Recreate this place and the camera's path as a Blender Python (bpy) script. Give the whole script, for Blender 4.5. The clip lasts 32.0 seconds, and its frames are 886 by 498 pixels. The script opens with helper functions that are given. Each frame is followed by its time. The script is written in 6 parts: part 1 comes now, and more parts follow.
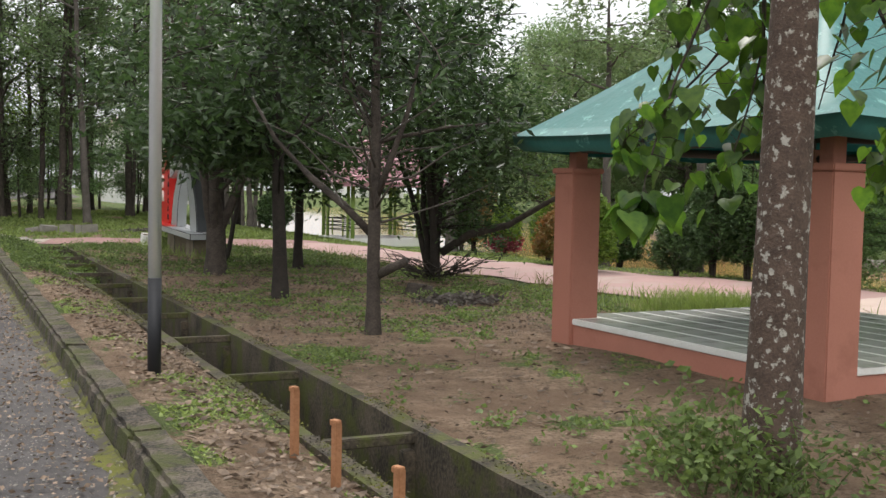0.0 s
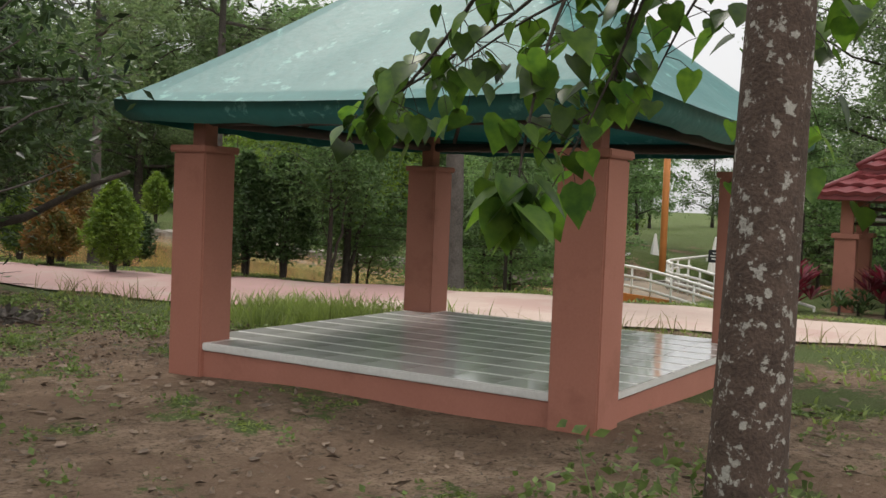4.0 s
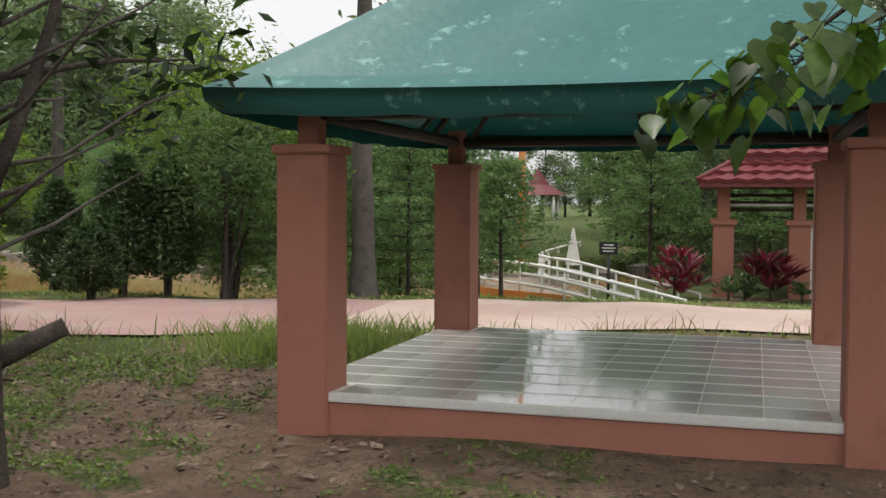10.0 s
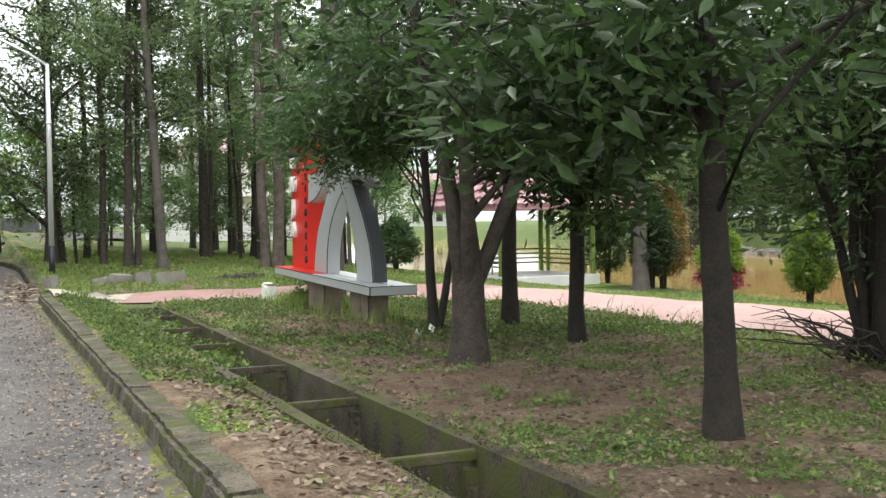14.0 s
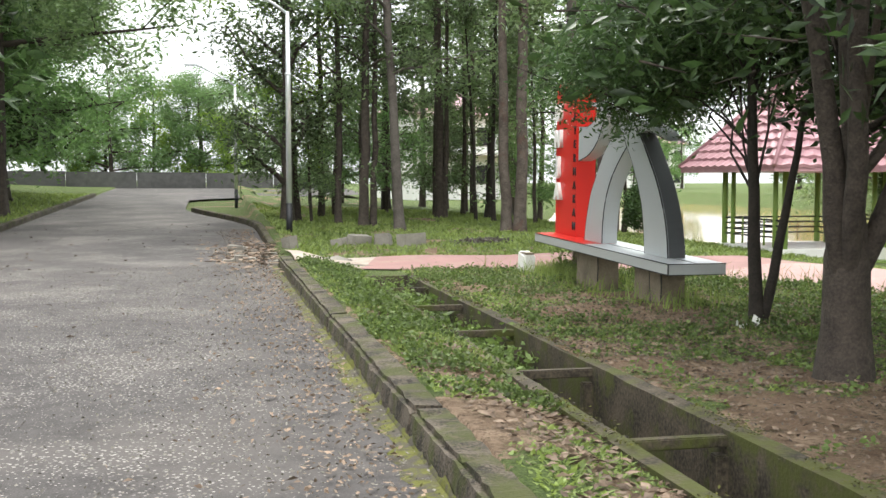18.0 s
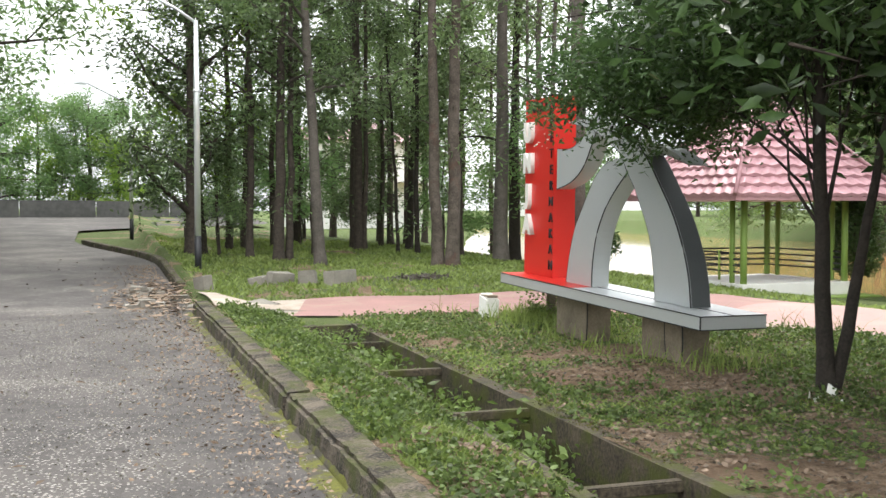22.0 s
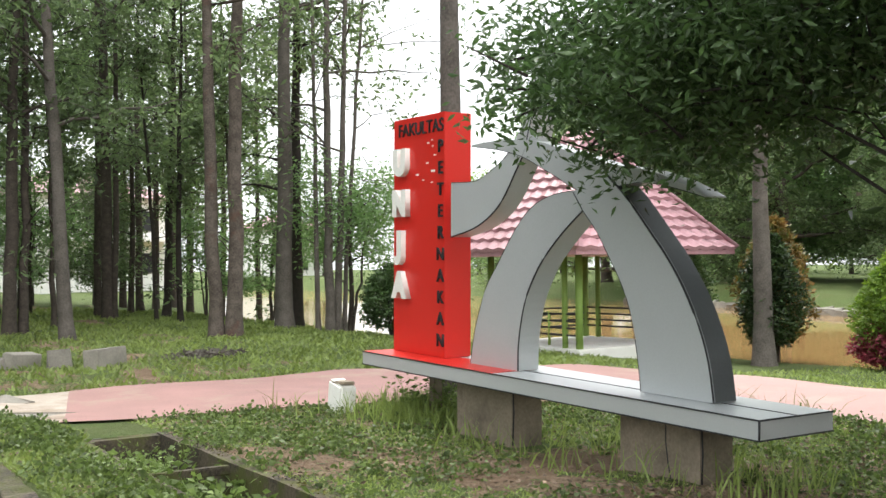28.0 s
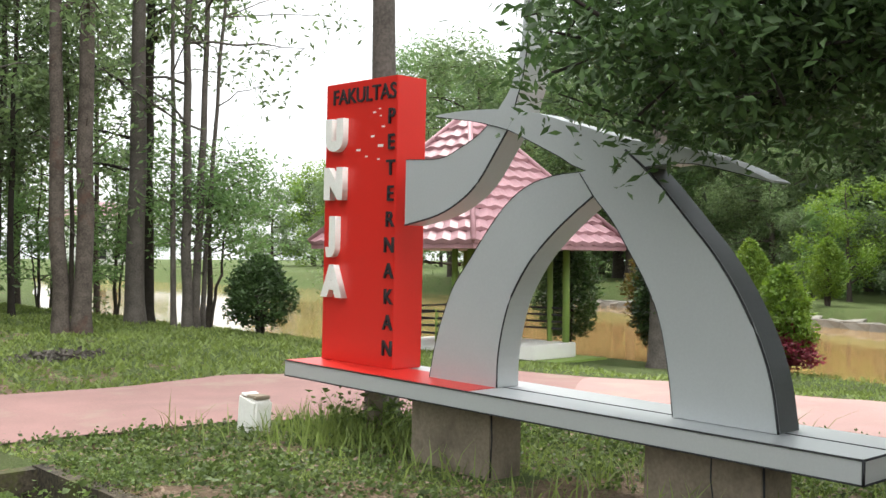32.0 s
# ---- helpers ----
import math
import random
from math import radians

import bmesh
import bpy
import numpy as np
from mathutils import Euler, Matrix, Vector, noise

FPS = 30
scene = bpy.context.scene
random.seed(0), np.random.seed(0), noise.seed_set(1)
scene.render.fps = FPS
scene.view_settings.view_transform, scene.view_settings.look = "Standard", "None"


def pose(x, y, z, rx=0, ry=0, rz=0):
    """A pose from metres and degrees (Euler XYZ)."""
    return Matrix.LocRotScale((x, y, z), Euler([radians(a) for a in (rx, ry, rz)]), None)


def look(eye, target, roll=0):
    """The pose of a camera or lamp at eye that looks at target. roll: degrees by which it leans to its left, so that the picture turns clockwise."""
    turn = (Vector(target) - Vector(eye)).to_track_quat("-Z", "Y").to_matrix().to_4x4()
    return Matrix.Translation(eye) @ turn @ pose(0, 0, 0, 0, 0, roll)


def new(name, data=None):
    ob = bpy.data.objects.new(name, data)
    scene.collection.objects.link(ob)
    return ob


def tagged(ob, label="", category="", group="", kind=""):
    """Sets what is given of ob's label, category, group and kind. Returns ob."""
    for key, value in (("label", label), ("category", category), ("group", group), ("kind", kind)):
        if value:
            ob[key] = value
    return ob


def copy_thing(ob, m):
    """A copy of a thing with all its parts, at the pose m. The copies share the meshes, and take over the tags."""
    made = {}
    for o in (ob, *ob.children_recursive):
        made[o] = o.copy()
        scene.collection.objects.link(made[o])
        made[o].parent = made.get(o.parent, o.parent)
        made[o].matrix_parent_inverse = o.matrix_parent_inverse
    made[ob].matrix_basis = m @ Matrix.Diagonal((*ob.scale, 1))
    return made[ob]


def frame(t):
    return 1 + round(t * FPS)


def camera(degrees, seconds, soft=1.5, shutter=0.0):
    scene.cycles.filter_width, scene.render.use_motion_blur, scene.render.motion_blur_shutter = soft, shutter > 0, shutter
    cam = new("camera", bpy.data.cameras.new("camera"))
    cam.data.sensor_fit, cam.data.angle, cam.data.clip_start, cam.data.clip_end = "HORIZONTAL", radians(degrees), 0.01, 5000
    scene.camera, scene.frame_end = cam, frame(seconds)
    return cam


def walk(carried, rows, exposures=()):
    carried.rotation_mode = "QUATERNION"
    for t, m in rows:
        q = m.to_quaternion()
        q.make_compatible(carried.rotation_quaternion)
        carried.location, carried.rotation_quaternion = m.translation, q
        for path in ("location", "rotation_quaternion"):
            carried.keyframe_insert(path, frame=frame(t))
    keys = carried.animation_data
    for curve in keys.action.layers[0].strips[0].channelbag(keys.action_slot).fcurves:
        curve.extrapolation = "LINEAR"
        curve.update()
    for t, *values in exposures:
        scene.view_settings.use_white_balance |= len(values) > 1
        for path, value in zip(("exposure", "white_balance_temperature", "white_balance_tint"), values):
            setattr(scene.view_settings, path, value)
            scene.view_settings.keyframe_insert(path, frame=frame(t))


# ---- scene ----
cam = camera(45.98, 32.0)
PATH = [
    (0, (0.530, 2.274, 1.566), (1.396, 4.073, 1.457), 1.16),
    (0.5, (0.582, 2.660, 1.573), (1.446, 4.462, 1.491), 0.96),
    (1, (0.676, 3.127, 1.579), (1.594, 4.903, 1.533), 0.75),
    (1.5, (0.701, 3.579, 1.565), (1.761, 5.275, 1.553), 0.98),
    (2, (0.657, 3.973, 1.554), (1.853, 5.576, 1.561), 0.84),
    (2.5, (0.636, 4.392, 1.551), (1.971, 5.882, 1.558), 1.23),
    (3, (0.656, 4.826, 1.541), (2.130, 6.178, 1.520), 1.19),
    (3.5, (0.597, 5.187, 1.510), (2.184, 6.401, 1.427), 1.48),
    (4, (0.560, 5.542, 1.471), (2.233, 6.634, 1.379), 2.28),
    (4.5, (0.537, 5.872, 1.457), (2.269, 6.870, 1.404), 2.61),
    (6.5, (0.494, 7.127, 1.479), (2.320, 7.935, 1.373), 1.18),
    (7, (0.474, 7.418, 1.489), (2.318, 8.187, 1.381), 1.01),
    (7.5, (0.373, 7.695, 1.498), (2.244, 8.395, 1.388), 0.76),
    (8, (0.296, 7.960, 1.513), (2.194, 8.584, 1.406), 0.69),
    (8.5, (0.335, 8.190, 1.521), (2.252, 8.751, 1.417), 0.52),
    (9, (0.346, 8.544, 1.524), (2.282, 9.039, 1.429), 0.58),
    (9.5, (0.423, 8.851, 1.505), (2.347, 9.389, 1.416), 0.42),
    (10, (0.430, 9.121, 1.478), (2.328, 9.745, 1.388), 0.26),
    (10.5, (0.439, 9.394, 1.460), (2.328, 10.045, 1.367), 0.12),
    (11, (0.396, 9.653, 1.449), (2.259, 10.374, 1.352), -0.38),
    (11.5, (0.400, 9.965, 1.468), (2.161, 10.906, 1.354), -0.81),
    (12, (0.337, 10.276, 1.495), (1.933, 11.474, 1.354), -1.18),
    (12.5, (0.210, 10.530, 1.516), (1.576, 11.982, 1.364), -0.87),
    (13, (0.240, 10.870, 1.512), (1.371, 12.513, 1.366), -0.81),
    (13.5, (0.364, 11.358, 1.492), (1.306, 13.120, 1.402), -0.88),
    (14, (0.428, 11.801, 1.453), (1.244, 13.626, 1.397), -0.83),
    (14.5, (0.444, 12.157, 1.428), (1.179, 14.015, 1.339), -0.68),
    (15, (0.403, 12.533, 1.425), (1.075, 14.413, 1.313), -0.53),
    (15.5, (0.409, 12.914, 1.428), (1.029, 14.811, 1.311), -0.34),
    (17.5, (0.418, 14.228, 1.473), (0.883, 16.171, 1.372), -0.15),
    (18, (0.373, 14.566, 1.474), (0.802, 16.516, 1.344), 0.02),
    (18.5, (0.299, 14.904, 1.481), (0.695, 16.858, 1.324), 0.25),
    (19, (0.271, 15.262, 1.490), (0.661, 17.218, 1.344), 0.32),
    (19.5, (0.272, 15.623, 1.502), (0.685, 17.575, 1.369), 0.41),
    (20, (0.250, 15.922, 1.508), (0.701, 17.866, 1.388), 0.40),
    (20.5, (0.236, 16.196, 1.522), (0.724, 18.132, 1.413), 0.32),
    (21, (0.197, 16.523, 1.533), (0.723, 18.450, 1.434), 0.24),
    (21.5, (0.166, 16.918, 1.537), (0.740, 18.831, 1.449), 0.09),
    (22, (0.169, 17.309, 1.533), (0.793, 19.208, 1.455), -0.03),
    (22.5, (0.151, 17.754, 1.526), (0.833, 19.633, 1.459), -0.13),
    (23, (0.156, 18.177, 1.512), (0.895, 20.035, 1.460), -0.22),
    (23.5, (0.197, 18.596, 1.494), (0.991, 20.431, 1.453), -0.33),
    (24, (0.195, 18.944, 1.485), (1.043, 20.755, 1.450), -0.50),
    (24.5, (0.148, 19.245, 1.499), (1.052, 21.029, 1.459), -0.54),
    (25, (0.099, 19.535, 1.523), (1.051, 21.294, 1.470), -0.58),
    (25.5, (0.046, 19.820, 1.553), (1.038, 21.555, 1.488), -0.78),
    (27.5, (0.259, 21.204, 1.494), (1.339, 22.888, 1.509), -0.61),
    (28, (0.296, 21.491, 1.495), (1.388, 23.166, 1.529), -0.62),
    (28.5, (0.317, 21.716, 1.496), (1.432, 23.377, 1.524), -0.68),
    (29, (0.342, 21.955, 1.498), (1.486, 23.595, 1.512), -0.65),
    (29.5, (0.353, 22.160, 1.500), (1.530, 23.778, 1.503), -0.59),
    (30, (0.369, 22.413, 1.502), (1.580, 24.005, 1.497), -0.48),
    (30.5, (0.389, 22.644, 1.504), (1.632, 24.210, 1.497), -0.25),
    (31, (0.409, 22.920, 1.505), (1.688, 24.457, 1.501), -0.07),
    (31.5, (0.425, 23.237, 1.508), (1.743, 24.742, 1.511), 0.18),
    (32, (0.399, 23.497, 1.511), (1.752, 24.969, 1.530), 0.37),
]
EXPOSURES = [(0, 0.78, 6500, 10), (1, 0.74, 6500, 10), (2, 0.45, 6650, 11), (4, 0.42, 6650, 11), (9, 0.42, 6650, 11), (11, 0.53, 6600, 11), (12, 0.75, 6550, 10),
             (13, 1.36, 6350, 6), (15, 1.4, 6400, 6), (19, 1.5, 6450, 7), (23, 1.5, 6450, 7), (28, 1.44, 6450, 7), (32, 1.36, 6450, 7)]
walk(cam, [(t, look(e, g, r)) for t, e, g, r in PATH], EXPOSURES)

# ---- light ----
world = bpy.data.worlds.new("sky")
scene.world = world
world.use_nodes = True
wn, wl = world.node_tree.nodes, world.node_tree.links
sky = wn.new("ShaderNodeTexSky")
sky.sky_type, sky.sun_disc = "NISHITA", False
sky.sun_elevation, sky.sun_rotation = radians(58), radians(200)
sky.air_density, sky.dust_density, sky.ozone_density = 1.0, 6.0, 1.0
pale = wn.new("ShaderNodeHueSaturation")
pale.inputs["Saturation"].default_value = 0.28
wl.new(sky.outputs[0], pale.inputs["Color"])
overcast = wn.new("ShaderNodeMix")
overcast.data_type = "RGBA"
overcast.inputs[0].default_value = 0.55
overcast.inputs[7].default_value = (7.2, 7.3, 7.4, 1)
wl.new(pale.outputs[0], overcast.inputs[6])
wl.new(overcast.outputs[2], wn["Background"].inputs["Color"])
wn["Background"].inputs["Strength"].default_value = 0.13

sun_data = bpy.data.lights.new("sun", "SUN")
sun_data.energy, sun_data.angle, sun_data.color = 1.5, radians(14), (1.0, 0.96, 0.9)
sun_lamp = new("sun", sun_data)
sun_lamp.matrix_world = pose(0, 0, 30, 32, 0, 160)
tagged(sun_lamp, kind="structure")


# ---- materials ----
def material(name, color, color2=None, rough=0.7, scale=8.0, fine=60.0, amount=0.5, bump=0.3, metal=0.0, spec=0.4,
             hue=0.0, depth=0.01, dirt=None, dirt_scale=1.2, dirt_edge=(0.5, 0.7), translucent=0.0, coat=0.0):
    """Two colours mixed by noise at two scales, with relief, optional stains and a change from piece to piece."""
    m = bpy.data.materials.new(name)
    m.use_nodes = True
    n, l = m.node_tree.nodes, m.node_tree.links
    b = n["Principled BSDF"]
    b.inputs["Roughness"].default_value, b.inputs["Metallic"].default_value = rough, metal
    b.inputs["Specular IOR Level"].default_value = spec
    b.inputs["Coat Weight"].default_value = coat
    co = n.new("ShaderNodeTexCoord")
    big, small = n.new("ShaderNodeTexNoise"), n.new("ShaderNodeTexNoise")
    for tex, s in ((big, scale), (small, fine)):
        tex.inputs["Scale"].default_value, tex.inputs["Detail"].default_value = s, 5
        l.new(co.outputs["Object"], tex.inputs["Vector"])
    mid = n.new("ShaderNodeMath")
    mid.operation = "MULTIPLY_ADD"
    l.new(small.outputs[0], mid.inputs[0])
    mid.inputs[1].default_value = 0.5
    half = n.new("ShaderNodeMath")
    half.operation = "MULTIPLY"
    half.inputs[1].default_value = 0.5
    l.new(big.outputs[0], half.inputs[0])
    l.new(half.outputs[0], mid.inputs[2])
    ramp = n.new("ShaderNodeMapRange")
    ramp.inputs[1].default_value, ramp.inputs[2].default_value = 0.5 - 0.32 * (1.2 - amount), 0.5 + 0.32 * (1.2 - amount)
    l.new(mid.outputs[0], ramp.inputs[0])
    mix = n.new("ShaderNodeMix")
    mix.data_type = "RGBA"
    mix.inputs[6].default_value, mix.inputs[7].default_value = (*color, 1), (*(color2 or [c * 0.7 for c in color]), 1)
    l.new(ramp.outputs[0], mix.inputs[0])
    out = mix.outputs[2]
    if dirt:
        stain = n.new("ShaderNodeTexNoise")
        stain.inputs["Scale"].default_value, stain.inputs["Detail"].default_value, stain.inputs["Roughness"].default_value = dirt_scale, 8, 0.65
        l.new(co.outputs["Object"], stain.inputs["Vector"])
        edge = n.new("ShaderNodeMapRange")
        edge.inputs[1].default_value, edge.inputs[2].default_value = dirt_edge
        l.new(stain.outputs[0], edge.inputs[0])
        mix2 = n.new("ShaderNodeMix")
        mix2.data_type = "RGBA"
        l.new(edge.outputs[0], mix2.inputs[0])
        l.new(out, mix2.inputs[6])
        mix2.inputs[7].default_value = (*dirt, 1)
        out = mix2.outputs[2]
    if hue:
        info, hsv = n.new("ShaderNodeObjectInfo"), n.new("ShaderNodeHueSaturation")
        geo, add = n.new("ShaderNodeNewGeometry"), n.new("ShaderNodeMath")
        l.new(info.outputs["Random"], add.inputs[0])
        l.new(geo.outputs["Random Per Island"], add.inputs[1])
        val = n.new("ShaderNodeMapRange")
        val.inputs[2].default_value = 2.0
        val.inputs[3].default_value, val.inputs[4].default_value = 1 - hue, 1 + hue
        l.new(add.outputs[0], val.inputs[0])
        l.new(val.outputs[0], hsv.inputs["Value"])
        l.new(out, hsv.inputs["Color"])
        out = hsv.outputs[0]
    l.new(out, b.inputs["Base Color"])
    if bump:
        bp = n.new("ShaderNodeBump")
        bp.inputs["Strength"].default_value, bp.inputs["Distance"].default_value = bump, depth
        l.new(mid.outputs[0], bp.inputs["Height"])
        l.new(bp.outputs[0], b.inputs["Normal"])
    if translucent:
        tr, sh = n.new("ShaderNodeBsdfTranslucent"), n.new("ShaderNodeMixShader")
        sh.inputs[0].default_value = translucent
        bright = n.new("ShaderNodeHueSaturation")
        bright.inputs["Value"].default_value, bright.inputs["Saturation"].default_value = 1.5, 1.1
        l.new(out, bright.inputs["Color"])
        l.new(bright.outputs[0], tr.inputs["Color"])
        l.new(b.outputs[0], sh.inputs[1])
        l.new(tr.outputs[0], sh.inputs[2])
        l.new(sh.outputs[0], n["Material Output"].inputs["Surface"])
    return m


M_KERB = material("kerb_concrete", (0.12, 0.098, 0.075), (0.018, 0.015, 0.011), 0.92, 4, 55, 0.95, 1.0, depth=0.03, dirt=(0.05, 0.055, 0.014), dirt_scale=3.0, dirt_edge=(0.48, 0.6))
M_DRAIN = material("drain_concrete", (0.1, 0.08, 0.055), (0.022, 0.018, 0.012), 0.9, 3.0, 35, 0.85, 0.7, depth=0.02, dirt=(0.06, 0.066, 0.014), dirt_scale=2.4, dirt_edge=(0.47, 0.58))
M_MUD = material("wet_mud", (0.03, 0.022, 0.013), (0.014, 0.011, 0.007), 0.22, 3, 25, 0.7, 0.5, depth=0.012, dirt=(0.09, 0.065, 0.035), dirt_scale=2.0, dirt_edge=(0.56, 0.66))
M_PATH = material("pink_paving", (0.385, 0.24, 0.222), (0.29, 0.182, 0.168), 0.8, 1.6, 50, 0.7, 0.3, depth=0.006, dirt=(0.36, 0.28, 0.24), dirt_scale=0.8, dirt_edge=(0.5, 0.66))
M_PATHD = material("deep_pink_paving", (0.3, 0.168, 0.155), (0.215, 0.125, 0.115), 0.85, 1.6, 50, 0.7, 0.3, depth=0.006, dirt=(0.27, 0.2, 0.16), dirt_scale=0.9, dirt_edge=(0.54, 0.68))
M_SLAB = material("pale_concrete_slab", (0.4, 0.35, 0.3), (0.27, 0.225, 0.185), 0.88, 2.0, 45, 0.7, 0.4, depth=0.008, dirt=(0.2, 0.15, 0.11), dirt_scale=1.6, dirt_edge=(0.5, 0.65))
M_PATHB = material("bleached_paving", (0.5, 0.4, 0.345), (0.4, 0.3, 0.25), 0.8, 1.2, 50, 0.7, 0.3, depth=0.006, dirt=(0.42, 0.29, 0.25), dirt_scale=0.5, dirt_edge=(0.52, 0.62))
M_PINK = material("salmon_paint", (0.4, 0.17, 0.122), (0.34, 0.14, 0.098), 0.75, 2.5, 50, 0.5, 0.25, depth=0.006, dirt=(0.25, 0.1, 0.065), dirt_scale=1.4, dirt_edge=(0.55, 0.75))
M_TILE = material("glazed_tile", (0.6, 0.6, 0.57), (0.5, 0.5, 0.475), 0.045, 2, 30, 0.5, 0.05, spec=0.85, hue=0.08, depth=0.003, dirt=(0.25, 0.23, 0.2), dirt_scale=1.5, dirt_edge=(0.55, 0.75))
M_GROUT = material("white_grout", (0.72, 0.72, 0.69), (0.55, 0.54, 0.5), 0.35, 4, 40)
M_ROOF = material("green_tarpaulin", (0.036, 0.165, 0.155), (0.027, 0.13, 0.122), 0.5, 1.5, 12, 0.6, 0.35, spec=0.35, depth=0.03, translucent=0.03, dirt=(0.14, 0.33, 0.3), dirt_scale=5, dirt_edge=(0.6, 0.66))
M_BARK = material("grey_brown_bark", (0.08, 0.064, 0.052), (0.026, 0.021, 0.017), 0.95, 9, 45, 0.7, 0.9, depth=0.03)
M_BARKL = material("lichen_bark", (0.11, 0.075, 0.058), (0.05, 0.034, 0.026), 0.95, 10, 60, 0.7, 0.9, depth=0.02, dirt=(0.34, 0.325, 0.285), dirt_scale=18.0, dirt_edge=(0.562, 0.605))
M_BARKE = material("pale_peeling_bark", (0.125, 0.11, 0.096), (0.05, 0.043, 0.037), 0.95, 4, 30, 0.7, 0.8, depth=0.02)
M_BARKT = material("torn_reddish_bark", (0.115, 0.095, 0.08), (0.045, 0.035, 0.028), 0.95, 5, 30, 0.8, 0.8, depth=0.02, dirt=(0.085, 0.045, 0.032), dirt_scale=1.1, dirt_edge=(0.55, 0.66))
M_BARKD = material("blackish_bark", (0.04, 0.032, 0.026), (0.016, 0.013, 0.011), 0.95, 7, 40, 0.7, 0.9, depth=0.025)
M_LEAF = material("dark_green_leaf", (0.066, 0.11, 0.038), (0.024, 0.045, 0.017), 0.4, 2, 20, 0.7, 0, spec=0.36, hue=0.9, translucent=0.35)
M_LEAFY = material("bright_green_leaf", (0.18, 0.255, 0.04), (0.09, 0.165, 0.03), 0.5, 3, 20, 0.6, 0, hue=0.4, translucent=0.4)
M_LEAFH = material("heart_leaf", (0.14, 0.24, 0.04), (0.045, 0.105, 0.025), 0.36, 3, 20, 0.7, 0, hue=0.85, translucent=0.5)
M_LEAFG = material("grey_green_leaf", (0.15, 0.205, 0.09), (0.07, 0.108, 0.05), 0.45, 2, 20, 0.6, 0, hue=0.75, translucent=0.5)
M_LEAFT = material("tiered_leaf", (0.17, 0.26, 0.1), (0.08, 0.145, 0.055), 0.5, 2, 20, 0.6, 0, hue=0.5, translucent=0.5)
M_LEAFR = material("red_tipped_leaf", (0.24, 0.11, 0.035), (0.09, 0.12, 0.03), 0.5, 1.2, 10, 0.8, 0, hue=0.3, translucent=0.25)
M_LEAFC = material("crimson_leaf", (0.22, 0.03, 0.05), (0.1, 0.02, 0.03), 0.45, 3, 20, 0.6, 0, hue=0.4, translucent=0.3)
M_GRASS = material("grass_blade", (0.24, 0.3, 0.085), (0.12, 0.165, 0.05), 0.6, 1, 10, 0.6, 0, hue=0.45, translucent=0.35)
M_WEED = material("weed_leaf", (0.17, 0.235, 0.07), (0.065, 0.1, 0.03), 0.55, 3, 20, 0.7, 0, spec=0.3, hue=0.6, translucent=0.3)
M_STRAW = material("seeding_grass", (0.3, 0.25, 0.12), (0.16, 0.18, 0.06), 0.7, 1, 10, 0.6, 0, hue=0.4, translucent=0.3)
M_LITTER = material("dry_leaf", (0.24, 0.175, 0.125), (0.08, 0.056, 0.04), 0.8, 4, 30, 0.7, 0.3, hue=0.75)
M_STEEL = material("galvanised_steel", (0.85, 0.87, 0.9), (0.75, 0.78, 0.81), 0.2, 3, 40, 0.5, 0.03, metal=0.6, spec=1.0)
M_BLACK = material("black_paint", (0.012, 0.013, 0.017), (0.02, 0.02, 0.022), 0.5, 5, 40)
M_SILVER = material("silver_composite_panel", (0.52, 0.54, 0.55), (0.46, 0.48, 0.49), 0.38, 1.2, 60, 0.5, 0.05, metal=0.35)
M_SILVERD = material("dark_silver_panel", (0.2, 0.21, 0.22), (0.16, 0.17, 0.18), 0.45, 1.2, 60, 0.5, 0.05, metal=0.3)
M_RED = material("red_composite_panel", (0.55, 0.022, 0.016), (0.5, 0.02, 0.014), 0.35, 1.2, 60, 0.5, 0.05)
M_WHITE = material("white_paint", (0.75, 0.75, 0.72), (0.62, 0.61, 0.57), 0.6, 3, 40, 0.5, 0.2, depth=0.005)
M_LEGS = material("weathered_concrete", (0.28, 0.232, 0.175), (0.16, 0.13, 0.095), 0.9, 3, 40, 0.6, 0.4, dirt=(0.1, 0.08, 0.06), dirt_scale=2)
M_PINKROOF = material("pink_roof_tile", (0.42, 0.235, 0.26), (0.33, 0.175, 0.2), 0.5, 2, 30, 0.6, 0.3, hue=0.1, dirt=(0.24, 0.12, 0.13), dirt_scale=1.5)
M_REDROOF = material("maroon_roof_tile", (0.18, 0.034, 0.036), (0.115, 0.024, 0.027), 0.5, 2, 30, 0.6, 0.3, hue=0.1)
M_LIME = material("lime_green_paint", (0.22, 0.32, 0.07), (0.17, 0.26, 0.06), 0.6, 3, 40)
M_ORANGE = material("orange_paint", (0.56, 0.22, 0.06), (0.45, 0.17, 0.045), 0.6, 3, 40)
M_RUST = material("rusty_stake", (0.4, 0.2, 0.1), (0.25, 0.11, 0.05), 0.8, 8, 60, 0.6, 0.4, metal=0.2)
M_WOODD = material("dark_timber", (0.06, 0.04, 0.03), (0.03, 0.02, 0.016), 0.8, 6, 60)
M_WALLFAR = material("far_wall_paint", (0.13, 0.13, 0.125), (0.06, 0.06, 0.058), 0.9, 0.4, 4)
M_STONE = material("grey_stone", (0.26, 0.24, 0.21), (0.14, 0.13, 0.11), 0.9, 4, 40, 0.6, 0.6, hue=0.3)
M_CHAR = material("charred_litter", (0.05, 0.045, 0.04), (0.16, 0.14, 0.12), 0.9, 12, 60, 0.7, 0.5)


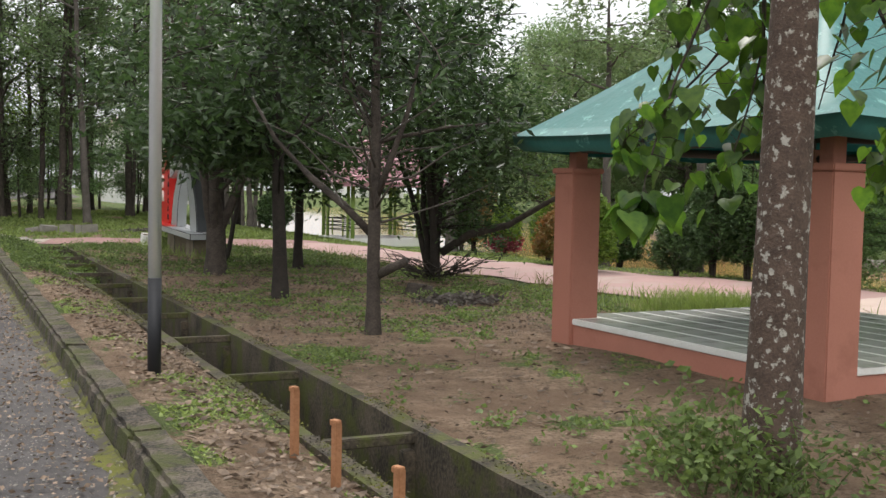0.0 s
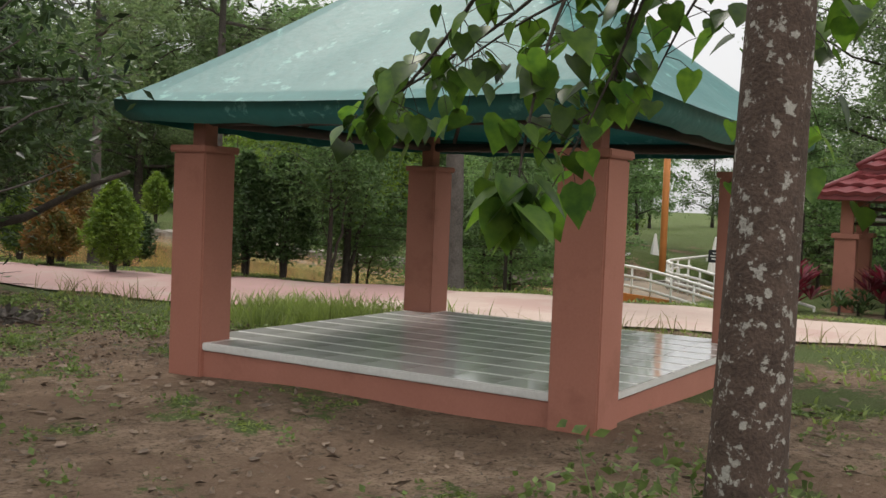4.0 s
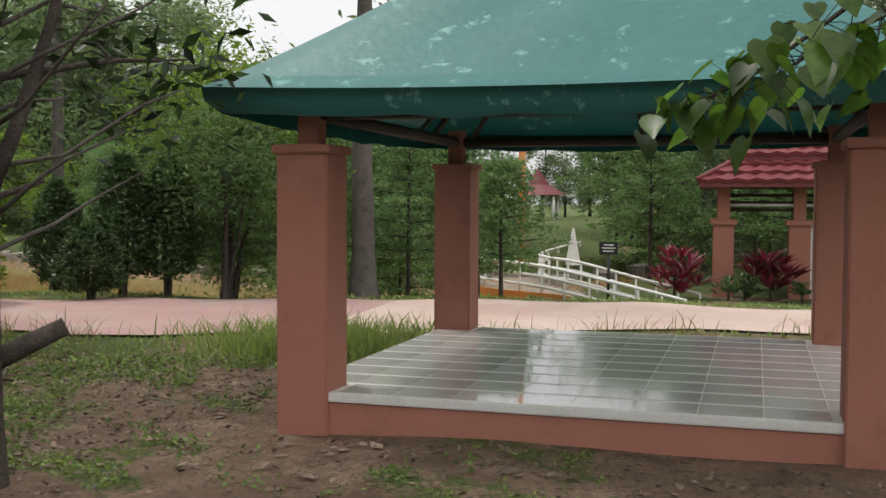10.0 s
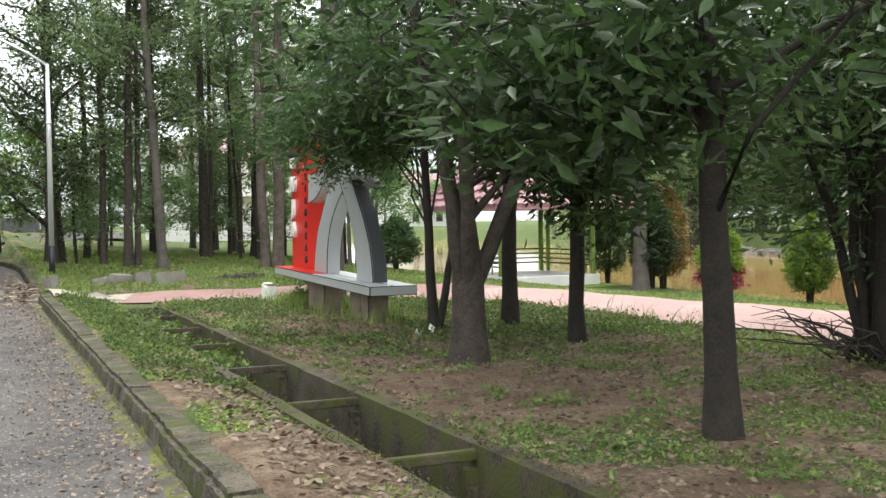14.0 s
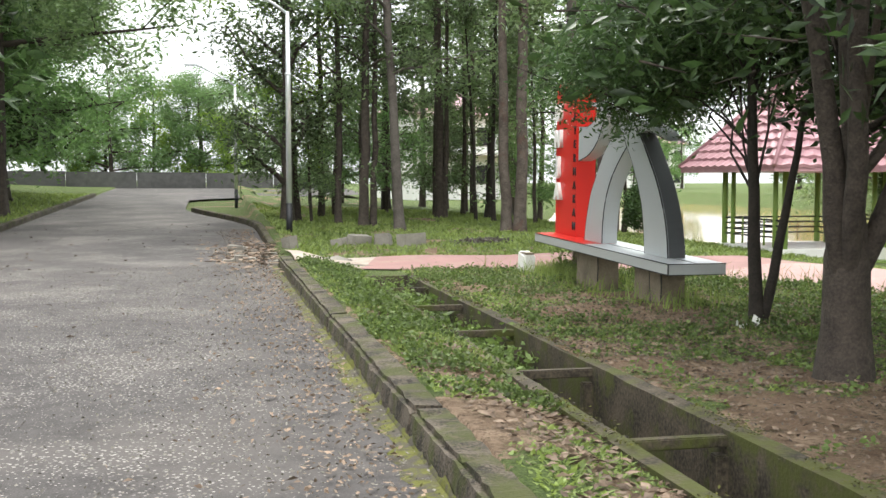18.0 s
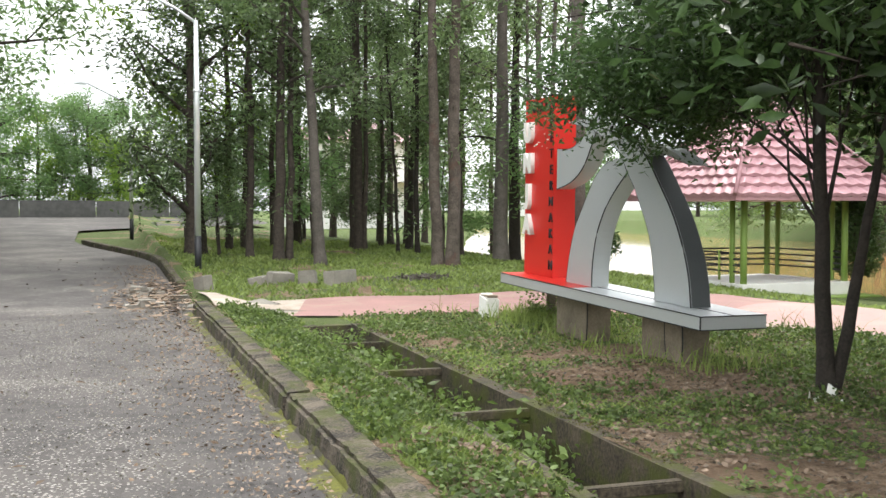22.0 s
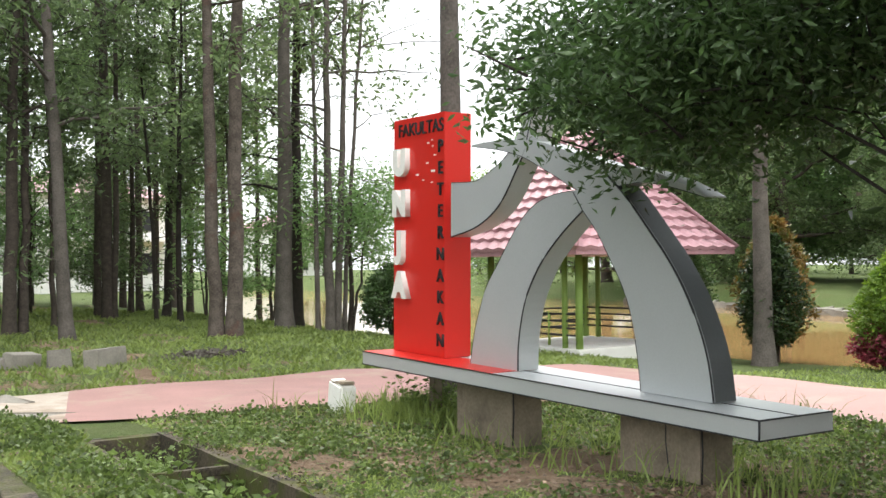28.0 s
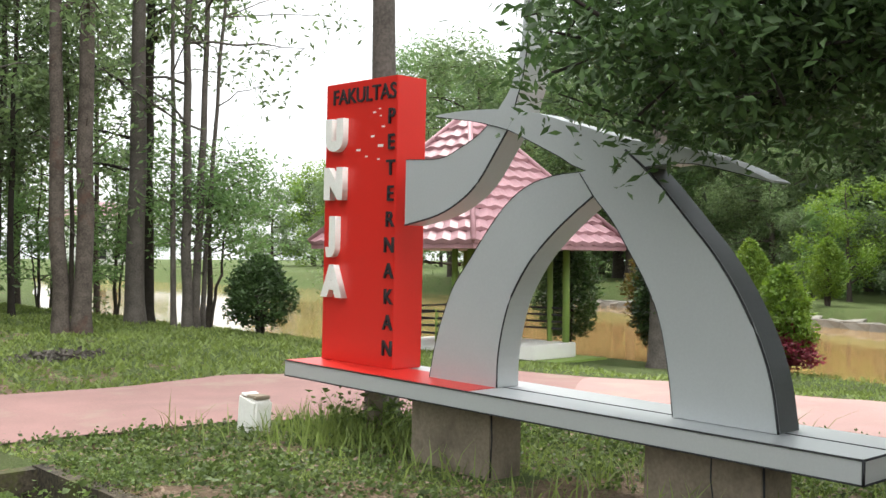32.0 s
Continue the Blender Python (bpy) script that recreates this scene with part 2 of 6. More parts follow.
def ground_material():
    """Bare tan soil and short grass, mixed by large and small patches; far off mostly grass."""
    m = bpy.data.materials.new("soil_and_grass")
    m.use_nodes = True
    n, l = m.node_tree.nodes, m.node_tree.links
    b = n["Principled BSDF"]
    b.inputs["Roughness"].default_value, b.inputs["Specular IOR Level"].default_value = 0.95, 0.15
    co = n.new("ShaderNodeTexCoord")

    def noise_of(scale, detail=6, rough=0.6):
        t = n.new("ShaderNodeTexNoise")
        t.inputs["Scale"].default_value, t.inputs["Detail"].default_value, t.inputs["Roughness"].default_value = scale, detail, rough
        l.new(co.outputs["Object"], t.inputs["Vector"])
        return t.outputs[0]

    def blend(f, a, c):
        x = n.new("ShaderNodeMix")
        x.data_type = "RGBA"
        l.new(f, x.inputs[0])
        for k, v in ((6, a), (7, c)):
            if isinstance(v, tuple):
                x.inputs[k].default_value = (*v, 1)
            else:
                l.new(v, x.inputs[k])
        return x.outputs[2]

    def span(f, lo, hi, a=0.0, c=1.0):
        x = n.new("ShaderNodeMapRange")
        for k, v in zip((1, 2, 3, 4), (lo, hi, a, c)):
            x.inputs[k].default_value = v
        l.new(f, x.inputs[0])
        return x.outputs[0]

    soil = blend(span(noise_of(3, 8, 0.7), 0.35, 0.65), (0.15, 0.1, 0.066), (0.38, 0.28, 0.2))
    soil = blend(span(noise_of(30, 4), 0.5, 0.7), soil, (0.085, 0.057, 0.038))
    soil = blend(span(noise_of(0.8, 5), 0.45, 0.62), soil, (0.2, 0.135, 0.092))
    soil = blend(span(noise_of(9, 7, 0.75), 0.56, 0.63), soil, (0.105, 0.078, 0.05))
    soil = blend(span(noise_of(75, 3, 0.6), 0.6, 0.7), soil, (0.3, 0.24, 0.18))
    grass = blend(span(noise_of(45, 5, 0.7), 0.35, 0.65), (0.15, 0.2, 0.068), (0.042, 0.066, 0.022))
    grass = blend(span(noise_of(1.3, 4), 0.4, 0.7), grass, (0.11, 0.13, 0.052))
    cover = n.new("ShaderNodeAttribute")
    cover.attribute_name = "grass"
    add = n.new("ShaderNodeMath")
    add.operation = "ADD"
    l.new(span(noise_of(8, 9, 0.8), 0.3, 0.7, -0.4, 0.4), add.inputs[0])
    l.new(cover.outputs["Fac"], add.inputs[1])
    l.new(blend(span(add.outputs[0], 0.54, 0.62), soil, grass), b.inputs["Base Color"])
    bp = n.new("ShaderNodeBump")
    bp.inputs["Strength"].default_value, bp.inputs["Distance"].default_value = 1.0, 0.07
    l.new(noise_of(28, 6, 0.7), bp.inputs["Height"])
    l.new(bp.outputs[0], b.inputs["Normal"])
    return m


def road_material():
    """Worn asphalt: dark binder with pale stone chips laid bare in patches, and broad dusty stains."""
    m = material("asphalt", (0.076, 0.069, 0.067), (0.034, 0.03, 0.03), 0.88, 6, 90, 0.8, 0.6, depth=0.008, dirt=(0.1, 0.089, 0.083), dirt_scale=0.45, dirt_edge=(0.46, 0.7))
    n, l = m.node_tree.nodes, m.node_tree.links
    b = n["Principled BSDF"]
    base = b.inputs["Base Color"].links[0].from_socket
    co = n.new("ShaderNodeTexCoord")
    chip, bare, rim = n.new("ShaderNodeTexVoronoi"), n.new("ShaderNodeTexNoise"), n.new("ShaderNodeMapRange")
    chip.inputs["Scale"].default_value = 30
    bare.inputs["Scale"].default_value, bare.inputs["Detail"].default_value = 0.9, 6
    l.new(co.outputs["Object"], chip.inputs["Vector"])
    l.new(co.outputs["Object"], bare.inputs["Vector"])
    lit = n.new("ShaderNodeMapRange")
    lit.inputs[1].default_value, lit.inputs[2].default_value = 0.36, 0.62
    lit.inputs[3].default_value, lit.inputs[4].default_value = 0.21, 0.37
    l.new(bare.outputs[0], lit.inputs[0])
    place, track = n.new("ShaderNodeSeparateXYZ"), n.new("ShaderNodeMapRange")
    l.new(co.outputs["Object"], place.inputs[0])
    track.inputs[1].default_value, track.inputs[2].default_value = 0.2, 1.5
    track.inputs[3].default_value, track.inputs[4].default_value = 0.0, 0.2
    l.new(place.outputs["X"], track.inputs[0])
    worn = n.new("ShaderNodeMath")
    worn.operation = "SUBTRACT"
    l.new(lit.outputs[0], worn.inputs[0])
    l.new(track.outputs[0], worn.inputs[1])
    less = n.new("ShaderNodeMath")
    less.operation = "SUBTRACT"
    l.new(worn.outputs[0], less.inputs[0])
    l.new(chip.outputs["Distance"], less.inputs[1])
    rim.inputs[1].default_value, rim.inputs[2].default_value = 0.0, 0.06
    l.new(less.outputs[0], rim.inputs[0])
    mix = n.new("ShaderNodeMix")
    mix.data_type = "RGBA"
    tone = n.new("ShaderNodeMix")
    tone.data_type = "RGBA"
    tone.inputs[6].default_value, tone.inputs[7].default_value = (0.1, 0.092, 0.088, 1), (0.38, 0.355, 0.335, 1)
    l.new(chip.outputs["Color"], tone.inputs[0])
    l.new(rim.outputs[0], mix.inputs[0])
    l.new(base, mix.inputs[6])
    l.new(tone.outputs[2], mix.inputs[7])
    l.new(mix.outputs[2], b.inputs["Base Color"])
    return m


def water_material():
    m = bpy.data.materials.new("muddy_water")
    m.use_nodes = True
    n, l = m.node_tree.nodes, m.node_tree.links
    b = n["Principled BSDF"]
    b.inputs["Base Color"].default_value, b.inputs["Roughness"].default_value = (0.36, 0.22, 0.09, 1), 0.06
    co, t, bp = n.new("ShaderNodeTexCoord"), n.new("ShaderNodeTexNoise"), n.new("ShaderNodeBump")
    t.inputs["Scale"].default_value = 1.6
    l.new(co.outputs["Object"], t.inputs["Vector"])
    bp.inputs["Strength"].default_value, bp.inputs["Distance"].default_value = 0.06, 0.05
    l.new(t.outputs[0], bp.inputs["Height"])
    l.new(bp.outputs[0], b.inputs["Normal"])
    return m


M_GROUND, M_WATER, M_ROAD = ground_material(), water_material(), road_material()


def moss_strip_material():
    """Moss that breaks up into bare asphalt away from the kerb."""
    m = material("gutter_moss", (0.125, 0.125, 0.02), (0.045, 0.05, 0.012), 0.95, 6, 70, 0.6, 0.8, depth=0.01, dirt=(0.06, 0.052, 0.042), dirt_scale=6, dirt_edge=(0.45, 0.55))
    return m


M_MOSS = moss_strip_material()

# ---- helpers for shapes ----
def part(name, bm, mat, parent=None, label=""):
    """Links a bmesh as one mesh object, under a thing or a part if one is given."""
    me = bpy.data.meshes.new(name)
    bm.normal_update()
    bm.to_mesh(me)
    bm.free()
    me.materials.append(mat)
    ob = new(name, me)
    ob.parent = parent
    if label:
        ob["label"] = label
    return ob


def raw(name, verts, faces, mat, parent=None, smooth=False, label=""):
    """The same from plain lists or arrays."""
    me = bpy.data.meshes.new(name)
    me.from_pydata([tuple(v) for v in verts], [], [tuple(f) for f in faces])
    me.materials.append(mat)
    if smooth:
        me.polygons.foreach_set("use_smooth", [True] * len(me.polygons))
    me.update()
    ob = new(name, me)
    ob.parent = parent
    if label:
        ob["label"] = label
    return ob


def empty(name, m, label, category, group="", kind=""):
    ob = new(name)
    ob.matrix_world = m
    return tagged(ob, label, category, group, kind)


def box(x0, x1, y0, y1, z0, z1, bevel=0.0, bm=None):
    bm = bm or bmesh.new()
    vs = bmesh.ops.create_cube(bm, size=1)["verts"]
    for v in vs:
        v.co = Vector(((x0 + x1) / 2 + v.co.x * (x1 - x0), (y0 + y1) / 2 + v.co.y * (y1 - y0), (z0 + z1) / 2 + v.co.z * (z1 - z0)))
    if bevel:
        bmesh.ops.bevel(bm, geom=list({e for v in vs for e in v.link_edges}), offset=bevel, segments=2, affect="EDGES")
    return bm


def tube_data(pts, radii, sides=8, verts=None, faces=None):
    """A tapered tube along points, added to lists of vertices and faces."""
    verts, faces = verts if verts is not None else [], faces if faces is not None else []
    start = len(verts)
    for i, p in enumerate(pts):
        p = Vector(p)
        d = (Vector(pts[min(i + 1, len(pts) - 1)]) - Vector(pts[max(i - 1, 0)])).normalized()
        a = d.orthogonal().normalized() if abs(d.z) < 0.9 else d.cross(Vector((0, 1, 0))).normalized()
        b = d.cross(a)
        for k in range(sides):
            w = 2 * math.pi * k / sides
            verts.append(p + (a * math.cos(w) + b * math.sin(w)) * radii[i])
    for i in range(len(pts) - 1):
        for k in range(sides):
            q = start + i * sides
            faces.append((q + k, q + (k + 1) % sides, q + sides + (k + 1) % sides, q + sides + k))
    verts.append(Vector(pts[-1]))
    faces.extend((start + (len(pts) - 1) * sides + k, start + (len(pts) - 1) * sides + (k + 1) % sides, len(verts) - 1) for k in range(sides))
    return verts, faces


def tube(name, pts, radii, mat, parent=None, sides=10, label=""):
    radii = [radii] * len(pts) if isinstance(radii, (int, float)) else radii
    v, f = tube_data(pts, radii, sides)
    f.append(tuple(reversed(range(sides))))
    return raw(name, v, f, mat, parent, smooth=True, label=label)


def leaf_data(centres, size, spread, per, rng, droop=0.3, aspect=0.42):
    """Folded four-cornered leaves scattered round the centres. Returns vertices and faces as arrays."""
    c = np.repeat(np.asarray(centres, float), per, axis=0)
    n = len(c)
    p = c + rng.normal(0, 1, (n, 3)) * spread
    d = rng.normal(0, 1, (n, 3))
    d[:, 2] = d[:, 2] * 0.5 - droop
    d /= np.linalg.norm(d, axis=1)[:, None]
    s = np.cross(d, rng.normal(0, 1, (n, 3)))
    s /= np.linalg.norm(s, axis=1)[:, None]
    up = np.cross(s, d)
    ln = size * rng.uniform(0.6, 1.3, n)[:, None]
    v = np.stack([p, p + d * ln * 0.45 + s * ln * aspect * 0.5 + up * ln * 0.07, p + d * ln, p + d * ln * 0.45 - s * ln * aspect * 0.5 + up * ln * 0.07], 1).reshape(-1, 3)
    k = np.arange(n)[:, None] * 4
    f = np.concatenate([k + np.array([0, 1, 2]), k + np.array([0, 2, 3])], 0)
    return v, f


def leaf_mesh(name, v, f, mat, parent, label=""):
    me = bpy.data.meshes.new(name)
    me.vertices.add(len(v))
    me.vertices.foreach_set("co", v.astype(np.float32).ravel())
    me.loops.add(len(f) * 3)
    me.loops.foreach_set("vertex_index", f.astype(np.int32).ravel())
    me.polygons.add(len(f))
    me.polygons.foreach_set("loop_start", np.arange(0, len(f) * 3, 3, dtype=np.int32))
    me.materials.append(mat)
    me.update()
    me.validate()
    ob = new(name, me)
    ob.parent = parent
    if label:
        ob["label"] = label
    return ob


def text_part(name, body, size, depth, mat, parent, m, bold=0.022):
    """Raised letters in the built-in font; m turns and places them under the parent."""
    cu = bpy.data.curves.new(name, "FONT")
    cu.body, cu.size, cu.extrude, cu.align_x, cu.align_y = body, size, depth, "CENTER", "CENTER"
    cu.offset = size * bold
    tmp = new(name, cu)
    me = bpy.data.meshes.new_from_object(tmp.evaluated_get(bpy.context.evaluated_depsgraph_get()))
    bpy.data.objects.remove(tmp)
    bpy.data.curves.remove(cu)
    me.materials.clear()
    me.materials.append(mat)
    ob = new(name, me)
    ob.parent = parent
    ob.matrix_local = m
    return ob


# ---- the lie of the land ----
ROAD_Z, KERB_X0, KERB_X1, DRAIN_X0, DRAIN_X1, DRAIN_END = -0.10, 1.48, 1.77, 2.73, 3.45, 31.3


def smooth(a, b, t):
    t = np.clip((t - a) / (b - a), 0, 1)
    return t * t * (3 - 2 * t)


def rise(y):
    """How far the road climbs ahead."""
    return 0.026 * np.clip(y - 36, 0, 45)


def near_bank(y):
    """The lake's near shore, as x along y."""
    return np.interp(y, [-40, 5, 10, 12.5, 14.5, 18, 22, 30, 34, 38, 43, 48, 54, 62, 81, 135], [60, 45, 38, 29, 20.5, 18.3, 17.8, 18.2, 18.4, 18.2, 17.2, 15.2, 14.4, 16.0, 23, 44])


def far_bank(y):
    return np.interp(y, [-40, 5, 10, 12.5, 14.5, 20, 25, 36, 44, 52, 63, 104, 135, 150], [64, 49, 42, 33, 26, 25, 26.5, 30.5, 34, 37.5, 40.5, 41, 43, 38])


def wood_edge(y):
    """Where the trees beyond the lake and the kiosk begin, as x along y."""
    return np.interp(y, [-40, 5, 14, 20, 25, 36, 44, 52, 63, 104, 135, 150], [32, 28, 26.5, 25, 26.5, 30.5, 34, 37.5, 40.5, 41, 43, 38])


def road_left(y):
    """The road's far edge, up to the crossing road."""
    return -5.15 + 0 * np.asarray(y, float)


def height(x, y):
    x, y = np.asarray(x, float), np.asarray(y, float)
    z = -0.08 + 0.02 * np.sin(x * 1.7 + y * 0.9) + 0.015 * np.sin(y * 2.3 - x * 0.7)
    z = np.where(x < 1.7, -0.2, z)
    z = z + np.where((x > 1.7) & (x < DRAIN_X0), 0.17 * (1 - smooth(1.95, 2.7, x)), 0)
    z = z + np.where(x < road_left(y) - 0.05, 0.2 + 0.25 * smooth(6.3, 14, -x), 0)
    z = z + rise(y) * (1 - smooth(3, 16, x) * 0.92)
    z = z - 0.42 * smooth(16.5, 20.5, x) * (1 - smooth(13, 17, y))
    z = z - 0.36 * smooth(10.5, 16, x) * smooth(20, 31, y) * (1 - smooth(44, 54, y))
    nb, fb = near_bank(y), far_bank(y)
    z = np.where(x < (nb + fb) / 2, np.maximum(z - 0.42 * smooth(-3.2, 0.3, x - nb), -0.5 + 0 * x), z)
    lake = smooth(-0.5, 0.6, x - nb) * (1 - smooth(-0.5, 0.3, x - fb))
    z = z * (1 - lake) - 1.5 * lake
    hill = 0.45 * smooth(-0.4, 0.4, x - fb) + 0.15 * smooth(3, 60, x - fb)
    return z + hill


def walk_edges(s):
    """The pink path: its two edges at s from 0 to 1."""
    near = [(17.5, -30), (14.4, 6), (13.0, 11), (11.2, 14.6), (10.2, 17), (10.3, 20), (9.5, 24), (9.2, 28.5), (7.4, 31.3), (5.0, 32.25), (3.5, 32.5), (1.75, 32.8)]
    far = [(19.5, -30), (16.4, 6), (16.5, 11), (15.6, 14.8), (14.9, 17.5), (13.6, 21), (13.0, 26), (12.9, 31), (11.0, 34.2), (7.6, 35.5), (4.6, 35.3), (1.75, 35.6)]
    q = s * (len(near) - 1)
    i = min(int(q), len(near) - 2)
    w = q - i
    return [tuple(a + (b - a) * w for a, b in zip(e[i], e[i + 1])) for e in (near, far)]


WALK_POLY = None


def on_path(x, y):
    """Whether a place lies on the pink path."""
    global WALK_POLY
    if WALK_POLY is None:
        e = [walk_edges(i / 60) for i in range(61)]
        WALK_POLY = np.array([a for a, b in e] + [b for a, b in reversed(e)])
    inside = np.zeros(np.shape(x), bool)
    p, q = WALK_POLY, np.roll(WALK_POLY, -1, 0)
    for (x0, y0), (x1, y1) in zip(p, q):
        if y0 != y1:
            inside ^= ((y0 > y) != (y1 > y)) & (x < (x1 - x0) * (y - y0) / (y1 - y0) + x0)
    return inside


def cover(x, y):
    """How far grass covers the ground: bare under the trees and round the pavilion, green on the verge ahead and by the path."""
    c = 0.5 - 0.07 * smooth(11, 13, y) * (1 - smooth(21, 24, y)) * (1 - smooth(7.0, 8.5, x)) + 0 * x
    c = c - 0.13 * np.exp(-((x - 4.6) / 1.6) ** 2 - ((y - 10) / 3.5) ** 2) - 0.22 * np.exp(-((x - 5.8) / 1.2) ** 2 - ((y - 8.6) / 2.6) ** 2) - 0.2 * np.exp(-((x - 4.1) / 0.7) ** 2 - ((y - 15.5) / 2.5) ** 2)
    c = c - 0.2 * np.exp(-((x - 6.2) / 1.0) ** 2 - ((y - 10) / 3.0) ** 2) - 0.25 * np.exp(-((x - 8.5) / 2.5) ** 2 - ((y - 7.0) / 0.9) ** 2)
    c = c - 0.1 * np.exp(-((x - 5.0) / 1.5) ** 2 - ((y - 20.5) / 3.0) ** 2)
    c = c - 0.06 * smooth(2.6, 2.0, x) * smooth(24, 22, y) - 0.55 * np.exp(-((x - 4.9) / 1.5) ** 2 - ((y - 26.4) / 1.6) ** 2) - 0.35 * np.exp(-((x - 5.6) / 0.8) ** 2 - ((y - 28.4) / 1.2) ** 2)
    c = c - 0.6 * np.exp(-((x - 6.2) / 2.4) ** 2 - ((y - 36.5) / 0.7) ** 2) + 0.27 * smooth(22.5, 25, y) + 0.25 * smooth(7.6, 9.3, x) + 0.2 * smooth(18, 22, x)
    c = c + 0.4 * smooth(-3.5, -4.5, x) + 0.06 * smooth(12, 15, y)
    return c


def patch(x, y, scale=0.9, seed=0.0):
    return np.array([noise.fractal(Vector((a * scale + seed, b * scale, 0.3)), 0.7, 2.2, 4) for a, b in zip(x, y)])


def build_ground():
    xs = np.unique(np.concatenate([[-400, -200, -100, -60, -40, -25], np.arange(-18, -6, 1.0), [-6.3, -6, -5.6, -5.25, -5.15, -4.8, -4.5, 0, 1.6, KERB_X1 - 0.02, 2.1, 2.4, DRAIN_X0, DRAIN_X1],
                                   np.arange(1.9, 2.7, 0.15), np.arange(3.6, 9.7, 0.16), np.arange(9.7, 12, 0.35), np.arange(12, 34, 0.6), np.arange(34, 80, 3), [100, 140, 200, 400]]))
    ys = np.unique(np.concatenate([[-400, -200, -100, -50, -25], np.arange(-12, 0, 2.0), np.arange(0, 31.3, 0.18), [DRAIN_END], np.arange(31.7, 60, 0.8), np.arange(60, 76, 1.0), np.arange(76, 110, 3), [130, 180, 260, 400]]))
    gx, gy = np.meshgrid(xs, ys, indexing="ij")
    gz = height(gx, gy)
    nx, ny = len(xs), len(ys)
    faces = []
    for i in range(nx - 1):
        for j in range(ny - 1):
            if abs(xs[i] - DRAIN_X0) < 1e-6 and -12 <= ys[j] < DRAIN_END - 1e-6:
                continue
            a = i * ny + j
            faces.append((a, a + ny, a + ny + 1, a + 1))
    ob = raw("ground", np.stack([gx, gy, gz], -1).reshape(-1, 3), faces, M_GROUND, smooth=True)
    at = ob.data.attributes.new("grass", "FLOAT", "POINT")
    at.data.foreach_set("value", (cover(gx, gy).ravel() + 0.8 * patch(gx.ravel(), gy.ravel())).astype(np.float32))
    return tagged(ob, "ground of bare tan soil and patchy short grass", "ground", kind="structure")


build_ground()

# road: an asphalt sheet that climbs ahead and meets a crossing road
def build_road():
    ys = list(np.arange(-60, 36, 4.0)) + list(np.arange(36, 90, 1.5))
    v, f = [], []
    for y in ys:
        left, right = float(road_left(y)) - 15 * float(smooth(66, 73, np.array(y))), KERB_X0 + 0.05 + (0 if y < 44 else -2.2 * float(smooth(44, 56, np.array(y)))) + 9 * float(smooth(63, 70, np.array(y)))
        for k in range(9):
            x = left + (right - left) * k / 8
            v.append((x, y, ROAD_Z + float(rise(np.array(y))) + 0.03 * (1 - abs(k - 4) / 4)))
    for j in range(len(ys) - 1):
        for k in range(8):
            a = j * 9 + k
            f.append((a, a + 1, a + 10, a + 9))
    return tagged(raw("road", v, f, M_ROAD, smooth=True), "worn grey asphalt road with scattered dry leaves", "road", kind="structure")


build_road()


def build_path(s0, s1, mat, label):
    v, f = [], []
    n = int(110 * (s1 - s0))
    for i in range(n + 1):
        (ax, ay), (bx, by) = walk_edges(s0 + (s1 - s0) * i / n)
        for k in range(9):
            x, y = ax + (bx - ax) * k / 8, ay + (by - ay) * k / 8
            if k in (0, 8):
                x += 0.12 * noise.noise(Vector((x * 1.3, y * 1.3, 5.0)))
                y += 0.12 * noise.noise(Vector((x * 1.3, y * 1.3, 9.0)))
            v.append((x, y, float(height(x, y)) + 0.03 + 0.012 * (k not in (0, 8))))
    for i in range(n):
        for k in range(8):
            a = i * 9 + k
            f.append((a, a + 1, a + 10, a + 9))
    return tagged(raw("pavement", v, f, mat, smooth=True), label, "footpath", kind="structure")


build_path(3 / 11, 7.6 / 11, M_PATH, "faded pink concrete footpath winding along the lake")
build_path(7.6 / 11, 10.35 / 11, M_PATHD, "deeper pink footpath behind the sign")
build_path(10.35 / 11, 1, M_SLAB, "pale concrete slab over the drain's end, where the path meets the kerb")
build_path(0, 3 / 11, M_PATHB, "bleached beige concrete footpath beside the kiosk")
tagged(raw("water", [(8, -60, -0.56), (62, -60, -0.56), (62, 152, -0.56), (8, 152, -0.56)], [(0, 1, 2, 3)], M_WATER), "still muddy ochre lake water", "water", kind="structure")


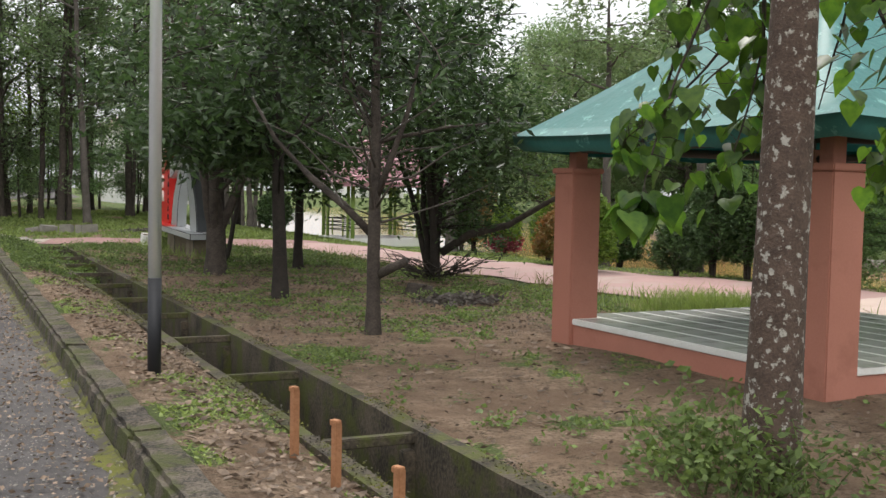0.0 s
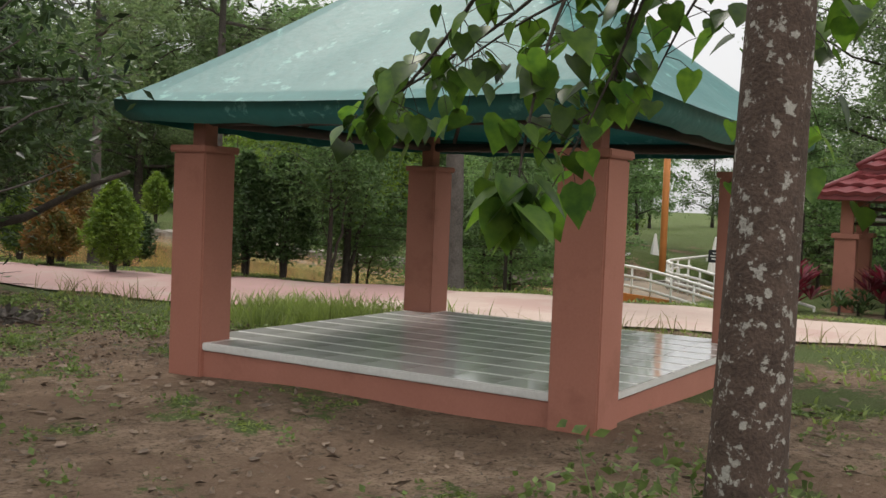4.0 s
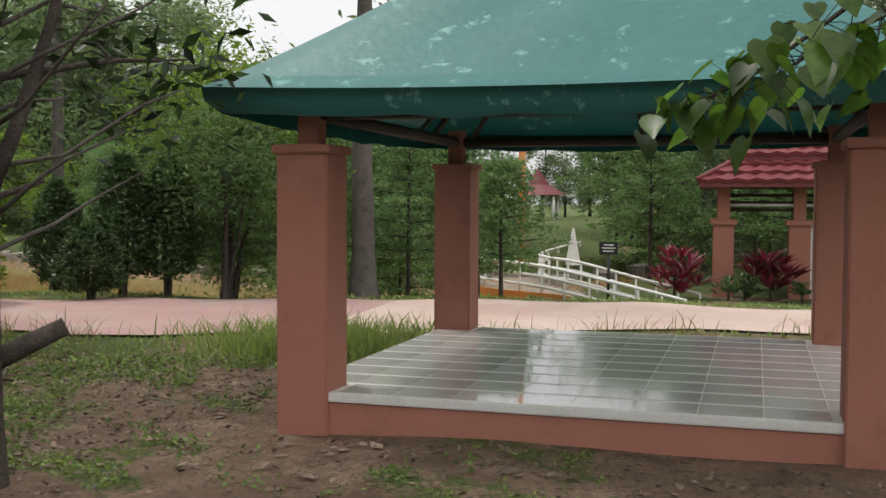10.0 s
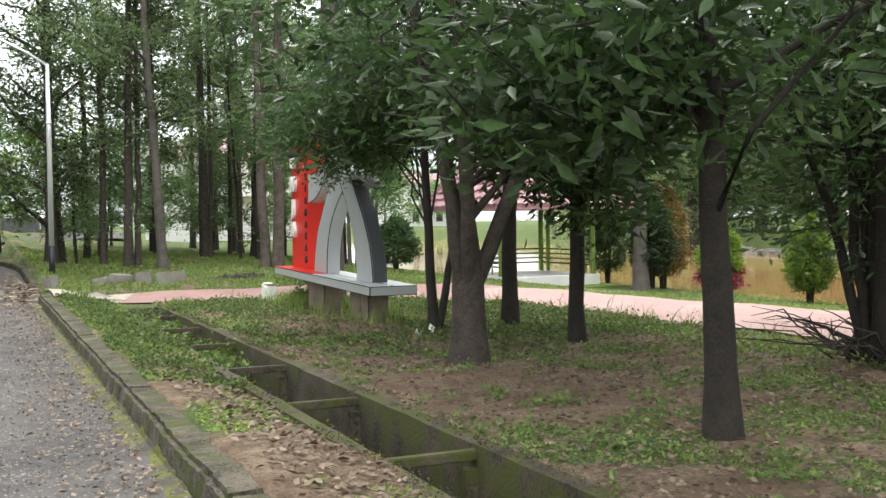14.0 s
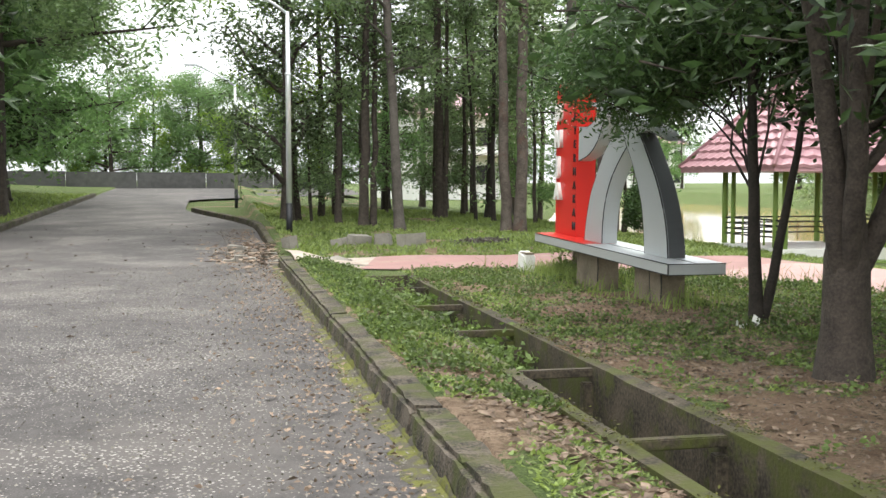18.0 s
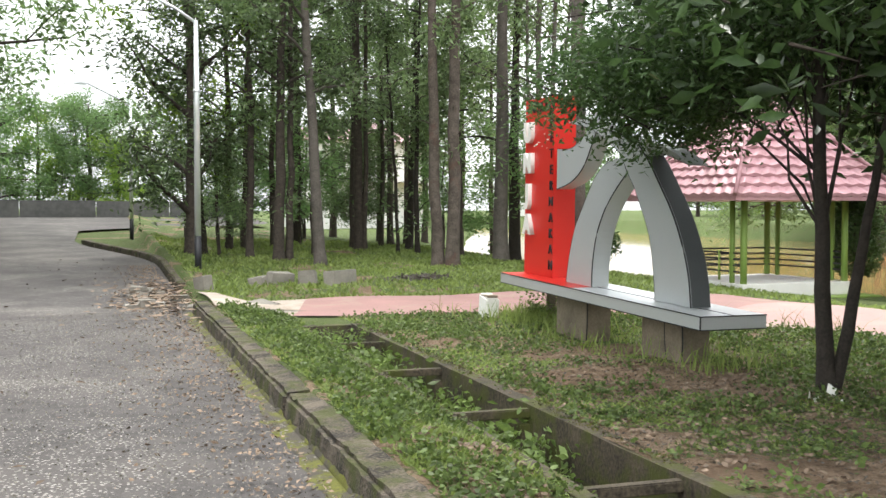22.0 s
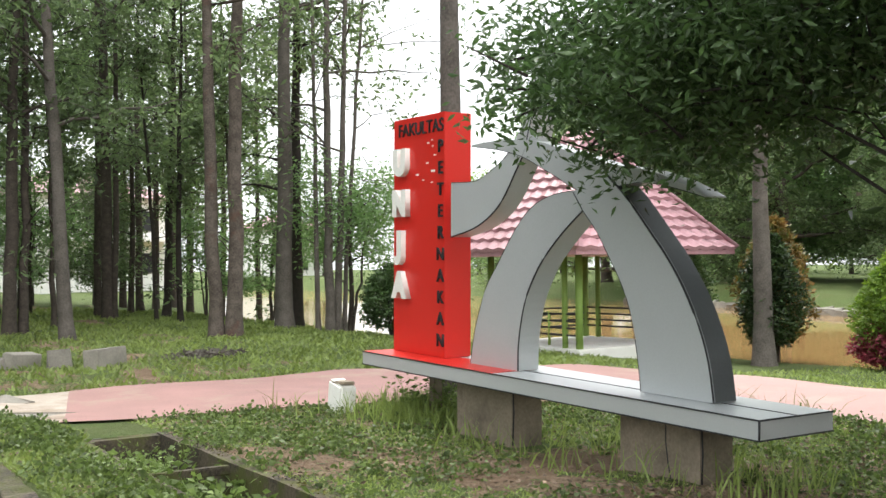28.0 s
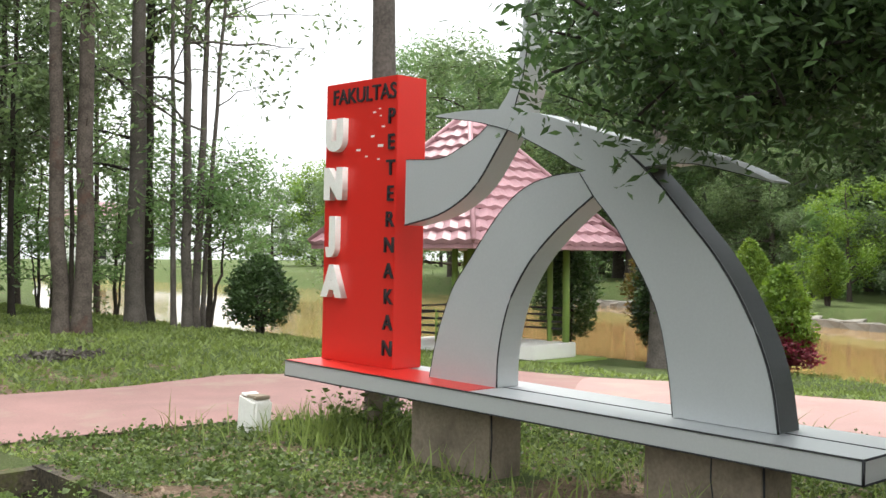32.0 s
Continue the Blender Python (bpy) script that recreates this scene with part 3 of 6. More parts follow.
# kerb of cast lengths, beside the road
def build_kerb():
    kerb = empty("kerb", pose(0, 0, 0), "mossy weathered concrete road kerb", "kerb", kind="structure")
    rng = random.Random(3)
    y = -8.0
    while y < 33.6:
        ln = 3.2 + rng.random() * 1.6
        bm = box(KERB_X0, KERB_X1, y + 0.003, y + ln - 0.003, -0.3, 0.1, 0.034)
        bmesh.ops.subdivide_edges(bm, edges=[e for e in bm.edges if abs(e.verts[0].co.y - e.verts[1].co.y) > 1], cuts=45)
        for v in bm.verts:
            v.co += Vector(((rng.random() - 0.5) * 0.014, 0, (rng.random() - 0.5) * 0.014 + 0.02 * noise.noise(Vector((v.co.x * 3, v.co.y * 1.4, 0.0)))))
            if v.co.z > 0.05 and rng.random() < 0.06:
                v.co.z -= 0.02
            if v.co.z > 0 and v.co.x < 1.6:
                v.co.x += 0.045
        part("kerb_stone", bm, M_KERB, kerb)
        y += ln
    # moss creeping up the road face, with a ragged upper edge
    v, f, n = [], [], 620
    for i in range(n + 1):
        y = -6 + 39.5 * i / n
        top = 0.055 + 0.05 * noise.noise(Vector((1.0, y * 0.7, 0.0))) + 0.05 * noise.noise(Vector((2.0, y * 4.1, 0.0))) + 0.03 * noise.noise(Vector((3.0, y * 13.0, 0.0)))
        for w in range(4):
            z = ROAD_Z - 0.01 + max(top, 0.004) * w / 3
            v.append((KERB_X0 + 0.0225 + 0.13 * (z + 0.1) - (0.018 if w < 3 else 0.004) + 0.004 * noise.noise(Vector((w, y * 9.0, 5.0))), y, z))
    for i in range(n):
        for w in range(3):
            a = 4 * i + w
            f.append((a, a + 4, a + 5, a + 1))
    raw("kerb_moss", v, f, M_MOSS, kerb, smooth=True, label="ragged olive-green moss up the road face of the kerb")
    return kerb


def far_kerb():
    kerb = empty("far_kerb", pose(0, 0, 0), "low concrete kerb along the far stretch of road", "kerb", kind="structure")
    for k in range(20):
        y = 28 + k * 1.98
        x0, x1 = float(road_left(y)), float(road_left(y + 1.95))
        z = ROAD_Z + float(rise(np.array(y)))
        ob = part("kerb_stone", box(-0.2, 0.0, 0, 1.95, -0.2, 0.16, 0.02), M_KERB, kerb)
        ob.matrix_local = pose(x0, y, z, math.degrees(math.atan(0.026)) if y > 36 else 0, 0, -math.degrees(math.atan2(x1 - x0, 1.95)))
    for k in range(8):
        y = 38.0 + k * 1.98
        x0, x1 = (KERB_X0 + 0.1 - 2.2 * float(smooth(44, 56, np.array(q))) for q in (y, y + 1.95))
        ob = part("kerb_stone", box(0, 0.22, 0, 1.95, -0.25, 0.14, 0.02), M_KERB, kerb)
        ob.matrix_local = pose(x0, y, ROAD_Z + float(rise(np.array(y))), 1.5, 0, -math.degrees(math.atan2(x1 - x0, 1.95)))
    return kerb


far_kerb()
build_kerb()
_ys = np.arange(-4, 34, 0.13)
tagged(raw('gutter', [(KERB_X0 + 0.02 - w * (0.13 + 0.08 * noise.noise(Vector((0.3, y * 0.9, 2.0))) + 0.09 * noise.noise(Vector((4.3, y * 3.7, 1.0)))), y, ROAD_Z + 0.003 + 0.02 * (1 - w)) for y in _ys for w in (0, 1)], [(2 * i, 2 * i + 1, 2 * i + 3, 2 * i + 2) for i in range(len(_ys) - 1)], M_MOSS), 'mossy gutter along the foot of the kerb', 'gutter', kind='structure')


def build_drain():
    drain = empty("drain", pose(0, 0, 0), "open concrete drain with cross struts and mossy edges", "drain", kind="structure")
    rng = random.Random(5)
    for name, x0, x1 in (("drain_wall", DRAIN_X0 - 0.1, DRAIN_X0 + 0.02), ("drain_wall", DRAIN_X1 - 0.02, DRAIN_X1 + 0.12)):
        bm = box(x0, x1, -12, DRAIN_END, -0.85, -0.05)
        bmesh.ops.subdivide_edges(bm, edges=[e for e in bm.edges if abs(e.verts[0].co.y - e.verts[1].co.y) > 1], cuts=110)
        for v in bm.verts:
            v.co.x += (rng.random() - 0.5) * 0.01
            v.co.z += (rng.random() - 0.5) * 0.012
        part(name, bm, M_DRAIN, drain)
    part("drain_floor", box(DRAIN_X0, DRAIN_X1, -12, DRAIN_END, -0.9, -0.72), M_MUD, drain, "dark wet mud on the drain floor")
    part("drain_wall", box(DRAIN_X0 - 0.1, DRAIN_X1 + 0.1, DRAIN_END - 0.1, DRAIN_END + 0.05, -0.85, -0.06), M_DRAIN, drain)
    for y in [8.72 - 2.45 * k for k in range(1, 7)] + [8.72, 11.3, 13.75, 16.0, 18.05, 20.38, 22.72, 25.05, 27.3, 29.5]:
        part("strut", box(DRAIN_X0 - 0.02, DRAIN_X1 + 0.02, y - 0.04, y + 0.04, -0.15, -0.08, 0.008), M_DRAIN, drain)
        part("strut", box(DRAIN_X1 - 0.1, DRAIN_X1, y - 0.05, y + 0.05, -0.8, -0.2, 0.008), M_DRAIN, drain)
    return drain


build_drain()


# ---- pavilion with the green roof ----
def gazebo():
    s, w, cap_z, top, plat = 4.0, 0.37, 1.88, 2.1, 0.21
    g = empty("pavilion", GAZEBO, "open pavilion with salmon columns and a green tarpaulin roof", "pavilion")
    h = s / 2
    for sx in (-1, 1):
        for sy in (-1, 1):
            cx, cy = sx * (h - w / 2), sy * (h - w / 2)
            col = part("column", box(cx - w / 2, cx + w / 2, cy - w / 2, cy + w / 2, -0.25, cap_z - 0.06, 0.012), M_PINK, g)
            part("capital", box(cx - w / 2 - 0.025, cx + w / 2 + 0.025, cy - w / 2 - 0.025, cy + w / 2 + 0.025, cap_z - 0.06, cap_z, 0.01), M_PINK, col)
            part("post", box(cx - 0.075, cx + 0.075, cy - 0.075, cy + 0.075, cap_z, top + 0.12, 0.006), M_PINK, col)
    part("platform", box(-h + 0.05, h - 0.05, -h + 0.05, h - 0.05, -0.25, plat - 0.065, 0.01), M_PINK, g)
    part("grout_bed", box(-h + 0.03, h - 0.03, -h + 0.03, h - 0.03, plat - 0.065, plat - 0.0015, 0.008), M_GROUT, g, "pale grout between the tiles, widened one way to imitate sky glint")
    # White bands widened one way: sky glint along tile edges, put into the grout
    tiles, pitch, first = 10, (s - 0.06) / 10, None
    for i in range(tiles):
        for j in range(tiles):
            x, y = -h + 0.03 + (i + 0.5) * pitch, -h + 0.03 + (j + 0.5) * pitch
            if abs(x) > h - w - 0.02 and abs(y) > h - w - 0.02:
                continue
            if first is None:
                first = part("tile", box(-pitch / 2 + 0.03, pitch / 2 - 0.03, -pitch / 2 + 0.003, pitch / 2 - 0.003, -0.005, 0.0), M_TILE, g)
                ob = first
            else:
                ob = new("tile", first.data)
                ob.parent = g
            ob.location = (x, y, plat)
    e, ez, apex = h + EAVE_OUT, EAVE_Z, APEX_Z
    # tarpaulin: a sagging pyramid with a hanging hem
    n = 14
    verts, faces = [], []
    for side in range(4):
        base = len(verts)
        for i in range(n + 1):
            for j in range(n + 1):
                u, r = j / n * 2 - 1, i / n
                a = (e * (1 - r) + 0.12 * r)
                x, y = -a, u * a
                z = ez + (apex - ez) * (r ** 1.08) - 0.05 * (1 - u * u) * (1 - r) - 0.03 * math.sin(math.pi * r) + 0.02 * math.sin(9 * u + 5 * r + side) * (1 - u * u) * min(1, 4 * r)
                c, sn = ((1, 0), (0, 1), (-1, 0), (0, -1))[side]
                verts.append((x * c - y * sn, x * sn + y * c, z))
        for i in range(n):
            for j in range(n):
                q = base + i * (n + 1) + j
                faces.append((q, q + 1, q + n + 2, q + n + 1))
        base = len(verts)
        for j in range(n + 1):
            u = j / n * 2 - 1
            c, sn = ((1, 0), (0, 1), (-1, 0), (0, -1))[side]
            for d, inset in ((0, 0.0), (0.09, 0.015), (0.17, 0.1)):
                x, y = -e + inset, u * (e - inset)
                verts.append((x * c - y * sn, x * sn + y * c, ez - d - 0.05 * (1 - u * u) + 0.1 * d * math.sin(17 * u + side) * (1 - u * u)))
        for j in range(n):
            for k in range(2):
                q = base + j * 3 + k
                faces.append((q, q + 3, q + 4, q + 1))
    bm = bmesh.new()
    made = [bm.verts.new(p) for p in verts]
    for q in faces:
        bm.faces.new([made[i] for i in q]).smooth = True
    bmesh.ops.remove_doubles(bm, verts=bm.verts, dist=0.004)
    part("roof", bm, M_ROOF, g)
    for sx in (-1, 1):
        for sy in (-1, 1):
            tube("rafter", [(sx * (e - 0.1), sy * (e - 0.1), ez - 0.1), (0, 0, apex - 0.08)], 0.035, M_WOODD, g, 6)
    for a in range(4):
        c, sn = ((1, 0), (0, 1), (-1, 0), (0, -1))[a]
        for k in (-0.5, 0.0, 0.5):
            p = (-(e - 0.08), k * 2 * h * 0.9)
            q = (-(e - 0.08) * 0.25, k * 2 * h * 0.2)
            tube("rafter", [(p[0] * c - p[1] * sn, p[0] * sn + p[1] * c, ez - 0.1), (q[0] * c - q[1] * sn, q[0] * sn + q[1] * c, ez + (apex - ez) * 0.72 - 0.1)], 0.025, M_WOODD, g, 6)
        bx = -(h - w / 2)
        ends = [(bx * c - y * sn, bx * sn + y * c, top) for y in (-h + w / 2, h - w / 2)]
        tube("beam", ends, 0.05, M_WOODD, g, 6)
    return g


GAZEBO, EAVE_OUT, EAVE_Z, APEX_Z = pose(8.85, 10.46, -0.02, 0, 0, 1.5), 0.36, 2.24, 4.02
gazebo()

# ---- trees ----
def tree_parts(seed, tall, r0, crown, leaf=0.1, leaves=9000, mat=None, bark=None, clear=1.8, limbs=7, lean=(0, 0), kink=0.06, flat=0.75, twigs=6, droop=0.35, forks=0, aspect=0.34, clump=0.22, sides=10, flare=1.6, canopy=(), per_canopy=90, fork_at=0.0, fork_out=(0.12, 0.28), fork_ang=None):
    """A tapered trunk with limbs and twigs, and a crown of single leaves gathered on the twigs. Returns (trunk data, crown data)."""
    rng, rs = np.random.default_rng(seed), random.Random(seed)
    v, f = [], []
    tips = []
    stems = []
    for s in range(1 + forks):
        ang = rs.uniform(0, 6.28) if fork_ang is None else fork_ang
        off = Vector((math.cos(ang), math.sin(ang), 0)) * (0.0 if s == 0 else r0 * 0.5)
        off.z = 0.0 if s == 0 else fork_at
        out = Vector((lean[0], lean[1], 0)) + (Vector((math.cos(ang), math.sin(ang), 0)) * (0.0 if s == 0 else rs.uniform(*fork_out)))
        th = tall * (1 if s == 0 else rs.uniform(0.6, 0.85))
        rr = r0 * (1 if s == 0 else rs.uniform(0.38, 0.5) if fork_at > 0.5 else rs.uniform(0.6, 0.85))
        n = 11
        pts, rad = [], []
        wob = Vector((0, 0, 0))
        for i in range(n + 1):
            t = i / n
            if i:
                wob += Vector((rs.uniform(-kink, kink), rs.uniform(-kink, kink), 0)) * (0.4 + t)
            pts.append(off + out * (t * th) + wob + Vector((0, 0, -0.12 + t * th)))
            rad.append(rr * ((1 - t) ** 0.7 * 0.92 + 0.08) * ((flare if s == 0 else 0.75) if i == 0 else 1.0 + 0.04 * rs.random()))
        if s == 0 and forks and fork_at > 0.5:
            rad = [q * (0.5 if -0.12 + i * th / n > fork_at + 0.2 else 1) for i, q in enumerate(rad)]
        pts.insert(1, pts[0].lerp(pts[1], 0.25))
        rad.insert(1, rr * (1 + (flare - 1) * 0.4) if s == 0 else rr * 0.85)
        tube_data(pts, rad, sides, v, f)
        stems.append((pts, rad, th))
    for pts, rad, th in stems:
        for k in range(limbs):
            t = (clear + (th - clear) * ((k + rs.random()) / limbs)) / th
            t = min(t, 0.96)
            q = t * (len(pts) - 1)
            i = int(q)
            p = pts[i].lerp(pts[min(i + 1, len(pts) - 1)], q - i)
            ang = k * 2.4 + rs.uniform(-0.5, 0.5)
            ln = crown * rs.uniform(0.65, 1.1) * (1 - 0.55 * max(0, t - 0.45))
            d = Vector((math.cos(ang), math.sin(ang), rs.uniform(0.15, 0.8) * flat))
            lp = [p]
            for j in range(1, 6):
                lp.append(lp[-1] + (d + Vector((rs.uniform(-0.3, 0.3), rs.uniform(-0.3, 0.3), rs.uniform(-0.25, 0.2) - 0.06 * j))) * (ln / 5))
            r1 = max(0.012, rad[min(i, len(rad) - 1)] * 0.5)
            tube_data(lp, [r1 * (1 - 0.16 * j) for j in range(6)], 6, v, f)
            for j in range(twigs):
                a = lp[rs.randint(2, 5)]
                e = a + Vector((rs.gauss(0, 0.45), rs.gauss(0, 0.45), rs.gauss(0.05, 0.3))) * (crown * 0.36)
                tube_data([a, a.lerp(e, 0.5) + Vector((0, 0, 0.04)), e], [r1 * 0.32, r1 * 0.22, 0.004], 4, v, f)
                for w in (0.45, 0.75, 1.0):
                    tips.append(a.lerp(e, w))
            tips.append(lp[-1])
    for cx, cy, cz, rx, ry, rz in canopy:
        # limbs that carry a spreading canopy, each ending in a clump of twigs
        stem = stems[0][0]
        for k in range(per_canopy):
            d = Vector((rs.gauss(0, 1), rs.gauss(0, 1), rs.gauss(0, 1))).normalized() * (rs.random() ** 0.45)
            c = Vector((cx + d.x * rx, cy + d.y * ry, cz + d.z * rz))
            tips.extend(c + Vector((rs.gauss(0, 0.12), rs.gauss(0, 0.12), rs.gauss(0, 0.08))) for _ in range(3))
            if k % 17 == 0:
                a = stem[rs.randint(4, 9)]
                bend = [a.lerp(c, w) + Vector((rs.gauss(0, 0.12), rs.gauss(0, 0.12), 0.3 * math.sin(math.pi * w) + rs.gauss(0, 0.06))) for w in (0.2, 0.4, 0.6, 0.8)]
                tube_data([a, *bend, c], [r0 * 0.26, r0 * 0.19, r0 * 0.14, r0 * 0.1, 0.01, 0.005], 6, v, f)
            elif k % 2 == 0:
                e = c + Vector((rs.uniform(-0.5, 0.5), rs.uniform(-0.5, 0.5), rs.uniform(-0.1, 0.35)))
                tube_data([c, c.lerp(e, 0.5), e], [0.012, 0.008, 0.004], 4, v, f)
    tips = np.array([tuple(q) for q in tips])
    per = max(1, leaves // len(tips))
    return (v, f), leaf_data(tips, leaf, clump, per, rng, droop, aspect)


def place_tree(name, x, y, data, label, mat=None, bark=None, rot=0, scale=1, group="", z=None):
    z = float(height(x, y)) if z is None else z
    t = empty(name, pose(x, y, z, 0, 0, rot) @ Matrix.Scale(scale, 4), label, "tree", group)
    raw("trunk", *data[0], bark or M_BARK, t, smooth=True)
    leaf_mesh("crown", *data[1], mat or M_LEAF, t)
    return t


LAWN = "small trees on the lawn beside the drain"
LICHEN_TREE = place_tree("tree", 4.82, 6.8, tree_parts(11, 8.5, 0.165, 2.2, 0.12, 5000, clear=4.4, limbs=6, kink=0.008, lean=(0.003, -0.022), flare=1.2, sides=16), "tall tree with grey lichen spots on its brown trunk", M_LEAFH, M_BARKL)
YOUNG = place_tree("tree", 4.9, 13.13, tree_parts(12, 5.2, 0.085, 1.5, 0.14, 5200, clear=2.2, limbs=6, flat=1.9, kink=0.015, canopy=[(-0.2, 0.4, 3.7, 1.6, 1.7, 1.0)], per_canopy=90), "young tree with a cut limb stub, on bare soil", group=LAWN)
tube("limb", [(0.0, 0.02, 1.1), (-0.25, 0.35, 1.45), (-0.5, 0.75, 1.75), (-0.8, 1.2, 2.2), (-1.0, 1.5, 2.7)], [0.05, 0.045, 0.038, 0.028, 0.014], M_BARK, YOUNG, 8)
tube("limb", [(0.0, 0.0, 1.5), (0.12, -0.1, 1.9), (0.3, -0.2, 2.5), (0.4, -0.3, 3.2)], [0.045, 0.04, 0.03, 0.014], M_BARK, YOUNG, 8)
for k in range(15):
    rq = random.Random(70 + k)
    w, z0, ln = k * 2.4, 1.25 + 0.09 * k, rq.uniform(0.7, 1.5)
    a = Vector((0.05 * math.cos(w), 0.05 * math.sin(w), z0))
    e = a + Vector((math.cos(w) * ln, math.sin(w) * ln, rq.uniform(0.1, 0.9) * ln))
    tube("bare_twig", [a, a.lerp(e, 0.35) + Vector((0, 0, rq.uniform(-0.1, 0.05))), a.lerp(e, 0.7) + Vector((rq.gauss(0, 0.06), rq.gauss(0, 0.06), rq.uniform(-0.05, 0.08))), e], [0.016, 0.012, 0.009, 0.004], M_BARKE, YOUNG, 5)
tube("limb_stub", [(0.03, 0.0, 0.66), (0.16, -0.16, 0.76), (0.27, -0.29, 0.84)], [0.06, 0.055, 0.05], M_BARK, YOUNG, 8)
place_tree("tree", 5.2, 17.68, tree_parts(13, 6.0, 0.12, 1.8, 0.19, 6400, clear=2.6, limbs=6, kink=0.03, lean=(-0.01, 0.03), flat=1.2, canopy=[(-0.3, -0.2, 3.6, 2.5, 2.5, 1.5), (-0.7, 0.6, 2.5, 1.1, 1.1, 0.55)], per_canopy=130), "dark straight-stemmed tree with drooping leaves", bark=M_BARKD, group=LAWN)
place_tree("tree", 5.18, 21.8, tree_parts(14, 6.0, 0.19, 1.8, 0.17, 7400, clear=2.3, limbs=4, forks=3, fork_at=0.95, fork_out=(0.2, 0.45), kink=0.05, flat=1.5, canopy=[(-0.3, 0, 3.6, 2.5, 2.6, 1.6), (1.1, 0.3, 2.6, 0.9, 0.9, 0.5)], per_canopy=130), "old tree forking low into several dark stems", group=LAWN)
place_tree("tree", 7.12, 22.77, tree_parts(15, 6.0, 0.1, 1.8, 0.17, 5800, clear=2.4, limbs=6, kink=0.03, flat=1.2, canopy=[(0, 0, 3.7, 2.2, 2.2, 1.5), (0.1, -0.2, 2.2, 0.85, 0.85, 0.7)], per_canopy=100), "slim dark tree with a root spur at its foot", bark=M_BARKD, group=LAWN)
place_tree("tree", 7.35, 24.97, tree_parts(16, 6.5, 0.12, 1.8, 0.17, 5600, clear=2.4, limbs=6, kink=0.03, flat=1.2, canopy=[(0, 0, 3.9, 2.1, 2.1, 1.5), (0.4, 0.1, 2.7, 1.3, 1.3, 0.6)], per_canopy=95), "slim dark tree on the shaded lawn", bark=M_BARKD, group=LAWN)
place_tree("tree", 6.05, 24.7, tree_parts(17, 5.5, 0.074, 1.5, 0.085, 60000, clear=3.1, limbs=3, forks=1, fork_at=0.02, fork_out=(0.2, 0.22), fork_ang=-0.5, lean=(-0.03, 0.02), kink=0.03, flat=1.5, canopy=[(-0.45, 1.95, 2.85, 1.3, 1.25, 0.6), (0.1, 1.0, 3.3, 1.7, 1.6, 0.75), (0.3, 0.2, 3.9, 2.0, 2.0, 1.0)], per_canopy=170, droop=0.5, clump=0.14), "twin-stemmed tree with hanging leafy branches", bark=M_BARKD, group=LAWN)
BUSHY = place_tree("tree", 8.72, 19.65, tree_parts(18, 5.6, 0.1, 1.5, 0.14, 21000, clear=1.3, limbs=3, forks=7, fork_out=(0.08, 0.3), kink=0.06, flat=1.2, canopy=[(0, 0, 2.6, 2.0, 2.0, 1.5), (0.5, -1.2, 2.9, 1.8, 1.8, 1.3), (-0.2, 0.2, 4.6, 1.7, 1.7, 1.7)], per_canopy=150), "dense dark many-stemmed tree with dead twigs at its foot", bark=M_BARKD, group=LAWN)
for k in range(64):
    rq = random.Random(900 + k)
    w, o = rq.uniform(0, 6.28), rq.uniform(0.1, 0.5)
    p0 = Vector((math.cos(w) * o, math.sin(w) * o, 0.02 + rq.random() * 0.15))
    w2, ln = w + rq.uniform(-0.9, 0.9), rq.uniform(0.35, 1.25)
    p1 = p0 + Vector((math.cos(w2) * ln, math.sin(w2) * ln, rq.uniform(-0.02, 0.45)))
    tube("dead_twig", [p0, p0.lerp(p1, 0.35) + Vector((rq.gauss(0, 0.09), rq.gauss(0, 0.09), rq.uniform(-0.03, 0.14))), p0.lerp(p1, 0.7) + Vector((rq.gauss(0, 0.1), rq.gauss(0, 0.1), rq.uniform(-0.03, 0.16))), p1], [0.014, 0.011, 0.008, 0.003], M_BARK, BUSHY, 4)
tube("low_limb", [(0.1, -0.1, 0.5), (0.45, -0.5, 0.85), (0.9, -1.15, 1.05), (1.3, -1.9, 1.5), (1.6, -2.5, 1.75)], [0.085, 0.075, 0.062, 0.045, 0.03], M_BARK, BUSHY, 8)


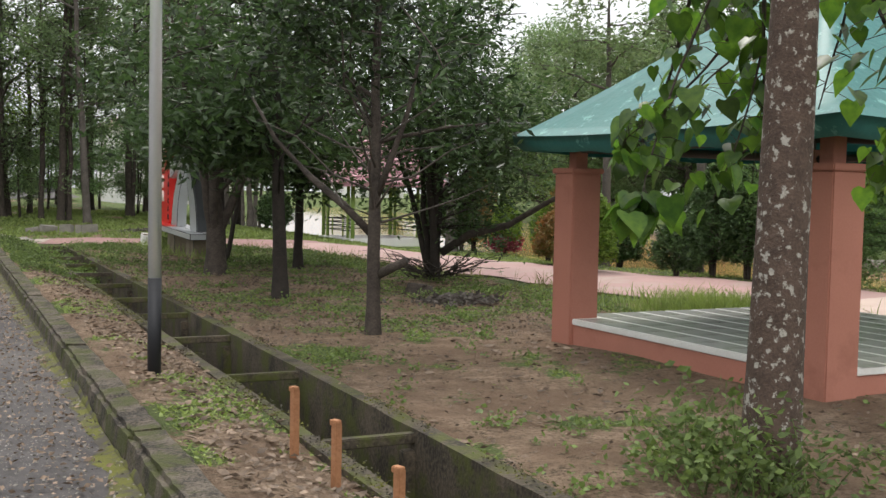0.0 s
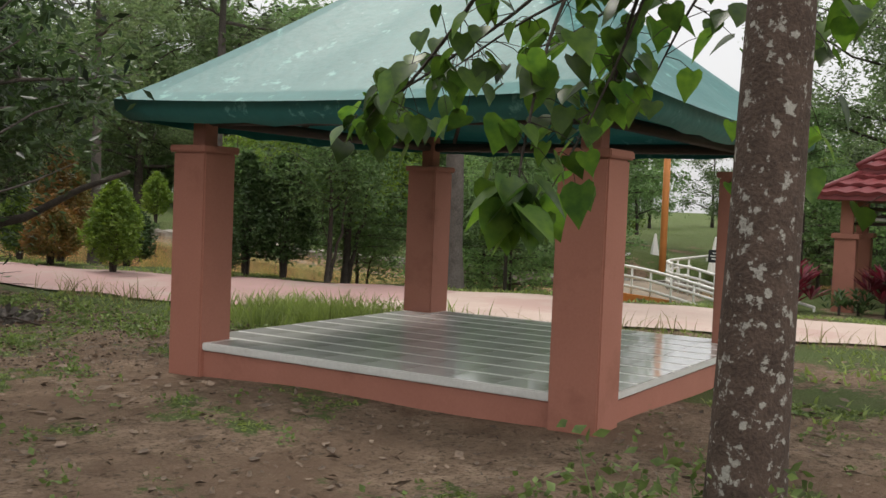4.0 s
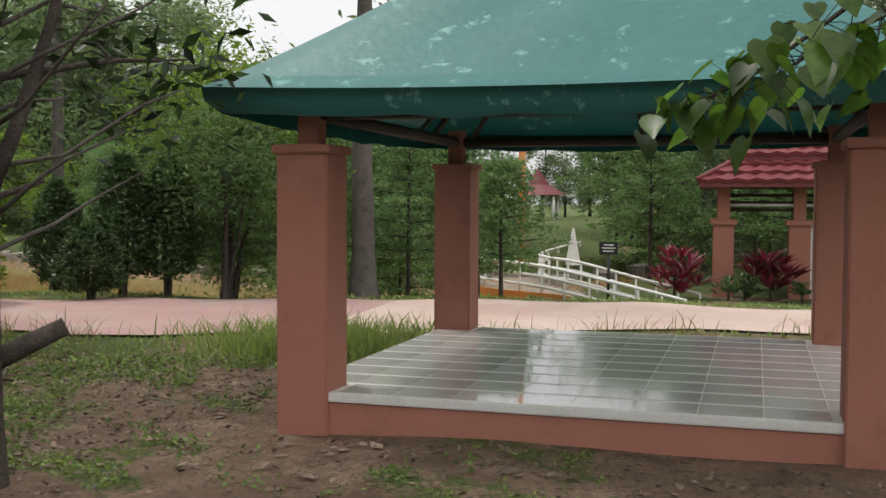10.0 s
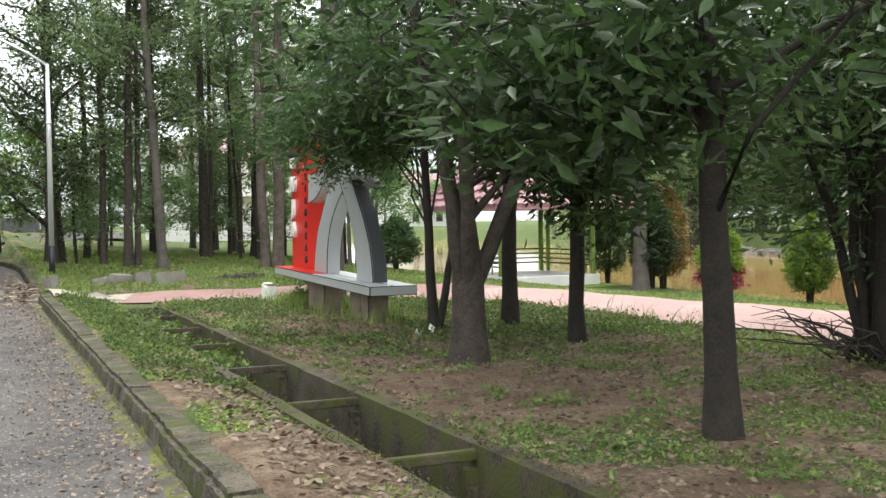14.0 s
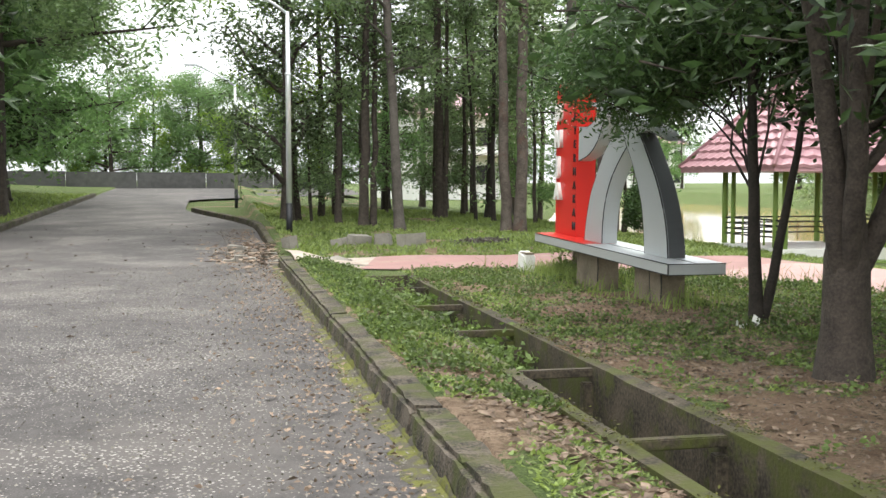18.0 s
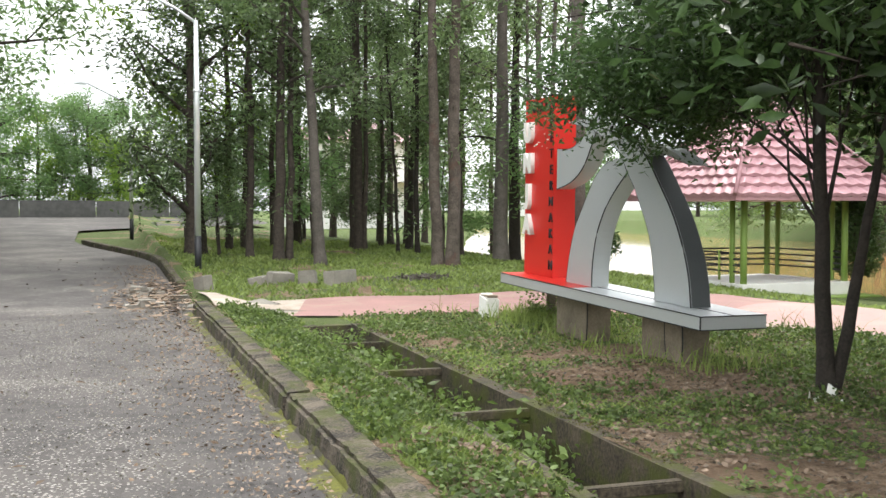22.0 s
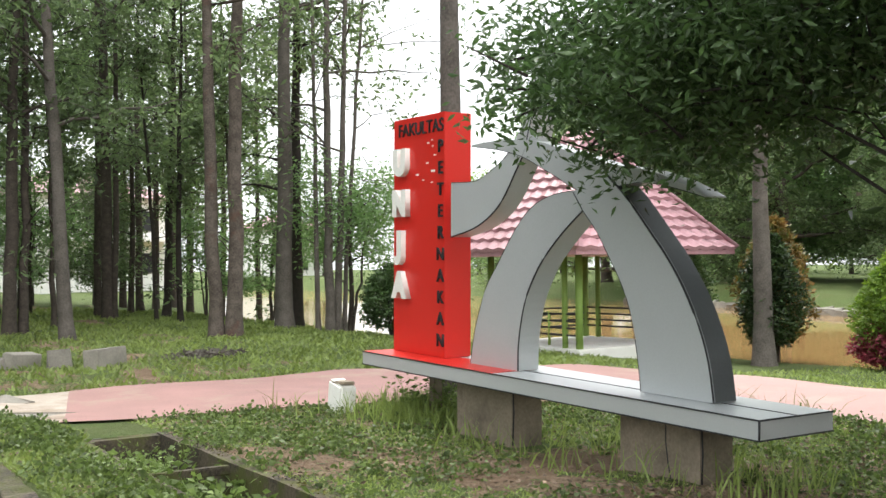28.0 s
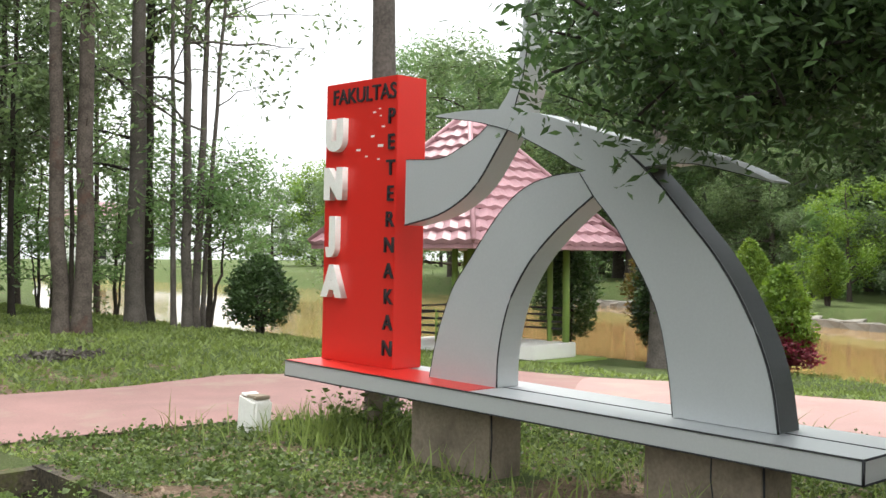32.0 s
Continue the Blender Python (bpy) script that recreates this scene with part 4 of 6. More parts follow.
# the grove of tall pale-barked trees, and woods round about
def grove_tree(seed, stems, tall, crown, clear, leaves, limbs=11, leaf=0.19):
    """A tall tree of one or more upright stems (dx, dy, radius, lean x, lean y), bare below, with ragged boughs of leaves above."""
    rng, rs = np.random.default_rng(seed), random.Random(seed)
    v, f, tips = [], [], []
    for dx, dy, r, lx, ly in stems:
        th = tall * rs.uniform(0.85, 1.05)
        pts, rad, n = [], [], 14
        ph = rs.uniform(0, 6)
        for i in range(n + 1):
            t = i / n
            bend = 0.1 * math.sin(ph + 4.5 * t) * t
            pts.append(Vector((dx + lx * th * t + bend + rs.gauss(0, 0.02), dy + ly * th * t + 0.7 * bend, -0.15 + th * t)))
            rad.append(r * (1 - 0.72 * t) * (1 + 0.08 * rs.random()) * (1.55 if i == 0 else 1.0))
        pts.insert(1, pts[0].lerp(pts[1], 0.22) + Vector((0.01, 0, 0)))
        rad.insert(1, r * 1.22)
        pts.insert(2, pts[0].lerp(pts[2], 0.55))
        rad.insert(2, r * 1.05)
        tube_data(pts, rad, 9, v, f)
        for k in range(limbs):
            z = clear + (th * 0.97 - clear) * (k + rs.random()) / limbs
            i = next(q for q, p in enumerate(pts) if p.z > z or q == len(pts) - 1)
            p, w = pts[i], rs.uniform(0, 6.28)
            ln = crown * rs.uniform(0.6, 1.3) * (1 - 0.35 * z / th)
            d = Vector((math.cos(w), math.sin(w), rs.uniform(0.1, 0.75)))
            lp = [p]
            for j in range(1, 6):
                lp.append(lp[-1] + (d + Vector((rs.gauss(0, 0.2), rs.gauss(0, 0.2), rs.gauss(-0.05 * j, 0.12)))) * (ln / 5))
            r1 = max(0.012, r * 0.32)
            tube_data(lp, [r1 * (1 - 0.16 * j) for j in range(6)], 5, v, f)
            for j in range(5):
                a = lp[rs.randint(2, 5)]
                e = a + Vector((rs.gauss(0, 0.4), rs.gauss(0, 0.4), rs.gauss(-0.05, 0.28))) * (0.45 * crown)
                tube_data([a, a.lerp(e, 0.5) + Vector((0, 0, 0.05)), e], [r1 * 0.3, r1 * 0.2, 0.004], 3, v, f)
                tips += [a.lerp(e, q) for q in (0.5, 0.8, 1.0)]
        for k in range(4):
            z, w = rs.uniform(0.25, 0.8) * clear, rs.uniform(0, 6.28)
            p = Vector((dx + lx * z, dy + ly * z, z))
            e = p + Vector((math.cos(w), math.sin(w), rs.uniform(-0.2, 0.7))) * rs.uniform(0.4, 1.1)
            tube_data([p, p.lerp(e, 0.5) + Vector((0, 0, 0.08)), e], [0.018, 0.011, 0.004], 4, v, f)
            if k == 0:
                tips += [e, p.lerp(e, 0.7)]
    per = max(1, leaves // len(tips))
    return (v, f), leaf_data(np.array([tuple(q) for q in tips]), leaf, 0.2, per, rng, 0.55, 0.36)


def grove(group):
    """The near trees of the grove one by one, then its darker rear rows from a few forms."""
    P, D = "tall slender tree with pale peeling bark", "dark-stemmed tree in the grove"
    rows = [
        (5.5, 43.6, 0.15, [(0, 0, 1.0, -0.045, 0.01)], 13, 2.8, 3.6, M_BARKE, M_LEAFG, "pale leaning tree with peeling bark"),
        (4.75, 45.4, 0.15, [(0, 0, 1.0, 0.01, 0), (0.28, 0.1, 0.7, 0.02, 0.01)], 12, 2.6, 3.4, M_BARK, M_LEAFG, "dark twin-stemmed tree in the grove"),
        (8.0, 49.6, 0.16, [(0, 0, 1.0, -0.012, 0), (0.12, -0.1, 0.55, 0.012, 0)], 15, 2.4, 4.6, M_BARK, M_LEAFG, "dark-stemmed tree with a slim pale second stem"),
        (8.4, 42.9, 0.175, [(0, 0, 0.9, -0.022, 0), (0.4, -0.12, 1.0, 0.012, 0)], 17, 2.6, 5.2, M_BARKT, M_LEAFG, "tall double-stemmed tree with torn reddish bark"),
        (11.1, 45.3, 0.215, [(0, 0, 1.0, 0.012, 0)], 18, 2.4, 6.0, M_BARKE, M_LEAFG, P),
        (12.2, 46.9, 0.19, [(0, 0, 1.0, 0.004, 0)], 12, 2.2, 3.0, M_BARKD, M_LEAFG, "nearly black trunk hung with dark creeper"),
        (12.0, 44.6, 0.12, [(0, 0, 1.0, 0.0, 0), (0.22, 0.0, 0.8, 0.03, 0), (-0.25, 0.1, 0.55, -0.02, 0), (0.42, 0.1, 0.5, 0.075, 0)], 14, 2.8, 4.0, M_BARKE, M_LEAFG, "many-stemmed tree with pale grey bark"),
        (4.1, 46.3, 0.11, [(0, 0, 1.0, 0.006, 0)], 11, 2.4, 3.0, M_BARK, M_LEAFG, D),
        (3.9, 49.5, 0.12, [(0, 0, 1.0, -0.012, 0), (0.5, 0.6, 0.8, 0.03, 0)], 11, 2.8, 3.0, M_BARK, M_LEAFG, D),
        (2.95, 48.0, 0.14, [(0, 0, 1.0, -0.05, 0)], 10, 3.0, 2.8, M_BARK, M_LEAFY, "leafy bright green tree at the grove's edge"),
        (5.9, 46.5, 0.07, [(0, 0, 1.0, -0.012, 0)], 9, 1.8, 3.2, M_BARK, M_LEAFG, D),
        (8.2, 51.5, 0.11, [(0, 0, 1.0, 0.01, 0)], 12, 2.2, 3.2, M_BARK, M_LEAFG, D),
        (9.6, 48.6, 0.085, [(0, 0, 1.0, 0.0, 0), (-0.5, 0.4, 0.7, -0.05, 0)], 10, 1.9, 3.2, M_BARKD, M_LEAFG, D),
        (10.1, 51.2, 0.13, [(0, 0, 1.0, 0.03, 0)], 11, 2.4, 2.8, M_BARKD, M_LEAFG, D),
        (11.0, 48.4, 0.07, [(0, 0, 1.0, -0.02, 0)], 9, 1.7, 3.0, M_BARK, M_LEAFG, D),
        (10.6, 55.5, 0.13, [(0, 0, 1.0, 0.0, 0)], 13, 2.6, 3.2, M_BARK, M_LEAFG, D),
        (7.1, 55.8, 0.19, [(0, 0, 1.0, 0.0, 0)], 13, 3.0, 3.0, M_BARKD, M_LEAFG, D),
        (5.6, 51.8, 0.1, [(0, 0, 1.0, 0.0, 0)], 11, 2.2, 2.6, M_BARK, M_LEAFG, D)]
    for k, (x, y, r, stems, tall, crown, clear, bark, mat, label) in enumerate(rows):
        data = grove_tree(300 + k, [(a, b, c * r, d, e) for a, b, c, d, e in stems], tall, crown, clear, 3900 if y < 49 else 3000)
        place_tree("tree", x, y, data, label, mat, bark, group=group)
    forms = [grove_tree(340 + k, [(0, 0, 0.11 + 0.02 * k, 0.01, 0)], 11 + k, 2.8, 2.6, 3600, leaf=0.2) for k in range(3)]
    young = [tree_parts(360 + k, 5.5, 0.06, 1.7, 0.16, 5200, clear=1.3, limbs=8, forks=1, fork_out=(0.05, 0.15), kink=0.06, twigs=5, clump=0.2, sides=6) for k in range(2)]
    for k, (x, y) in enumerate([(3.4, 47.6), (6.6, 52.4), (9.0, 53.6), (5.0, 54.0), (7.9, 58.5), (11.6, 52.0), (3.2, 57.0), (12.4, 49.0), (10.2, 59.0), (6.0, 61.0)]):
        place_tree("tree", x, y, young[k % 2], "young leafy tree among the taller stems", (M_LEAFG, M_LEAFT)[k % 2], M_BARK, rot=k * 67, scale=0.75 + 0.35 * ((k * 0.618) % 1), group=group)
    made = {}
    rs = random.Random(77)
    for k in range(9):
        x, y = 9.6 + 5.5 * ((k * 0.618) % 1), 53 + 12 * ((k * 0.37) % 1)
        m = pose(x, y, float(height(x, y)), 0, 0, rs.uniform(0, 360)) @ Matrix.Scale(rs.uniform(0.75, 1.1), 4)
        if k % 3 not in made:
            made[k % 3] = place_tree("tree", 0, 0, forms[k % 3], D, M_LEAFG, M_BARK, group=group)
            made[k % 3].matrix_world = m
        else:
            copy_thing(made[k % 3], Matrix()).matrix_basis = m


def build_woods():
    rs = random.Random(21)
    wide = [tree_parts(50 + k, 9.5 + k, 0.22, 4.6, 0.4, 6000, clear=1.6, limbs=12, kink=0.1, twigs=4, clump=0.5, sides=6) for k in range(3)]
    broad = [tree_parts(58, 11, 0.26, 5.2, 0.24, 26000, clear=2.4, limbs=18, kink=0.1, twigs=6, clump=0.42, sides=8)]
    made = {}

    def put(kind, k, x, y, scale, mat, bark, label, group):
        key = (kind, k, mat.name)
        z = float(height(x, y))
        m = pose(x, y, z, rs.gauss(0, 1.6), rs.gauss(0, 1.6), rs.uniform(0, 360)) @ Matrix.Scale(scale, 4)
        if key not in made:
            made[key] = place_tree("tree", 0, 0, (wide if kind == "wide" else broad)[k], label, mat, bark, group=group)
            made[key].matrix_world = m
        else:
            c = copy_thing(made[key], Matrix())
            c.matrix_basis = m
            tagged(c, label, "tree", group)
    G = "grove of tall pale-barked trees"
    grove(G)
    W = "woods along the road"
    for k in range(14):
        y = 34 + k * 3.6
        put("wide", k % 3, -9.5 - rs.random() * 5 - (0 if y < 64 else (y - 64) * 0.9), y, rs.uniform(0.9, 1.35), M_LEAF, M_BARK, "leafy dark tree beside the road", W)
    for x, y, s in ((-8.0, 60, 1.15), (-10.5, 53, 1.2), (-9.5, 67, 1.0), (-13, 64, 1.2)):
        put("broad", 0, x, y, s, M_LEAFT, M_BARK, "broad leafy tree on the grass verge", W)
    place_tree("tree", -6.3, 50, tree_parts(57, 14, 0.28, 6.6, 0.26, 34000, clear=6.0, limbs=16, kink=0.08, twigs=6, clump=0.45, sides=8), "tall spreading tree overhanging the road", M_LEAFG, M_BARK, group=W)
    slim = tree_parts(59, 13, 0.2, 2.3, 0.2, 15000, clear=2.2, limbs=22, kink=0.05, twigs=5, clump=0.4, sides=8, flat=2.0)
    for x, y, q in ((2.6, 47.0, 0.95),):
        place_tree("tree", x, y, slim, "slender leafy tree at the edge of the grove", M_LEAFG, M_BARK, rot=x * 90, scale=q, group=W)
    for k in range(5):
        put("broad", 0, -26 + k * 6.4, 86 + 3 * (k % 2), 0.55 + 0.12 * (k % 3), M_LEAFT, M_BARK, "dense pale green tree beyond the boundary wall", W)
    for k in range(8):
        put("wide", k % 3, 82 + 3 * (k % 3), 16 + k * 2.6, 0.5 + 0.12 * (k % 2), M_LEAFG, M_BARK, "leafy tree on the rise behind the far pavilion", W)
    for k in range(20):
        put("wide", k % 3, -42 + k * 2.4, 84 + rs.uniform(-2, 8), rs.uniform(0.5, 0.75), M_LEAFY if k % 2 == 0 else M_LEAFT, M_BARK, "leafy tree beyond the crossing road", W)
    L = "trees on the far shore of the lake"
    for x, y, q in ((40, 63, 1.25), (44.5, 57, 1.1), (49, 52, 1.15), (53, 47, 1.2), (47, 44, 0.85), (56, 41, 0.55), (44, 70, 1.2), (60, 36, 0.6), (39, 6, 0.85), (43, 1, 0.95), (40, 12.3, 0.9), (47, -5, 1.0), (46, 7.5, 0.95), (50, 62, 1.3), (43, 48, 0.6), (46, 51, 0.62)):
        put("broad", 0, x, y, q, M_LEAFG if (x + y) % 2 else M_LEAFT, M_BARK, "broad dark tree on the far shore", L)
    for k in range(66):
        y = -34 + k * 2.7 + rs.uniform(-1, 1)
        d = 6 + 30 * rs.random()
        if abs((y - 8.5) * 64 - (float(wood_edge(y)) + d * 1.3 + 7.6) * 15.5) / 66 < 3.5:
            continue
        q = rs.uniform(0.5, 0.8) + d * 0.014
        put("wide", k % 3, float(wood_edge(y)) + d * 1.3 + 8, y, q * (0.55 if 0.12 < (y - 9) / (float(wood_edge(y)) + d * 1.3 + 8) < 0.67 else 1), (M_LEAFG, M_LEAFT, M_LEAFY)[k % 3], M_BARK, "leafy tree on the far shore", L)

    for k in range(34):
        y = -8 + k * 1.6 + rs.uniform(-0.6, 0.6)
        x = float(wood_edge(y)) + rs.uniform(4, 12)
        if abs((y - 8.9) * 62.7 - (x - 0.3) * 14.7) / 64.4 < 2.6:
            continue
        put("wide", k % 3, x, y, rs.uniform(0.26, 0.42), (M_LEAFG, M_LEAFY, M_LEAFT)[k % 3], M_BARK, "low leafy tree on the far shore", L)

    for k in range(36):
        y = 16 + k * 1.7 + rs.uniform(-1, 1)
        x = float(wood_edge(y)) + rs.uniform(11, 24)
        if abs((y - 8.9) * 62.7 - (x - 0.3) * 14.7) / 64.4 < 6:
            continue
        put("wide", k % 3, x, y, rs.uniform(0.85, 1.35) * (0.45 if 0.12 < (y - 9) / x < 0.49 else 0.62 if 0.49 <= (y - 9) / x < 0.67 else 1), (M_LEAFT, M_LEAFG)[k % 2], M_BARK, "tall tree behind the far shore", L)


build_woods()

# ---- the sign of the faculty ----
def slab_shape(name, outline, x0, x1, mat, parent, label="", edge_mat=None):
    """An outline in the plane of y and z, given depth from x0 to x1, with dark seams let into its front edge."""
    bm = bmesh.new()
    front = [bm.verts.new((x0, y, z)) for y, z in outline]
    back = [bm.verts.new((x1, y, z)) for y, z in outline]
    n = len(outline)
    bm.faces.new(front)
    bm.faces.new(list(reversed(back)))
    for i in range(n):
        bm.faces.new((front[i], back[i], back[(i + 1) % n], front[(i + 1) % n]))
    bmesh.ops.recalc_face_normals(bm, faces=bm.faces)
    bmesh.ops.triangulate(bm, faces=[f for f in bm.faces if len(f.verts) > 4])
    return part(name, bm, mat, parent, label)


def curve_through(pts, n=24):
    """A smooth line through a few places."""
    out = []
    p = [Vector(pts[0]) * 2 - Vector(pts[1])] + [Vector(q) for q in pts] + [Vector(pts[-1]) * 2 - Vector(pts[-2])]
    for i in range(1, len(p) - 2):
        for k in range(max(2, n // (len(pts) - 1))):
            t = k / max(2, n // (len(pts) - 1))
            a, b, c, d = p[i - 1:i + 3]
            out.append(tuple(0.5 * ((2 * b) + (c - a) * t + (2 * a - 5 * b + 4 * c - d) * t * t + (3 * b - a - 3 * c + d) * t ** 3)))
    return out + [tuple(pts[-1])]


def seam(pts, x, parent, r=0.008):
    return tube("seam", [(x, y, z) for y, z in pts], r, M_BLACK, parent, 4)


SIGN_FRONT, SIGN_BACK = 5.89, 6.12


def faculty_sign():
    g = empty("faculty_sign", pose(0, 29 - 29 * math.cos(radians(1.3)) + 0.57 * math.sin(radians(1.3)), 0.57 - 29 * math.sin(radians(1.3)) - 0.57 * math.cos(radians(1.3)), 1.3), "red tower and curved silver arches on a long plinth", "sign")
    # plinth on two concrete legs and a post
    base = part("plinth", box(5.6, 6.34, 25.97, 31.2, 0.43, 0.565, 0.004), M_SILVER, g, "long silver composite plinth with black seams")
    for z in (0.432, 0.563):
        tube("seam", [(5.598, 25.97, z), (5.598, 31.2, z)], 0.007, M_BLACK, base, 4)
        tube("seam", [(5.6, 25.968, z), (6.34, 25.968, z)], 0.007, M_BLACK, base, 4)
    tube("seam", [(5.599, 25.969, 0.432), (5.599, 25.969, 0.563)], 0.01, M_BLACK, base, 4)
    tube("seam", [(5.97, 25.97, 0.567), (5.97, 29.0, 0.567)], 0.004, M_BLACK, base, 4)
    part("red_strip", box(5.61, 6.1, 28.9, 31.19, 0.5652, 0.569), M_RED, base, "red painted strip on the plinth")
    for y0, y1 in ((26.66, 27.5), (28.86, 29.75)):
        leg = part("leg", box(5.82, 6.15, y0, y1, -0.3, 0.43, 0.012), M_LEGS, g, "weathered concrete leg")
        pts = [(y0 + 0.3 + 0.05 * math.sin(z * 5), z) for z in (-0.05, 0.1, 0.25, 0.4)]
        if y0 < 27:
            seam(pts, 5.819, leg, 0.006)
        tube("seam", [(5.82, y0, -0.08), (5.83, y0 - 0.002, 0.2), (5.82, y0, 0.43)], 0.008, M_BLACK, leg, 4)
    part("post", box(6.05, 6.15, 30.5, 30.6, -0.3, 0.43, 0.005), M_LEGS, g)
    # red tower
    tower = part("tower", box(5.92, 6.24, 30.12, 31.1, 0.569, 3.0, 0.006), M_RED, g, "tall red panel tower")
    def letters(name, body, size, y, z, mat, depth, bold=0.022):
        return text_part(name, body, size, depth, mat, tower, Matrix.Translation((5.92 - depth, y, z)) @ Euler((radians(90), 0, radians(-90))).to_matrix().to_4x4(), bold)
    letters("lettering", "FAKULTAS", 0.185, 30.56, 2.87, M_BLACK, 0.006, 0.008)
    for i, ch in enumerate("PETERNAKAN"):
        letters("lettering", ch, 0.18, 30.18, 2.66 - i * 0.214, M_BLACK, 0.008, 0.012)
    for i, ch in enumerate("UNJA"):
        letters("letter", ch, 0.33, 30.9, 2.53 - i * 0.425, M_WHITE, 0.03, 0.09)
    rng = random.Random(8)
    for k in range(9):
        y, z, s = 30.25 + rng.random() * 0.35, 2.3 + rng.random() * 0.45, 0.015 + 0.03 * rng.random()
        part("peeled_patch", box(5.9185, 5.9205, y, y + s * 1.6, z, z + s * 0.5), M_WHITE, tower)
    # the two legs of the arch
    lo = [(29.62, 0.569), (29.54, 0.9), (29.38, 1.27), (29.22, 1.47), (29.03, 1.7), (28.84, 1.9), (28.63, 2.04), (28.38, 2.11), (28.12, 2.13)]
    li = [(28.88, 0.569), (28.875, 0.79), (28.83, 1.03), (28.75, 1.25), (28.59, 1.49), (28.42, 1.66), (28.22, 1.82), (28.01, 1.965)]
    left = slab_shape("arch_leg", curve_through(lo) + list(reversed(curve_through(li))), SIGN_FRONT, SIGN_BACK, M_SILVER, g, "curved silver panel leg")
    seam(curve_through(li), SIGN_FRONT, left)
    seam(curve_through(lo), SIGN_FRONT, left, 0.004)
    ri = [(27.335, 0.569), (27.37, 0.81), (27.425, 1.07), (27.495, 1.27), (27.59, 1.44), (27.71, 1.61), (27.84, 1.79), (28.01, 1.965), (28.13, 2.12)]
    ro = [(26.61, 0.569), (26.66, 0.85), (26.755, 1.11), (26.905, 1.38), (27.07, 1.6), (27.2, 1.74), (27.36, 1.91), (27.54, 2.09), (27.75, 2.26)]
    right = slab_shape("arch_leg", curve_through(ri) + list(reversed(curve_through(ro))), SIGN_FRONT - 0.004, SIGN_BACK, M_SILVER, g, "curved silver panel leg")
    seam(curve_through(ri), SIGN_FRONT - 0.004, right, 0.004)
    seam(curve_through(ro), SIGN_FRONT - 0.004, right, 0.009)
    bm = bmesh.new()
    q = curve_through(ro)
    rows = [[bm.verts.new((x, y - 0.003, z + 0.003)) for y, z in q] for x in (SIGN_FRONT + 0.012, SIGN_BACK - 0.004)]
    for i in range(len(q) - 1):
        bm.faces.new((rows[0][i], rows[1][i], rows[1][i + 1], rows[0][i + 1]))
    bmesh.ops.solidify(bm, geom=bm.faces[:], thickness=0.002)
    part("edge_panel", bm, M_SILVERD, right, "dark grey edge panel")
    seam([(28.01, 1.965), (28.13, 2.12)], SIGN_FRONT - 0.006, right, 0.005)
    # neck, curved arm, horn blades
    a1 = [(29.97, 2.29), (29.56, 2.285), (29.31, 2.365), (29.12, 2.455), (28.98, 2.56)]
    a2 = [(29.97, 1.76), (29.58, 1.84), (29.31, 1.955), (29.12, 2.1), (28.94, 2.325), (28.78, 2.53)]
    arm = slab_shape("arm", curve_through(a1) + list(reversed(curve_through(a2))), SIGN_FRONT + 0.01, SIGN_BACK, M_SILVER, g, "silver arm curving up from the tower")
    seam(curve_through(a2), SIGN_FRONT + 0.01, arm)
    seam(curve_through(a1), SIGN_FRONT + 0.01, arm, 0.004)
    n1 = [(28.97, 2.58), (28.9, 2.66), (28.82, 2.76), (28.745, 2.95), (28.71, 3.15), (28.7, 3.4)]
    n2 = [(28.78, 2.58), (28.75, 2.68), (28.71, 2.78), (28.675, 2.94), (28.655, 3.1), (28.65, 3.4)]
    neck = slab_shape("neck", curve_through(n1) + list(reversed(curve_through(n2))), SIGN_FRONT + 0.01, SIGN_BACK + 0.05, M_SILVER, g, "slim silver horn rising from the blade")
    seam(curve_through(n2), SIGN_FRONT + 0.01, neck, 0.006)
    b1 = [(29.61, 2.625), (29.3, 2.635), (29.0, 2.625), (28.8, 2.605), (28.54, 2.56), (28.3, 2.49), (28.08, 2.43), (27.75, 2.33), (27.33, 2.26), (26.97, 2.15), (26.7, 2.03)]
    b2 = [(29.61, 2.61), (29.2, 2.55), (29.02, 2.51), (28.83, 2.46), (28.67, 2.395), (28.32, 2.24), (28.1, 2.14), (27.72, 2.13), (27.37, 2.16), (27.08, 2.12), (26.7, 2.02)]
    blade = slab_shape("blade", curve_through(b1) + list(reversed(curve_through(b2))), SIGN_FRONT + 0.004, SIGN_BACK - 0.006, M_SILVER, g, "long silver blade like a pair of horns")
    seam(curve_through(b2), SIGN_FRONT + 0.004, blade, 0.004)
    return g


faculty_sign()


# ---- pink-roofed shelter ----
def roof_shape(bm, cx, cy, half_x, half_y, z0, z1, top_x, top_y, courses=8, lap=0.03):
    """A hipped roof in stepped courses of tile."""
    for i in range(courses):
        a, b = i / courses, (i + 1) / courses
        def ring(t, dz):
            hx, hy, z = half_x + (top_x - half_x) * t, half_y + (top_y - half_y) * t, z0 + (z1 - z0) * t + dz
            return [bm.verts.new((cx + sx * hx, cy + sy * hy, z)) for sx, sy in ((-1, -1), (1, -1), (1, 1), (-1, 1))]
        r0, r1, r2 = ring(a, -0.005), ring(a, lap), ring(b, 0.0)
        for k in range(4):
            j = (k + 1) % 4
            bm.faces.new((r0[k], r0[j], r1[j], r1[k]))
            bm.faces.new((r1[k], r1[j], r2[j], r2[k]))
    return bm


